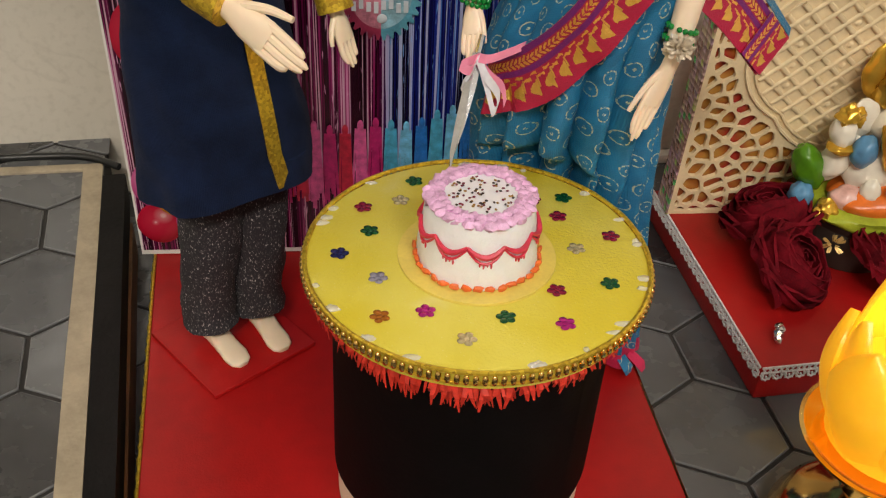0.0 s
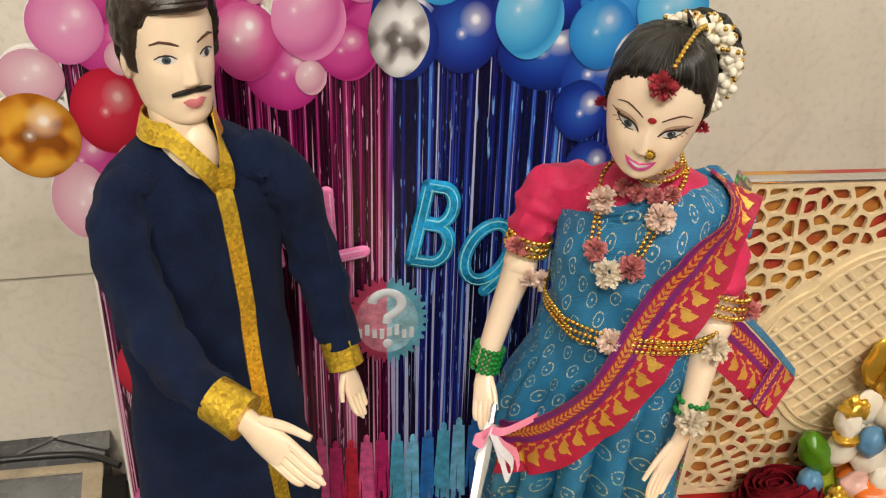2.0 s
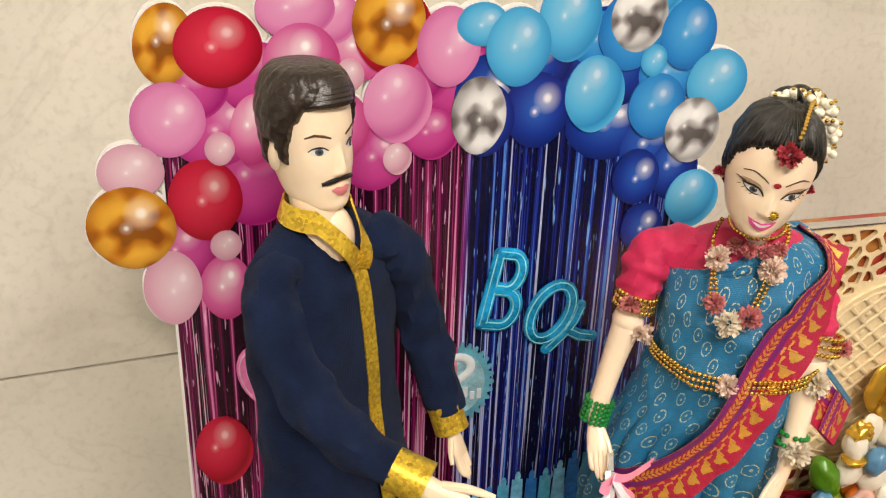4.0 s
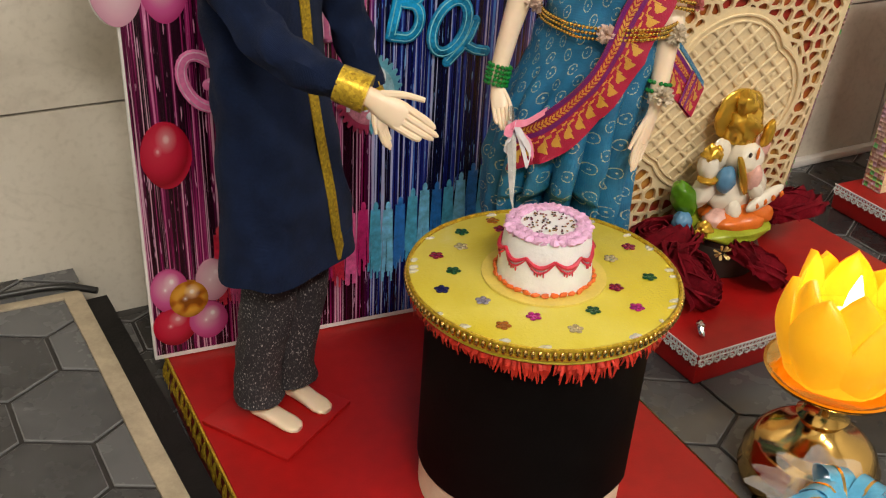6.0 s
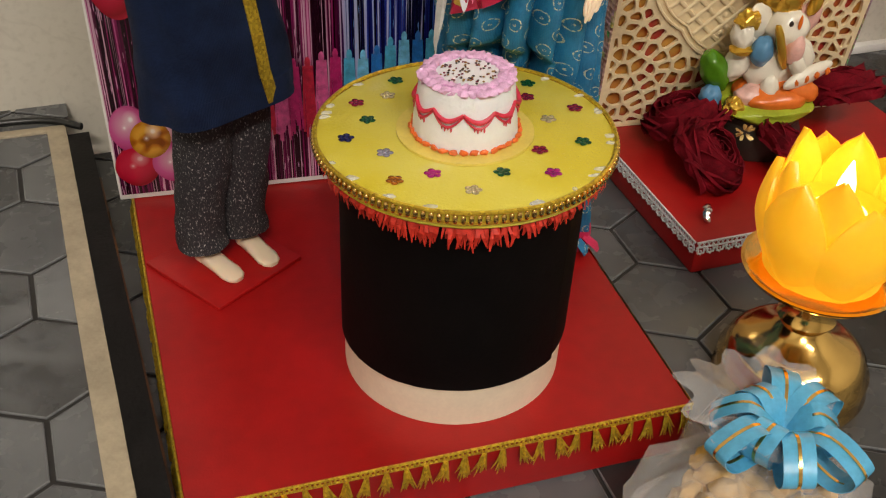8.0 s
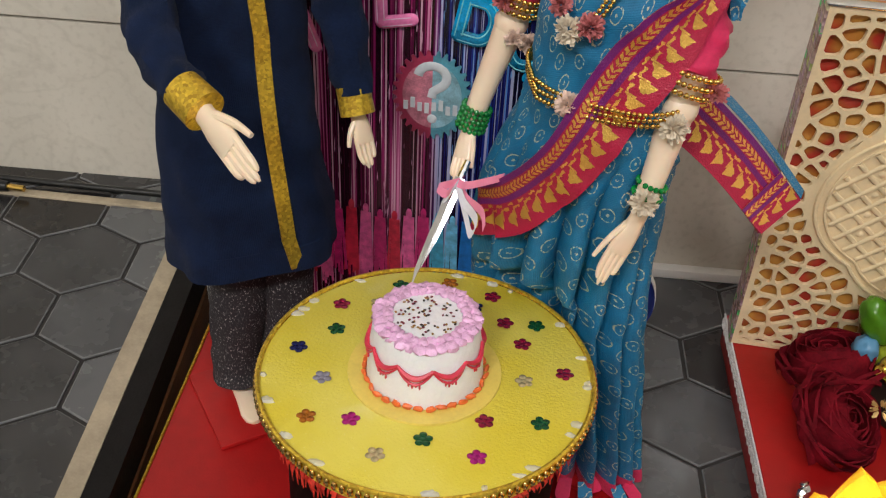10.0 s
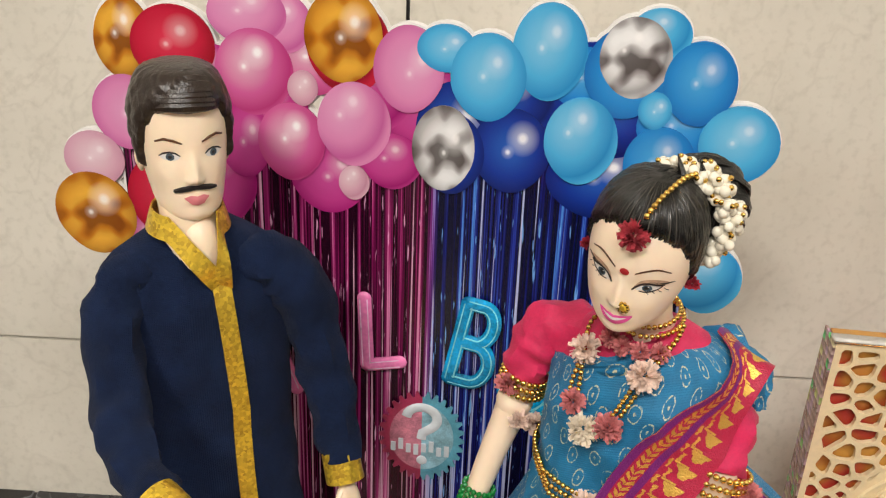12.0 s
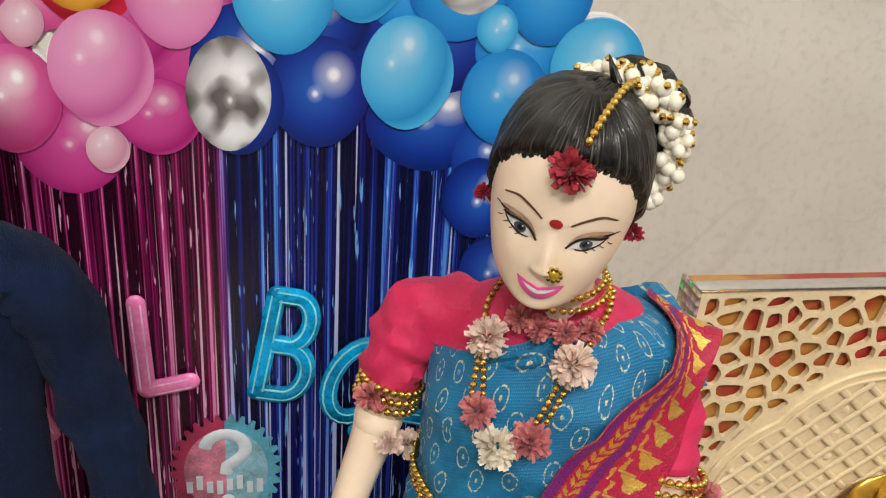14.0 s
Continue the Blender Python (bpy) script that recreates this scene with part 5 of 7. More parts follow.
def kurta_at(z):
    for p, q in zip(KURTA, KURTA[1:]):
        if p[0] <= z <= q[0]:
            s = (z - p[0]) / (q[0] - p[0])
            return [p[i] + (q[i] - p[i]) * s for i in range(5)]
    return list(KURTA[0] if z < KURTA[0][0] else KURTA[-1])


def kurta_front(across, z, lift=0.0008):
    _, cx, cy, w_, d_ = kurta_at(z)
    s = max(0.0, 1 - abs(across / w_) ** 2.3)
    return V(cx, cy, z) + GX * across + GF * (d_ * s ** (1 / 2.3) + lift)


rings = []
zs = [0.0985 + (0.2710 - 0.0985) * i / 44 for i in range(45)]
for z in zs:
    _, cx, cy, w_, d_ = kurta_at(z)
    rr = []
    low = max(0.0, (0.2 - z) / 0.1)
    for j in range(48):
        a = 2 * math.pi * j / 48
        e = 2 / 2.3
        x = math.copysign(abs(math.cos(a)) ** e, math.cos(a)) * w_
        y = math.copysign(abs(math.sin(a)) ** e, math.sin(a)) * d_
        fold = 0.0014 * low * math.sin(a * 5 + 1.0 + z * 20) + 0.0022 * noise.noise(V(math.cos(a) * 2.2, math.sin(a) * 2.2, z * 48)) + 0.0009 * math.sin(z * 190 + 3.0 * math.cos(a) + 2 * noise.noise(V(a, z * 30, 5))) * max(0.0, noise.noise(V(math.cos(a) * 2, z * 26, 8)) + 0.25)
        k = 1 + fold / 0.025
        rr.append(V(cx, cy, z) + GX * (x * k) + GF * (y * k))
    rings.append(rr)
inner = [p.lerp(V(-0.005, 0.2795, p.z), 0.05) + V(0, 0, 0.012) for p in rings[0]]
loft(bm, [inner] + rings, 1, True, True, True)
# sleeves and cuffs
cloth_sleeve(bm, [V(-0.0210, 0.2745, 0.2530), V(-0.0305, 0.2685, 0.2545), V(-0.0325, 0.2590, 0.2430), V(-0.0240, 0.2430, 0.2240), V(-0.0130, 0.2240, 0.2145), V(0.0015, 0.2105, 0.2105)], [0.0060, 0.0094, 0.0102, 0.0095, 0.0085, 0.0070], 1, 0.0015, seed=2)
cloth_sleeve(bm, [V(0.0010, 0.286, 0.2530), V(0.010, 0.291, 0.2550), V(0.0190, 0.2965, 0.245), V(0.0265, 0.299, 0.222), V(0.0335, 0.2955, 0.198), V(0.0385, 0.2895, 0.177)], [0.0060, 0.0104, 0.0115, 0.0102, 0.0088, 0.0072], 1, 0.0015, seed=7)
tube(bm, [V(-0.0010, 0.2120, 0.2110), V(0.0090, 0.2058, 0.2072)], [0.0074, 0.0078], 2, n=22)
tube(bm, [V(0.0370, 0.2905, 0.1800), V(0.0402, 0.2868, 0.1690)], [0.0070, 0.0073], 2, n=22)
# placket and collar
lft, rgt = [], []
for i in range(40):
    s = i / 39
    z = 0.2560 - (0.2560 - 0.1000) * s
    mid = 0.0055 + 0.0040 * min(1.0, s * 3) + 0.0006 * math.sin(s * 9)
    if s > 0.9:
        mid += (s - 0.9) * 0.03
    lft.append(kurta_front(mid - 0.0032, z))
    rgt.append(kurta_front(mid + 0.0032, z))
ribbon(bm, lft, rgt, 0.0006, 2, 4, normal=GF)
NECK = V(-0.0135, 0.2825, 0)


def neck_pt(a, r, z):
    """A point round the neck; a in degrees from straight ahead, positive to the doll's left."""
    return V(NECK.x, NECK.y, z) + GF * (r * math.cos(radians(a))) + GX * (r * math.sin(radians(a)))


for sg in (-1, 1):
    top, low = [], []
    for i in range(19):
        s = i / 18
        a = sg * (178 - 138 * min(1, s / 0.62))
        if s <= 0.62:
            top.append(neck_pt(a, 0.0118, 0.2790 - 0.003 * s))
            low.append(neck_pt(a, 0.0140, 0.2718 - 0.004 * s))
        else:
            q = (s - 0.62) / 0.38
            e0t, e0l = neck_pt(sg * 40, 0.0118, 0.2771), neck_pt(sg * 40, 0.0140, 0.2693)
            e1 = kurta_front(0.0058, 0.2525, 0.0013)
            e1t = e1 + GX * (-sg * 0.0028) + V(0, 0, 0.0022)
            e1l = e1 + GX * (sg * 0.0036) - V(0, 0, 0.0012)
            top.append(e0t.lerp(e1t, q) + GF * (0.0042 * math.sin(math.pi * q)))
            low.append(e0l.lerp(e1l, q) + GF * (0.0046 * math.sin(math.pi * q)))
    ribbon(bm, top, low, 0.0006, 2, 4)
# neck and chest
tube(bm, [V(-0.0135, 0.2835, 0.262), V(-0.0135, 0.2828, 0.275), V(-0.0145, 0.283, 0.288)], [0.0112, 0.0092, 0.0095], 0, n=22)
blob(bm, V(-0.0086, 0.2790, 0.2632), (0.0082, 0.0075, 0.0125), 0)
# head
HM = pose(-0.0150, 0.2868, 0.2980, 0, -1.5, 33)
LEV_M = [(-0.0235, 0.0080, 0.0042, 0.0042), (-0.0222, 0.0066, 0.0078, 0.0078), (-0.0185, 0.0038, 0.0108, 0.0114), (-0.0130, 0.0020, 0.0122, 0.0136), (-0.0060, 0.0008, 0.0135, 0.0150), (0.0020, 0.0, 0.0145, 0.0158), (0.0100, -0.0008, 0.0148, 0.0162), (0.0180, -0.0010, 0.0130, 0.0150), (0.0235, -0.0010, 0.0092, 0.0115), (0.0252, -0.0010, 0.0040, 0.0055)]
head_shell(bm, HM, LEV_M, 0)


def man_hair(deg):
    return along([(0, 0.0138), (24, 0.0146), (42, 0.0140), (56, 0.0098), (67, 0.0030), (75, -0.0050), (81, -0.0045), (87, 0.0020), (104, 0.0020), (112, -0.0080), (180, -0.0135)], deg)


head_shell(bm, HM, LEV_M, 4, 0.0021, man_hair, rough=0.35)
for k in range(7):
    pts = []
    for i in range(9):
        ang = -62 + 118 * i / 8 + k * 3
        z = 0.0152 + 0.0014 * k + 0.0022 * math.sin(math.pi * i / 8) - 0.0016 * (i / 8)
        f, aa, dd = head_ring(min(z, 0.0246), LEV_M)
        sink = 0.0012 - 0.0022 * abs(i / 4 - 1) ** 3
        pts.append(HM @ V((aa + sink) * math.sin(radians(ang)), -(f + (dd + sink) * math.cos(radians(ang))), z))
    path = smooth_path(pts, 3)
    tube(bm, path, [0.0003 + 0.0020 * math.sin(math.pi * i / (len(path) - 1)) for i in range(len(path))], 4, n=8)
for sg in (-1, 1):
    blob(bm, HM @ V(sg * 0.0140, 0.0015, -0.0035), (0.0016, 0.0032, 0.0050), 0, HM.to_3x3())
    blob(bm, HM @ V(sg * 0.0148, 0.0010, -0.0030), (0.0012, 0.0022, 0.0036), 0, HM.to_3x3())
for sg in (-1, 1):
    decal(bm, HM, LEV_M, oval(sg * 0.0070, 0.0, 0.0028, 0.00125, lean=sg * 2), 5, 0.0002)
    decal(bm, HM, LEV_M, oval(sg * 0.0070, 0.0, 0.00125, 0.00120), 6, 0.00045)
    decal(bm, HM, LEV_M, oval(sg * 0.0070, 0.0, 0.0006, 0.0006), 7, 0.0006)
    stroke(bm, HM, LEV_M, [(sg * 0.0040, 0.0002), (sg * 0.0054, 0.0012), (sg * 0.0070, 0.0015), (sg * 0.0088, 0.0011), (sg * 0.0100, 0.0002)], 0.00032, 7, 0.0002)
    stroke(bm, HM, LEV_M, [(sg * 0.0032, 0.0044), (sg * 0.0056, 0.0054), (sg * 0.0084, 0.0060), (sg * 0.0108, 0.0050)], 0.00048, 9)
    stroke(bm, HM, LEV_M, [(sg * -0.0002, -0.0108), (sg * 0.0022, -0.0108), (sg * 0.0046, -0.0112), (sg * 0.0068, -0.0117)], 0.00105, 7, 0.0002)
decal(bm, HM, LEV_M, [(-0.0042, -0.0140), (-0.002, -0.0131), (0, -0.0135), (0.002, -0.0131), (0.0042, -0.0140), (0.002, -0.0162), (0, -0.0167), (-0.002, -0.0162)], 8, 0.0005)
# palms
doll_palm(bm, V(0.0075, 0.2065, 0.2075), V(0.0315, 0.1895, 0.1925), V(0.0285, 0.1955, 0.2065), 0, 0.0058)
doll_palm(bm, V(0.0398, 0.2872, 0.1700), V(0.0468, 0.2815, 0.1475), V(0.0385, 0.2785, 0.1575), 0, 0.0046)
# trousers and feet
FOOT = [(V(-0.0225, 0.2865, 0), V(-0.0072, 0.2655, 0)), (V(-0.0010, 0.2965, 0), V(0.0112, 0.2750, 0))]
for (heel, toe) in FOOT:
    topp = V(-0.012, 0.279, 0.112) if heel.x < -0.01 else V(0.004, 0.2905, 0.112)
    path = [topp, topp.lerp(V(heel.x, heel.y, 0.02), 0.5), V(heel.x, heel.y, 0.032), V(heel.x, heel.y, 0.0135)]
    cloth_sleeve(bm, path, [0.0160, 0.0140, 0.0122, 0.0132], 3, 0.0010, seed=heel.x * 99)
    tube(bm, [V(heel.x, heel.y, 0.032), V(heel.x, heel.y, 0.009), V(heel.x, heel.y, 0.0040)], [0.0062, 0.0056, 0.0054], 0, n=14)
    d = (toe - heel).normalized()
    sd = V(-d.y, d.x, 0)
    fr = []
    for t, wd, ht in ((-0.17, 0.0030, 0.004), (-0.08, 0.0048, 0.0075), (0.2, 0.0052, 0.0085), (0.5, 0.0054, 0.0062), (0.78, 0.0060, 0.0046), (0.95, 0.0050, 0.0036), (1.02, 0.0026, 0.0024)):
        c = heel.lerp(toe, t)
        fr.append(ring(V(c.x, c.y, TOP + 0.0027 + ht / 2), sd, V(0, 0, 1), wd, ht / 2, 16, 2.6))
    loft(bm, fr, 0, True, True, True)
tagged(mesh_object("groom_doll", bm, MATS_M), "groom doll in navy kurta with gold trim, black moustache and hair", "doll")

# bride doll: one mesh with her sari
BA = radians(-25)
WX, WF = V(math.cos(BA), math.sin(BA), 0), V(math.sin(BA), -math.cos(BA), 0)
MATS_W = [SKIN_F, SILK, BLOUSE, BORDER, HAIR_F, WHITE_EYE, IRIS, BLACK, LIPS, BLACK_BROWN, BINDI, SHADOW_PAINT, BROWN_INK]
SARI = [  # height, centre x, centre y, half width, half depth
    (0.0015, 0.1500, 0.2810, 0.0330, 0.0200), (0.035, 0.1465, 0.2735, 0.0310, 0.0200), (0.070, 0.1400, 0.2690, 0.0330, 0.0220), (0.110, 0.1310, 0.2640, 0.0370, 0.0245), (0.145, 0.1290, 0.2610, 0.0375, 0.0255),
    (0.175, 0.1325, 0.2575, 0.0345, 0.0245), (0.200, 0.1375, 0.2530, 0.0300, 0.0225), (0.215, 0.1395, 0.2515, 0.0285, 0.0215), (0.232, 0.1405, 0.2510, 0.0285, 0.0218),
    (0.246, 0.1415, 0.2515, 0.0290, 0.0195), (0.256, 0.1425, 0.2520, 0.0280, 0.0150), (0.2625, 0.1420, 0.2515, 0.0215, 0.0115), (0.2675, 0.1410, 0.2500, 0.0120, 0.0085)]


def sari_at(z):
    for p, q in zip(SARI, SARI[1:]):
        if p[0] <= z <= q[0]:
            s = (z - p[0]) / (q[0] - p[0])
            return [p[i] + (q[i] - p[i]) * s for i in range(5)]
    return list(SARI[0] if z < SARI[0][0] else SARI[-1])


def pleat(ang, z):
    """Depth of the pleats: many at the foot, none above the waist."""
    k = max(0.0, min(1.0, (0.200 - z) / 0.06))
    front = max(0.0, math.cos(radians(ang - 18)))
    deep = 0.0075 * k * (0.3 + 0.7 * front)
    w_ = 0.35 - 2.0 + 2.0 * abs(math.sin(radians(ang) * 8.0 + 17.0 * (0.19 - z) + 0.8 * noise.noise(V(z * 25, 1.0, 3.0)) + 0.6)) ** 0.8
    k2 = max(0.0, min(1.0, (z - 0.165) / 0.03)) * max(0.0, min(1.0, (0.262 - z) / 0.02))
    crease = 1.0 - 2.0 * abs(math.sin(z * 150 + radians(ang) * 2.0 + 1.6 * noise.noise(V(ang * 0.02, z * 40, 9)))) ** 0.6
    soft = 0.0013 * k2 * crease * (0.5 + noise.noise(V(ang * 0.025, z * 30, 2))) + 0.0011 * noise.noise(V(ang * 0.03, z * 70, 4)) + 0.0010 * math.sin(radians(ang) * 3 + z * 160) * max(0.0, min(1.0, (z - 0.19) / 0.02)) * max(0, (0.258 - z) / 0.06)
    return deep * w_ + soft


def sari_pt(ang, z, lift=0.0):
    """A point on the drape; ang in degrees from straight ahead, positive to the doll's left."""
    _, cx, cy, w_, d_ = sari_at(z)
    a = radians(ang)
    e = 2 / 2.2
    x = math.copysign(abs(math.sin(a)) ** e, math.sin(a)) * w_
    y = math.copysign(abs(math.cos(a)) ** e, math.cos(a)) * d_
    c = V(cx, cy, z)
    p = WX * x + WF * y
    q = c + p + p.normalized() * lift
    # the skirt is pressed back by the rim of the table
    gap = V(q.x - TC.x, q.y - TC.y, 0)
    keep_off = 0.0655 * max(0.0, min(1.0, (0.162 - z) / 0.038))
    if gap.length < keep_off:
        q += gap.normalized() * (keep_off - gap.length)
    return q + p.normalized() * pleat(ang, z)


bm = new_bm()


def sari_top(ang):
    """Height of the sari's upper edge: low on her right breast, up over her left shoulder."""
    return max(0.2470, min(0.2640, 0.2575 + 0.0085 * math.sin(radians(ang)) + 0.0006 * math.cos(radians(ang))))


rings = []
for i in range(131):
    s = i / 130
    rings.append([sari_pt(360 * j / 220, 0.0015 + (sari_top(360 * j / 220) - 0.0015) * s, 0.0006) for j in range(220)])
rings.append([sari_pt(360 * j / 220, sari_top(360 * j / 220) + 0.0003, -0.0010) for j in range(220)])
loft(bm, rings, 1, True, True, False)
for f in bm.faces:
    if max(v.co.z for v in f.verts) < 0.0125:
        f.material_index = 2  # red hem
loft(bm, [[sari_pt(360 * j / 60, 0.236 + 0.0315 * i / 20, -0.0004) for j in range(60)] for i in range(21)], 2, True, True, True)
# foot of the pleats, spread out on the plinth
for k in range(9):
    a = -35 + k * 15
    p = sari_pt(a, 0.009)
    o = (p - V(0.149, 0.279, 0.009)).normalized()
    t = V(-o.y, o.x, 0)
    q = p + o * (0.006 + 0.003 * (k % 2)) - V(0, 0, 0.0072)
    loft(bm, [[p - t * 0.003 + o * 0.0004, p + t * 0.003 + o * 0.0004], [p.lerp(q, 0.6) - t * 0.0035 + o * 0.002, p.lerp(q, 0.6) + t * 0.0035 + o * 0.002], [q - t * 0.002, q + t * 0.002]], 2 if k % 2 else 1, False)


def clear(p, lift=0.0036):
    """Moves a point out of the drape."""
    _, cx, cy, _, _ = sari_at(p.z)
    rel = V(p.x - cx, p.y - cy, 0)
    a = math.degrees(math.atan2(rel.dot(WX), rel.dot(WF)))
    q = sari_pt(a, p.z, lift)
    need = V(q.x - cx, q.y - cy, 0).length
    return V(cx, cy, p.z) + rel * (max(need, min(rel.length, need + 0.008)) / rel.length)


lft = [clear(p) for p in smooth_path([V(0.1640, 0.2620, 0.2570), V(0.1600, 0.2490, 0.2655), V(0.1465, 0.2345, 0.2500), V(0.1320, 0.2265, 0.2255), V(0.1200, 0.2260, 0.1990), V(0.1060, 0.2370, 0.1780), V(0.0960, 0.2520, 0.1660)], 8)]
rgt = [clear(p) for p in smooth_path([V(0.1790, 0.2560, 0.2500), V(0.1755, 0.2400, 0.2585), V(0.1640, 0.2315, 0.2385), V(0.1510, 0.2275, 0.2165), V(0.1360, 0.2280, 0.1850), V(0.1160, 0.2330, 0.1580), V(0.0970, 0.2530, 0.1430)], 8)]
ribbon(bm, lft, rgt, 0.0006, 3, 6, bulge=0.0010)
# silk roll on the shoulder beside the border
cloth_sleeve(bm, [V(0.1590, 0.2680, 0.2500), V(0.1660, 0.2590, 0.2570), V(0.1745, 0.2500, 0.2510), V(0.1755, 0.2470, 0.2420)], [0.0040, 0.0046, 0.0036, 0.0020], 1, 0.0012, seed=4)
cloth_sleeve(bm, [V(0.1520, 0.2470, 0.2610), V(0.1450, 0.2410, 0.2595), V(0.1335, 0.2400, 0.2560), V(0.1220, 0.2465, 0.2500)], [0.0040, 0.0036, 0.0028, 0.0022], 1, 0.0010, seed=9)
# loose end of the sari beside her arm
t0, b0, t1, b1 = V(0.1720, 0.2640, 0.2110), V(0.1640, 0.2610, 0.1900), V(0.2165, 0.2700, 0.1650), V(0.2035, 0.2600, 0.1540)
lft = [t0.lerp(t1, i / 14) + V(0, 0, 0.0025 * math.sin(i * 0.22)) for i in range(15)]
rgt = [b0.lerp(b1, i / 14) + V(0, 0, 0.0025 * math.sin(i * 0.22)) for i in range(15)]
ribbon(bm, lft, rgt, 0.0007, 3, 6, normal=V(0, -1, 0))
ribbon(bm, [p + V(0.0004, 0.0, 0.0006) for p in lft], [p + V(0.001, 0.0015, 0.0035) for p in lft], 0.0006, 1, 2)
ribbon(bm, [lft[-4].lerp(rgt[-4], q / 8) + V(0, -0.0012, 0.0006) for q in range(9)], [lft[-1].lerp(rgt[-1], q / 8) + V(0.0006, -0.0012, 0.0006) for q in range(9)], 0.0006, 3, 6, normal=V(0, -1, 0))
# blouse sleeves
cloth_sleeve(bm, [V(0.1330, 0.2570, 0.2540), V(0.1235, 0.2605, 0.2555), V(0.1135, 0.2650, 0.2530), V(0.1075, 0.2655, 0.2450), V(0.1045, 0.2640, 0.2360)], [0.0060, 0.0082, 0.0090, 0.0086, 0.0070], 2, 0.0014, seed=12)
cloth_sleeve(bm, [V(0.1500, 0.2520, 0.2490), V(0.1600, 0.2500, 0.2510), V(0.1660, 0.2470, 0.2465), V(0.1660, 0.2420, 0.2375), V(0.1640, 0.2348, 0.2265)], [0.0040, 0.0070, 0.0076, 0.0084, 0.0082], 2, 0.0014, seed=15)
# arms
tube(bm, smooth_path([V(0.1048, 0.2640, 0.2380), V(0.1018, 0.2636, 0.2240), V(0.0965, 0.2622, 0.2070), V(0.0905, 0.2600, 0.1855)], 5), [0.0056] * 5 + [0.0057, 0.0055, 0.0052, 0.0050, 0.0048, 0.0046, 0.0045, 0.0043, 0.0041, 0.0040, 0.0040], 0, n=18)
blob(bm, V(0.1022, 0.2636, 0.2260), 0.0062, 0)
tube(bm, smooth_path([V(0.1645, 0.2340, 0.2290), V(0.1618, 0.2315, 0.2140), V(0.1592, 0.2280, 0.1980), V(0.1560, 0.2250, 0.1800)], 5), [0.0058] * 5 + [0.0058, 0.0056, 0.0053, 0.0051, 0.0049, 0.0047, 0.0045, 0.0043, 0.0041, 0.0040, 0.0040], 0, n=18)
blob(bm, V(0.1625, 0.2318, 0.2165), 0.0064, 0)
doll_palm(bm, V(0.0905, 0.2600, 0.1860), V(0.0880, 0.2440, 0.1670), V(0.0935, 0.2465, 0.1745), 0, 0.0040)
doll_palm(bm, V(0.1560, 0.2250, 0.1790), V(0.1455, 0.2215, 0.1485), V(0.1420, 0.2205, 0.1610), 0, 0.0044)
# neck
tube(bm, [V(0.1415, 0.2500, 0.2600), V(0.1400, 0.2470, 0.2700), V(0.1385, 0.2430, 0.2810)], [0.0090, 0.0066, 0.0066], 0, n=20)
# head
FM = pose(0.1350, 0.2384, 0.2928, 12, 9, -20)
LEV_F = [(-0.0190, 0.0092, 0.0022, 0.0028), (-0.0177, 0.0082, 0.0060, 0.0058), (-0.0135, 0.0054, 0.0104, 0.0094), (-0.0080, 0.0034, 0.0127, 0.0120), (-0.0010, 0.0014, 0.0144, 0.0140), (0.0060, 0.0004, 0.0149, 0.0148), (0.0130, -0.0008, 0.0140, 0.0146), (0.0195, -0.0012, 0.0110, 0.0118), (0.0230, -0.0012, 0.0062, 0.0070), (0.0242, -0.0012, 0.0022, 0.0025)]
LEV_F = [(z, f, a * 0.985, d) for z, f, a, d in LEV_F]
head_shell(bm, FM, LEV_F, 0)


def bride_hair(deg):
    return along([(0, 0.0157), (25, 0.0151), (48, 0.0128), (66, 0.0085), (80, 0.0020), (96, -0.0020), (118, -0.0090), (180, -0.0120)], deg)


head_shell(bm, FM, LEV_F, 4, 0.0013, bride_hair, rough=0.4)
TIE = V(0.0070, 0.0150, 0.0130)
for i in range(76):
    a = radians(-122 + 244 * (i + 0.3 * math.sin(i * 2.7)) / 75)
    zf = bride_hair(abs(math.degrees(a))) - 0.0004
    f, aa, dd = head_ring(zf, LEV_F)
    p0 = V((aa - 0.0003) * math.sin(a), -(f + (dd - 0.0003) * math.cos(a)), zf)
    pts = [p0]
    for q in range(1, 7):
        s = q / 6
        p = p0.lerp(TIE, s) - V(0, 0.001, 0.004)
        k = 1 / math.sqrt((p.x / 0.0157) ** 2 + (p.y / 0.0168) ** 2 + (p.z / 0.0217) ** 2)
        e = V(0, 0.001, 0.004) + p * k
        e = p0.lerp(e, min(1.0, s * 2.2))
        pts.append(e)
    path = smooth_path([FM @ p for p in pts], 3)
    w_ = 0.0008 + 0.0003 * math.sin(i * 5.1)
    tube(bm, path, [w_ * min(1.0, 0.3 + j / 4) for j in range(len(path))], 4, n=5, flat=0.7)
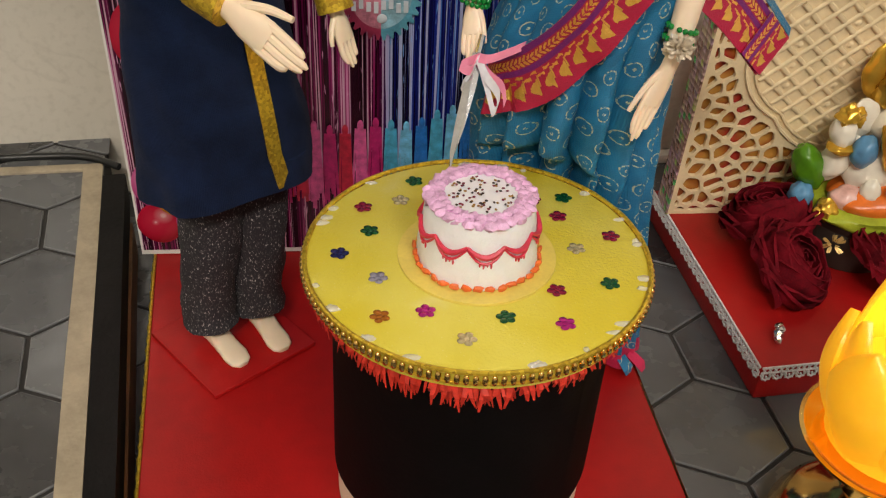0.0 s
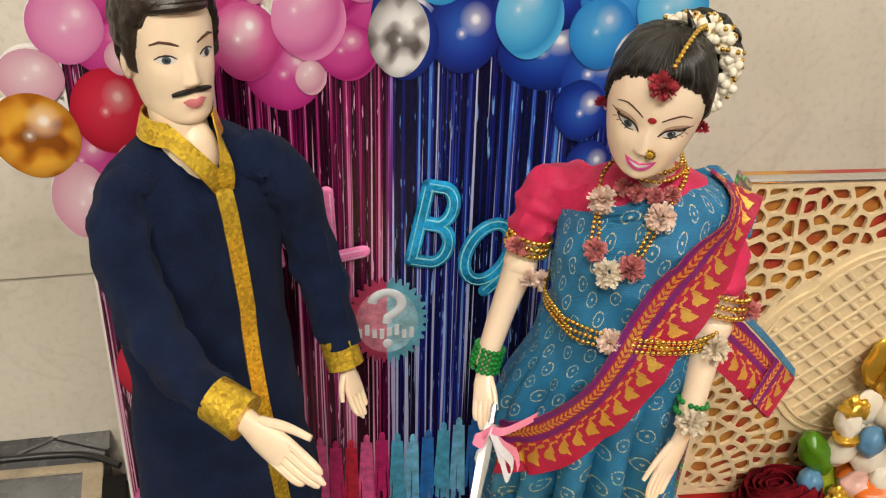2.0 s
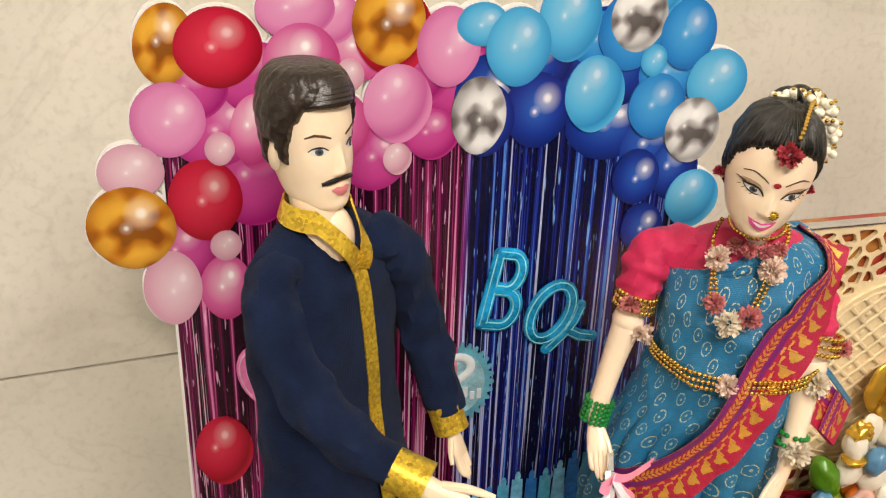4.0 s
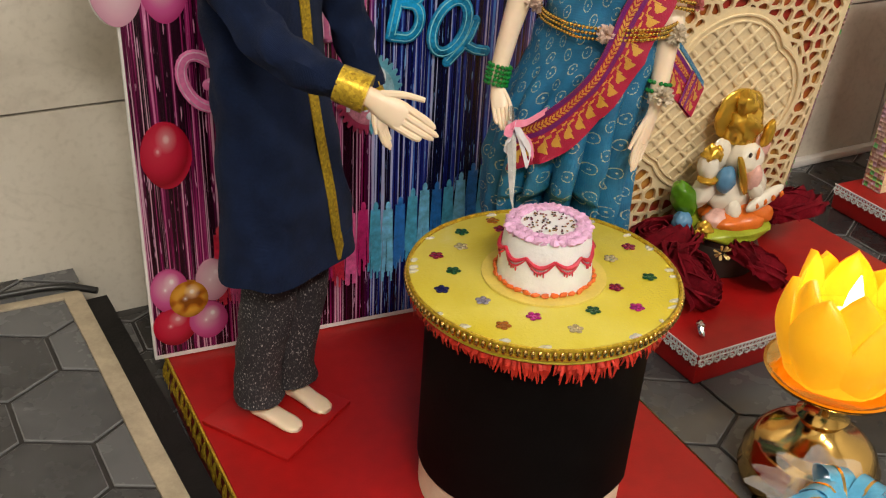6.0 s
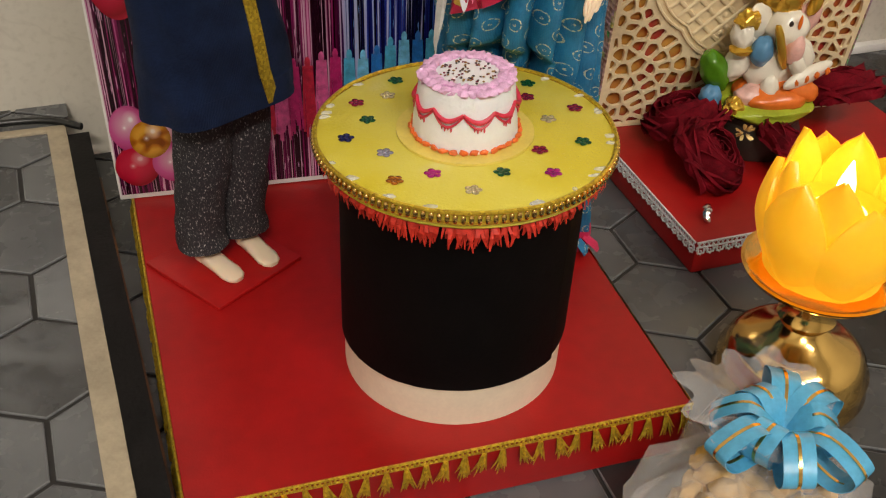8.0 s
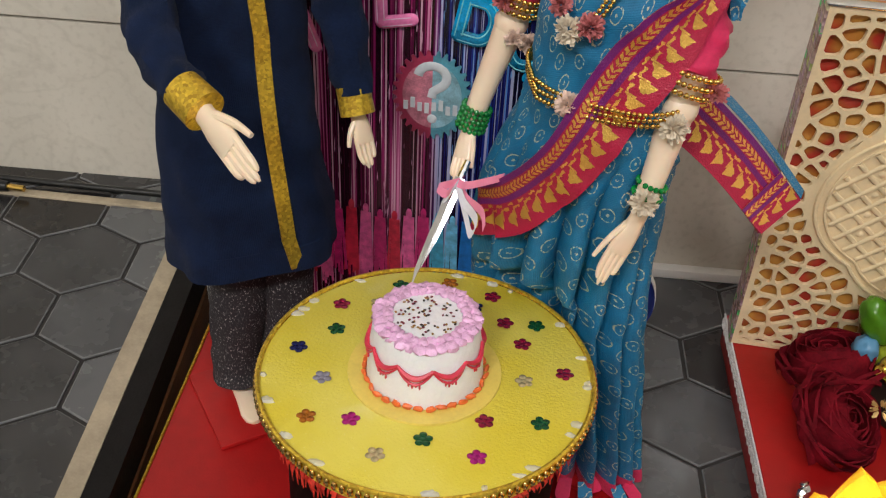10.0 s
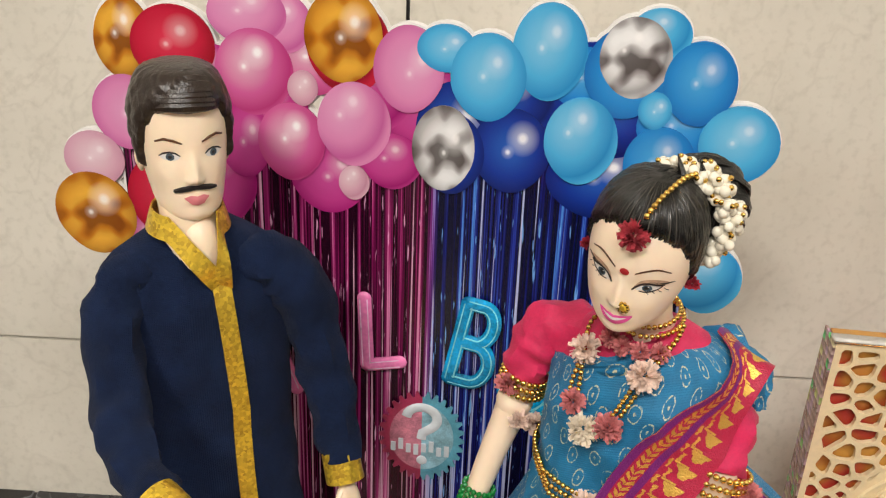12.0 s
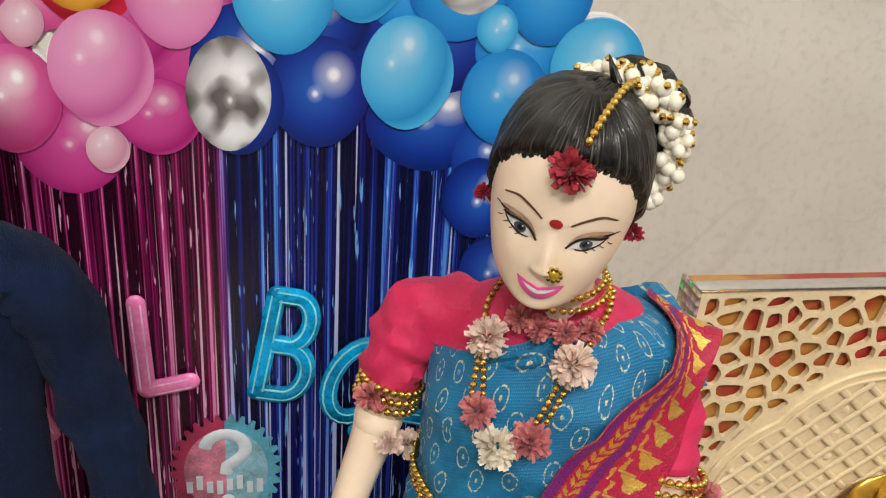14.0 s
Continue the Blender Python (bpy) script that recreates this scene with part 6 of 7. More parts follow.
# bun
BUN = FM @ V(0.0085, 0.0185, 0.0105)
blob(bm, BUN, (0.0125, 0.0110, 0.0130), 4, FM.to_3x3(), n=26, rows=18, wob=0.15)
for i in range(10):
    a = 2 * math.pi * i / 10
    pts = [BUN + FM.to_3x3() @ V(0.0128 * math.cos(a + s * 1.2) * math.sin(0.3 + s), 0.0108 * math.cos(0.3 + s), 0.0132 * math.sin(a + s * 1.2) * math.sin(0.3 + s)) for s in (0, 0.5, 1.0, 1.5, 2.0)]
    tube(bm, smooth_path(pts, 3), 0.0013, 4, n=5)
for p, q in (((0.004, 0.006, 0.0245), (0.001, 0.008, 0.0290)), ((0.009, 0.010, 0.0235), (0.0065, 0.010, 0.0285))):
    tube(bm, [FM @ V(*p), (FM @ V(*p)).lerp(FM @ V(*q), 0.5), FM @ V(*q)], [0.0022, 0.0015, 0.0002], 4, n=6, flat=0.5)
for sg in (-1, 1):
    blob(bm, FM @ V(sg * 0.0139, 0.0020, -0.0030), (0.0014, 0.0026, 0.0040), 0, FM.to_3x3())
for sg in (-1, 1):
    decal(bm, FM, LEV_F, closed_curve([(0.0030, -0.0002), (0.0046, 0.0022), (0.0070, 0.0032), (0.0098, 0.0030), (0.0112, 0.0020), (0.0090, 0.0012), (0.0066, 0.0010), (0.0046, 0.0006)], sg), 11, 0.00012)
    decal(bm, FM, LEV_F, closed_curve([(0.0036, -0.0008), (0.0048, 0.0004), (0.0066, 0.0010), (0.0082, 0.0009), (0.0095, 0.0008), (0.0084, -0.0003), (0.0066, -0.0008), (0.0048, -0.0009)], sg), 5, 0.00022)
    decal(bm, FM, LEV_F, oval(sg * 0.0065, 0.0001, 0.00125, 0.00100), 6, 0.00042)
    decal(bm, FM, LEV_F, oval(sg * 0.0064, 0.0002, 0.00070, 0.00065), 7, 0.00056)
    decal(bm, FM, LEV_F, oval(sg * 0.0064 + 0.0004, 0.0007, 0.00022, 0.00022, 8), 5, 0.00068)
    stroke(bm, FM, LEV_F, [(p.x * sg, p.z) for p in smooth_path([V(0.0029, 0, -0.0010), V(0.0046, 0, 0.0009), V(0.0066, 0, 0.0016), V(0.0086, 0, 0.0013), V(0.0103, 0, 0.0013)], 4)], 0.00036, 9, 0.0002)
    stroke(bm, FM, LEV_F, [(p.x * sg, p.z) for p in smooth_path([V(0.0046, 0, -0.0012), V(0.0066, 0, -0.0013), V(0.0088, 0, -0.0003), V(0.0100, 0, 0.0010)], 4)], 0.00018, 9, 0.0001)
    for q in range(7):
        x0 = 0.0062 + 0.0007 * q
        stroke(bm, FM, LEV_F, [(sg * x0, 0.0014 + 0.00004 * q), (sg * (x0 + 0.0006 + 0.00012 * q), 0.0021), (sg * (x0 + 0.0010 + 0.00015 * q), 0.0025 - 0.00010 * q)], 0.00012, 9, 0.0002)
        if q % 2 == 0:
            stroke(bm, FM, LEV_F, [(sg * x0, -0.0010 + 0.0002 * q), (sg * (x0 + 0.0005), -0.0016 + 0.0002 * q), (sg * (x0 + 0.0010), -0.0019 + 0.0002 * q)], 0.00012, 9, 0.0001)
    stroke(bm, FM, LEV_F, [(p.x * sg, p.z) for p in smooth_path([V(0.0028, 0, 0.0042), V(0.0052, 0, 0.0056), V(0.0082, 0, 0.0064), V(0.0110, 0, 0.0052)], 4)], 0.00026, 12)
decal(bm, FM, LEV_F, oval(0.0, 0.0042, 0.0013, 0.0010), 10, 0.0004)
decal(bm, FM, LEV_F, closed_curve([(-0.0048, -0.0099), (-0.0030, -0.0106), (-0.0011, -0.0108), (0, -0.0111), (0.0011, -0.0108), (0.0030, -0.0106), (0.0048, -0.0099), (0.0034, -0.0126), (0, -0.0143), (-0.0034, -0.0126)]), 8, 0.00035)
decal(bm, FM, LEV_F, closed_curve([(-0.0034, -0.0109), (-0.0018, -0.0114), (0, -0.0117), (0.0018, -0.0114), (0.0034, -0.0109), (0.0020, -0.0119), (0, -0.0125), (-0.0020, -0.0119)]), 5, 0.0006)
tagged(mesh_object("bride_doll", bm, MATS_W), "bride doll in teal and red silk sari with black bun", "doll")


# ---------------------------------------------------------------- her ornaments
def petals(bmx, c, r, n=46, mi=0, out=None, seed=1):
    """A ruffled little flower: bent petals set round a ball."""
    rnd = random.Random(seed)
    for i in range(n):
        u, a = rnd.uniform(-0.6, 1), rnd.uniform(0, 6.283)
        s = math.sqrt(1 - u * u)
        d = V(s * math.cos(a), s * math.sin(a), u)
        if out:
            q = Vector(out).to_track_quat("Z", "Y")
            d = q @ d
        t = d.orthogonal().normalized()
        t = Matrix.Rotation(rnd.uniform(0, 6.28), 3, d) @ t
        b_ = d.cross(t)
        rad = r * rnd.uniform(0.62, 1.0)
        w_ = r * rnd.uniform(0.08, 0.16)
        base = c + d * (rad * 0.35)
        tip = c + d * rad
        loft(bmx, [[base - t * w_ * 0.4, base + t * w_ * 0.4], [base.lerp(tip, 0.6) - t * w_ + b_ * w_ * 0.3, base.lerp(tip, 0.6) + t * w_ + b_ * w_ * 0.3], [tip - t * w_ * 0.8 + b_ * w_ * 0.7, tip + t * w_ * 0.8 + b_ * w_ * 0.6]], mi, False)


def beads(bmx, path, r, gap, mi=0):
    """Round beads strung along a path."""
    acc = 0.0
    last = path[0]
    for p in path[1:]:
        d = (p - last).length
        while acc + d >= gap:
            s = (gap - acc) / d
            last = last.lerp(p, s)
            d = (p - last).length
            blob(bmx, last, r, mi, n=7, rows=5)
            acc = 0.0
        acc += d
        last = p


def flower_part(parent, c, r, material, seed, out=None, label=""):
    bmx = new_bm()
    petals(bmx, Vector(c), r, 200, 0, out, seed)
    part("flower", bmx, material, parent, label, smooth=False)


garland = base_empty("garland_necklace", (0.13, 0.235, 0.25), "gold bead necklace with cream and pink dried flowers", "necklace")
bm = new_bm()
for off in (-0.0011, 0.0011):
    beads(bm, smooth_path([V(0.1300, 0.2530, 0.2690), V(0.1235, 0.2470, 0.2640), V(0.1222, 0.2430, 0.2570), V(0.1205 + off, 0.2375, 0.2490), V(0.1198 + off, 0.2340, 0.2420)], 8), 0.00085, 0.0017)
    beads(bm, smooth_path([V(0.1500, 0.2430, 0.2690), V(0.1470, 0.2370, 0.2650), V(0.1410 + off, 0.2330, 0.2590), V(0.1360 + off, 0.2300, 0.2500), V(0.1320 + off, 0.2285, 0.2430)], 8), 0.00085, 0.0017)
part("bead_strand", bm, GOLD_BEAD, garland, "twin strand of gold beads")
flower_part(garland, (0.1222, 0.2405, 0.2585), 0.0052, PETAL_WP, 3, WF, "cream flower")
flower_part(garland, (0.1388, 0.2310, 0.2565), 0.0056, PETAL_WP, 4, WF, "cream flower")
flower_part(garland, (0.1200, 0.2345, 0.2440), 0.0044, PETAL_P, 5, WF, "dusty pink flower")
flower_part(garland, (0.1238, 0.2295, 0.2380), 0.0055, PETAL_W, 6, WF, "cream flower")
flower_part(garland, (0.1305, 0.2275, 0.2405), 0.0050, PETAL_P, 7, WF, "dusty pink flower")
garland.matrix_world = pose(0, 0, 0.0018)
choker = base_empty("choker_necklace", (0.138, 0.24, 0.267), "gold bead choker with small pink flowers on the bride doll", "necklace")
bm = new_bm()
for k in range(2):
    loop = [V(0.1400, 0.2465, 0.2725 - k * 0.0024) + WX * ((0.0086 + k * 0.0012) * math.sin(2 * math.pi * i / 40)) + WF * ((0.0088 + k * 0.0012) * math.cos(2 * math.pi * i / 40)) - V(0, 0, 0.0022 * math.cos(2 * math.pi * i / 40)) for i in range(41)]
    beads(bm, loop, 0.0008, 0.0016)
part("bead_strand", bm, GOLD_BEAD, choker)
for i, a in enumerate((-42, -14, 14, 42)):
    flower_part(choker, V(0.1400, 0.2465, 0.2640) + WX * (0.0115 * math.sin(radians(a))) + WF * (0.0120 * math.cos(radians(a))), 0.0034, PETAL_P, 20 + i, WF)

belt = base_empty("waist_chain", (0.13, 0.24, 0.215), "three-row gold bead waist chain with cream and pink flowers", "waist chain")
for k in range(3):
    bm = new_bm()
    path = [sari_pt(a, 0.2165 - 0.0022 * k - 0.0030 * math.cos(radians(a - 10)) + 0.003, 0.0030 + 0.0036 * max(0.0, math.cos(radians((a - 30) * 1.4))) * (abs(a - 30) < 64)) for a in range(-100, 96, 4)]
    beads(bm, path, 0.00090, 0.0018)
    part("bead_string", bm, GOLD_BEAD, belt)
flower_part(belt, sari_pt(-2, 0.2145, 0.0062), 0.0050, PETAL_WP, 31, WF, "pink and cream flower")
flower_part(belt, sari_pt(58, 0.2125, 0.0080), 0.0056, PETAL_W, 32, WF, "cream flower")
flower_part(belt, sari_pt(-80, 0.2200, 0.0045), 0.0042, PETAL_WP, 33, -WX, "pink and cream flower")


def armlet(name, label, c0, c1, r, flower_at, material, seed, rows=3, bead=GOLD_BEAD, category="armlet"):
    e = base_empty(name, c0, label, category)
    c0, c1 = Vector(c0), Vector(c1)
    d = (c1 - c0).normalized()
    u = d.orthogonal().normalized()
    v = d.cross(u)
    for k in range(rows):
        c = c0.lerp(c1, k / max(1, rows - 1))
        bmx = new_bm()
        beads(bmx, ring(c, u, v, r, r, 36) + [c + u * r], 0.00105, 0.0020)
        part("bead_string", bmx, bead, e)
    if flower_at:
        flower_part(e, flower_at, 0.0046 if rows > 2 else 0.0060, material, seed)
    return e


armlet("upper_arm_band", "gold bead arm band with dusty pink flower on the doll's sleeve", (0.1052, 0.2640, 0.2365), (0.1038, 0.2638, 0.2315), 0.0076, (0.0995, 0.2585, 0.2350), PETAL_P, 41)
armlet("upper_arm_band", "gold bead arm band with pale pink flower on the doll's sleeve", (0.1648, 0.2342, 0.2285), (0.1635, 0.2330, 0.2225), 0.0090, (0.1725, 0.2290, 0.2240), PETAL_P, 42)
armlet("green_bangles", "stack of dark green glass bead bangles on the doll's wrist", (0.0925, 0.2607, 0.1925), (0.0905, 0.2600, 0.1845), 0.0052, None, None, 0, 5, GREEN_BEAD, "bangles")
armlet("green_bangles", "dark green bead bangles with a cream flower on the doll's wrist", (0.1578, 0.2265, 0.1895), (0.1568, 0.2258, 0.1855), 0.0050, (0.1560, 0.2205, 0.1850), PETAL_W, 43, 2, GREEN_BEAD, "bangles")
flower_part(base_empty("elbow_flower", (0.1, 0.26, 0.22), "cream and pink dried flower tied at the doll's elbow", "flower"), (0.1045, 0.2575, 0.2225), 0.0042, PETAL_WP, 44)

tikka = base_empty("hair_ornament", FM @ V(0, -0.012, 0.018), "gold bead parting chain ending in a red flower", "hair ornament")
bm = new_bm()
beads(bm, smooth_path([FM @ V(0.0012, -0.0138, 0.0200), FM @ V(0.0022, -0.0110, 0.0230), FM @ V(0.0035, -0.0060, 0.0250), FM @ V(0.0055, 0.0010, 0.0265), FM @ V(0.0075, 0.0060, 0.0262)], 8), 0.0009, 0.0017)
part("bead_strand", bm, GOLD_BEAD, tikka)
flower_part(tikka, FM @ V(0.0, -0.0150, 0.0160), 0.0048, mat("red_dried_petal", (0.38, 0.03, 0.045), 0.8, vary=0.35, scale=300), 51, FM.to_3x3() @ V(0, -1, 0.3), "red dried flower")
nose = base_empty("nose_stud", FM @ V(0.0014, -0.017, -0.007), "round gold nose stud set with tiny stones", "nose stud")
bm = new_bm()
for k in range(9):
    a = 2 * math.pi * k / 9
    blob(bm, FM @ V(0.0022 + 0.0014 * math.cos(a), -0.0168, -0.0066 + 0.0014 * math.sin(a)), 0.00055, n=6, rows=4)
part("gold_ring", bm, GOLD_BEAD, nose)
bm = new_bm()
blob(bm, FM @ V(0.0022, -0.0166, -0.0066), (0.0012, 0.0009, 0.0012), 0, FM.to_3x3())
part("stone", bm, GOLD_TAPE, nose)
for sg in (-1, 1):
    ear = base_empty("ear_stud", FM @ V(sg * 0.0155, 0, -0.004), "small dark red flower ear stud", "ear stud")
    flower_part(ear, FM @ V(sg * 0.0156, -0.0005, -0.0034), 0.0024, mat("dark_red_petal", (0.33, 0.012, 0.03), 0.8, vary=0.3, scale=300), 60 + sg)

gajra = base_empty("pearl_hair_garland", BUN, "garland of white pearls and gold beads round the doll's bun", "hair garland")
bm, bm2 = new_bm(), new_bm()
rnd = random.Random(5)
for i in range(210):
    a = radians(-62 + 240 * (i + rnd.random()) / 210)
    r = 0.0130 + rnd.uniform(-0.0030, 0.0018)
    c = BUN + FM.to_3x3() @ V(r * math.cos(a) * 1.0 - 0.0018, -0.0085 + rnd.uniform(-0.0035, 0.0045), r * math.sin(a) * 1.08)
    blob(bm, c, rnd.uniform(0.0013, 0.0018), n=10, rows=7)
    o = (c - BUN).normalized()
    if i % 3 == 0:
        blob(bm2, c + o * 0.0017 + V(rnd.uniform(-1, 1), rnd.uniform(-1, 1), 0) * 0.0006, 0.0008, n=7, rows=5)
part("pearl_cluster", bm, PEARL, gajra, "clustered white pearls")
part("bead_cluster", bm2, GOLD_BEAD, gajra, "tiny gold beads")

# ---------------------------------------------------------------- cake knife with ribbon
knife = base_empty("cake_knife", (0.086, 0.23, 0.16), "silver toy cake knife tied with pink and white ribbon", "knife")
bm = new_bm()
k0, k1 = V(0.0905, 0.2410, 0.1730), V(0.0790, 0.2110, 0.1430)
d = (k1 - k0).normalized()
s = (V(1, 0, 0) - d * d.x).normalized()
nn = d.cross(s)
rings = []
for t, wa, wb in ((0, 0.0020, 0.0019), (0.3, 0.0024, 0.0020), (0.6, 0.0022, 0.0014), (0.85, 0.0016, 0.0002), (1.0, 0.0002, -0.0010)):
    c = k0.lerp(k1, t)
    rings.append([c - s * wa, c + nn * 0.0004, c + s * wb, c - nn * 0.0004])
loft(bm, rings, 0, True, True, True)
part("blade", bm, STEEL, knife, smooth=False)
bm = new_bm()
tube(bm, [k0 + (k0 - k1).normalized() * 0.007, k0], [0.0012, 0.0015], 0, n=8)
part("handle", bm, STEEL, knife)


def bow_loop(pts, width, material):
    bmx = new_bm()
    path = smooth_path(pts, 6)
    ax = V(0.25, 0.1, 0.96) * (width / 2)
    ribbon(bmx, [p + ax for p in path], [p - ax for p in path], 0.0003, 0, 2)
    part("ribbon_loop", bmx, material, knife)


KB = V(0.0900, 0.2370, 0.1735)
bow_loop([KB, KB + V(0.004, -0.003, 0.001), KB + V(0.012, -0.001, 0.003), KB + V(0.0165, 0.001, 0.004)], 0.0034, RIB_PINK)
bow_loop([KB, KB + V(-0.004, -0.003, 0.0), KB + V(-0.0065, -0.003, -0.0015), KB + V(-0.003, -0.004, -0.003), KB], 0.0036, RIB_PINK)
bow_loop([KB, KB + V(0.003, -0.003, -0.006), KB + V(0.008, -0.002, -0.014), KB + V(0.0065, -0.003, -0.020), KB + V(0.004, -0.002, -0.012), KB], 0.0038, RIB_WHITE)
bow_loop([KB, KB + V(0.004, -0.001, -0.006), KB + V(0.0095, 0.001, -0.012), KB + V(0.0110, 0.0, -0.0185)], 0.0034, RIB_PINK)
bow_loop([KB, KB + V(-0.003, -0.003, -0.005), KB + V(-0.0052, -0.002, -0.010), KB + V(-0.002, -0.003, -0.013)], 0.0034, RIB_WHITE)

# ---------------------------------------------------------------- neighbouring display with the statue
def lace_base(x0, x1, y0, y1, h, yaw, label):
    """A red cloth box edged with white crochet lace."""
    e = base_empty("lace_trimmed_box", (x0, y0, 0), label, "display box")
    m = Matrix.Translation((x0, y0, 0)) @ Matrix.Rotation(radians(yaw), 4, "Z") @ Matrix.Translation((-x0, -y0, 0))
    bmx = new_bm()
    box(bmx, (x0, y0, FLOOR_Z + 0.0005), (x1, y1, h), bevel=0.0012)
    bmx.transform(m)
    part("red_box", bmx, RED_SATIN, e)
    for (p, q) in ((V(x0, y1, 0), V(x0, y0, 0)), (V(x0, y0, 0), V(x1, y0, 0))):
        d = (q - p)
        ln = d.length
        d.normalize()
        o = V(d.y, -d.x, 0)
        bmx = new_bm()
        for z in (h + 0.0002, h - 0.0034):
            tube(bmx, [p + o * 0.0009 + V(0, 0, z), q + o * 0.0009 + V(0, 0, z)], 0.0006, n=6)
        k = int(ln / 0.0030)
        for i in range(k):
            c = p + d * (ln * (i + 0.5) / k) + o * 0.0009
            tube(bmx, [c + d * -0.0014 + V(0, 0, h), c + V(0, 0, h - 0.0018), c + d * 0.0014 + V(0, 0, h - 0.0034)], 0.00042, n=4)
            tube(bmx, [c + d * 0.0014 + V(0, 0, h), c + V(0, 0, h - 0.0018), c + d * -0.0014 + V(0, 0, h - 0.0034)], 0.00042, n=4)
        k2 = int(ln / 0.0062)
        for i in range(k2):
            c = p + d * (ln * (i + 0.5) / k2) + o * 0.0010 + V(0, 0, h - 0.0034)
            pts = [c + d * (0.0029 * math.cos(a)) + V(0, 0, -0.0044 * math.sin(a)) for a in [math.pi * j / 8 for j in range(9)]]
            tube(bmx, pts, 0.0006, n=4)
            for j in range(3):
                cc = c + d * (0.0018 * (j - 1)) - V(0, 0, 0.0026 - 0.0008 * abs(j - 1))
                blob(bmx, cc, (0.0007, 0.0007, 0.0009), n=6, rows=4)
            for j in range(5):
                a = math.pi * (j + 0.5) / 5
                blob(bmx, c + d * (0.0032 * math.cos(a)) - V(0, 0, 0.0048 * math.sin(a)), 0.0007, n=5, rows=4)
        bmx.transform(m)
        part("lace_trim", bmx, LACE, e, "white crochet lace edging")
    return e


BOXH = -0.0105
lace_base(0.2465, 0.452, 0.2655, 0.4250, BOXH, 5.2, "red cloth-covered box edged with white crochet lace")


def jali(x0, x1, z0, z1, y, depth, m, label, seed):
    """A laser-cut cream panel with red backing and sequinned edges."""
    e = base_empty("cutwork_panel", (x0, y, z0), label, "cutwork panel")
    rnd = random.Random(seed)
    bmx = new_bm()
    box(bmx, (x0 + 0.001, y + 0.0035, z0), (x1 - 0.001, y + depth, z1 - 0.001))
    for v in bmx.verts:
        if v.co.y > y + 0.01 and v.co.z > z1 - 0.002:
            v.co.y = y + 0.0160
    bmx.transform(m)
    part("red_backing", bmx, RED_BACK, e, "red backing inside the cut-outs", smooth=False)
    W, H = x1 - x0, z1 - z0
    cx, cz = x0 + W * 0.5, z0 + H * 0.52
    R = W * 0.37

    def lobe(x, z):
        """Below 1 inside the four-lobed middle."""
        a = math.atan2(z - cz, x - cx)
        rr = R * (0.90 + 0.13 * abs(math.cos(2 * a)))
        return math.hypot(x - cx, (z - cz)) / rr

    seeds = []
    for tries in range(9000):
        q = (rnd.uniform(x0 - 0.004, x1 + 0.004), rnd.uniform(z0 - 0.004, z1 + 0.004))
        gap = 0.0062 + 0.0050 * rnd.random()
        if lobe(*q) > 0.90 and all(math.hypot(q[0] - o[0], q[1] - o[1]) > gap for o in seeds):
            seeds.append(q)
    holes = []
    for q in seeds:
        cell = [(x0 + 0.0028, z0 + 0.0028), (x1 - 0.0028, z0 + 0.0028), (x1 - 0.0028, z1 - 0.0028), (x0 + 0.0028, z1 - 0.0028)]
        rib = 0.00085 + 0.0004 * rnd.random()
        walls = [((o[0] - q[0], o[1] - q[1]), 0.5 * math.hypot(o[0] - q[0], o[1] - q[1]) - rib) for o in seeds if 0 < math.hypot(o[0] - q[0], o[1] - q[1]) < 0.03]
        a_ = math.atan2(q[1] - cz, q[0] - cx)
        inner_r = R * (0.90 + 0.13 * abs(math.cos(2 * a_))) * 1.07
        walls.append(((-math.cos(a_), -math.sin(a_)), math.hypot(q[0] - cx, q[1] - cz) - inner_r))
        for nrm, dist in walls:
            ln = math.hypot(*nrm)
            nx, nz = nrm[0] / ln, nrm[1] / ln
            lim = q[0] * nx + q[1] * nz + dist
            cut = []
            for u, w in zip(cell, cell[1:] + cell[:1]):
                du, dw = u[0] * nx + u[1] * nz - lim, w[0] * nx + w[1] * nz - lim
                if du <= 0:
                    cut.append(u)
                if du * dw < 0:
                    t_ = du / (du - dw)
                    cut.append((u[0] + (w[0] - u[0]) * t_, u[1] + (w[1] - u[1]) * t_))
            cell = cut
            if len(cell) < 3:
                break
        if len(cell) < 3:
            continue
        area = 0.5 * abs(sum(u[0] * w[1] - w[0] * u[1] for u, w in zip(cell, cell[1:] + cell[:1])))
        if area < 0.0000075 or any(lobe(*c) < 1.03 for c in cell):
            continue
        rim = []
        for u, w in zip(cell, cell[1:] + cell[:1]):
            rim += [(u[0] * 0.8 + w[0] * 0.2, u[1] * 0.8 + w[1] * 0.2), (u[0] * 0.2 + w[0] * 0.8, u[1] * 0.2 + w[1] * 0.8)]
        holes.append((q[0], q[1], 0.0, rim))
    bmx = new_bm()
    edges = []

    def loop(pts):
        vs = [bmx.verts.new(p) for p in pts]
        for i in range(len(vs)):
            edges.append(bmx.edges.new((vs[i], vs[(i + 1) % len(vs)])))

    loop([V(x0, y, z0), V(x1, y, z0), V(x1, y, z1), V(x0, y, z1)])
    for hole in holes:
        loop([V(px, y, pz) for px, pz in hole[3]])
    bmesh.ops.triangle_fill(bmx, edges=edges, use_beauty=True, use_dissolve=False, normal=(0, -1, 0))
    r = bmesh.ops.extrude_face_region(bmx, geom=bmx.faces[:])
    for v in r["geom"]:
        if isinstance(v, bmesh.types.BMVert):
            v.co.y += 0.0026
    bmx.transform(m)
    part("cut_face", bmx, CREAM, e, smooth=False)
    bmx = new_bm()
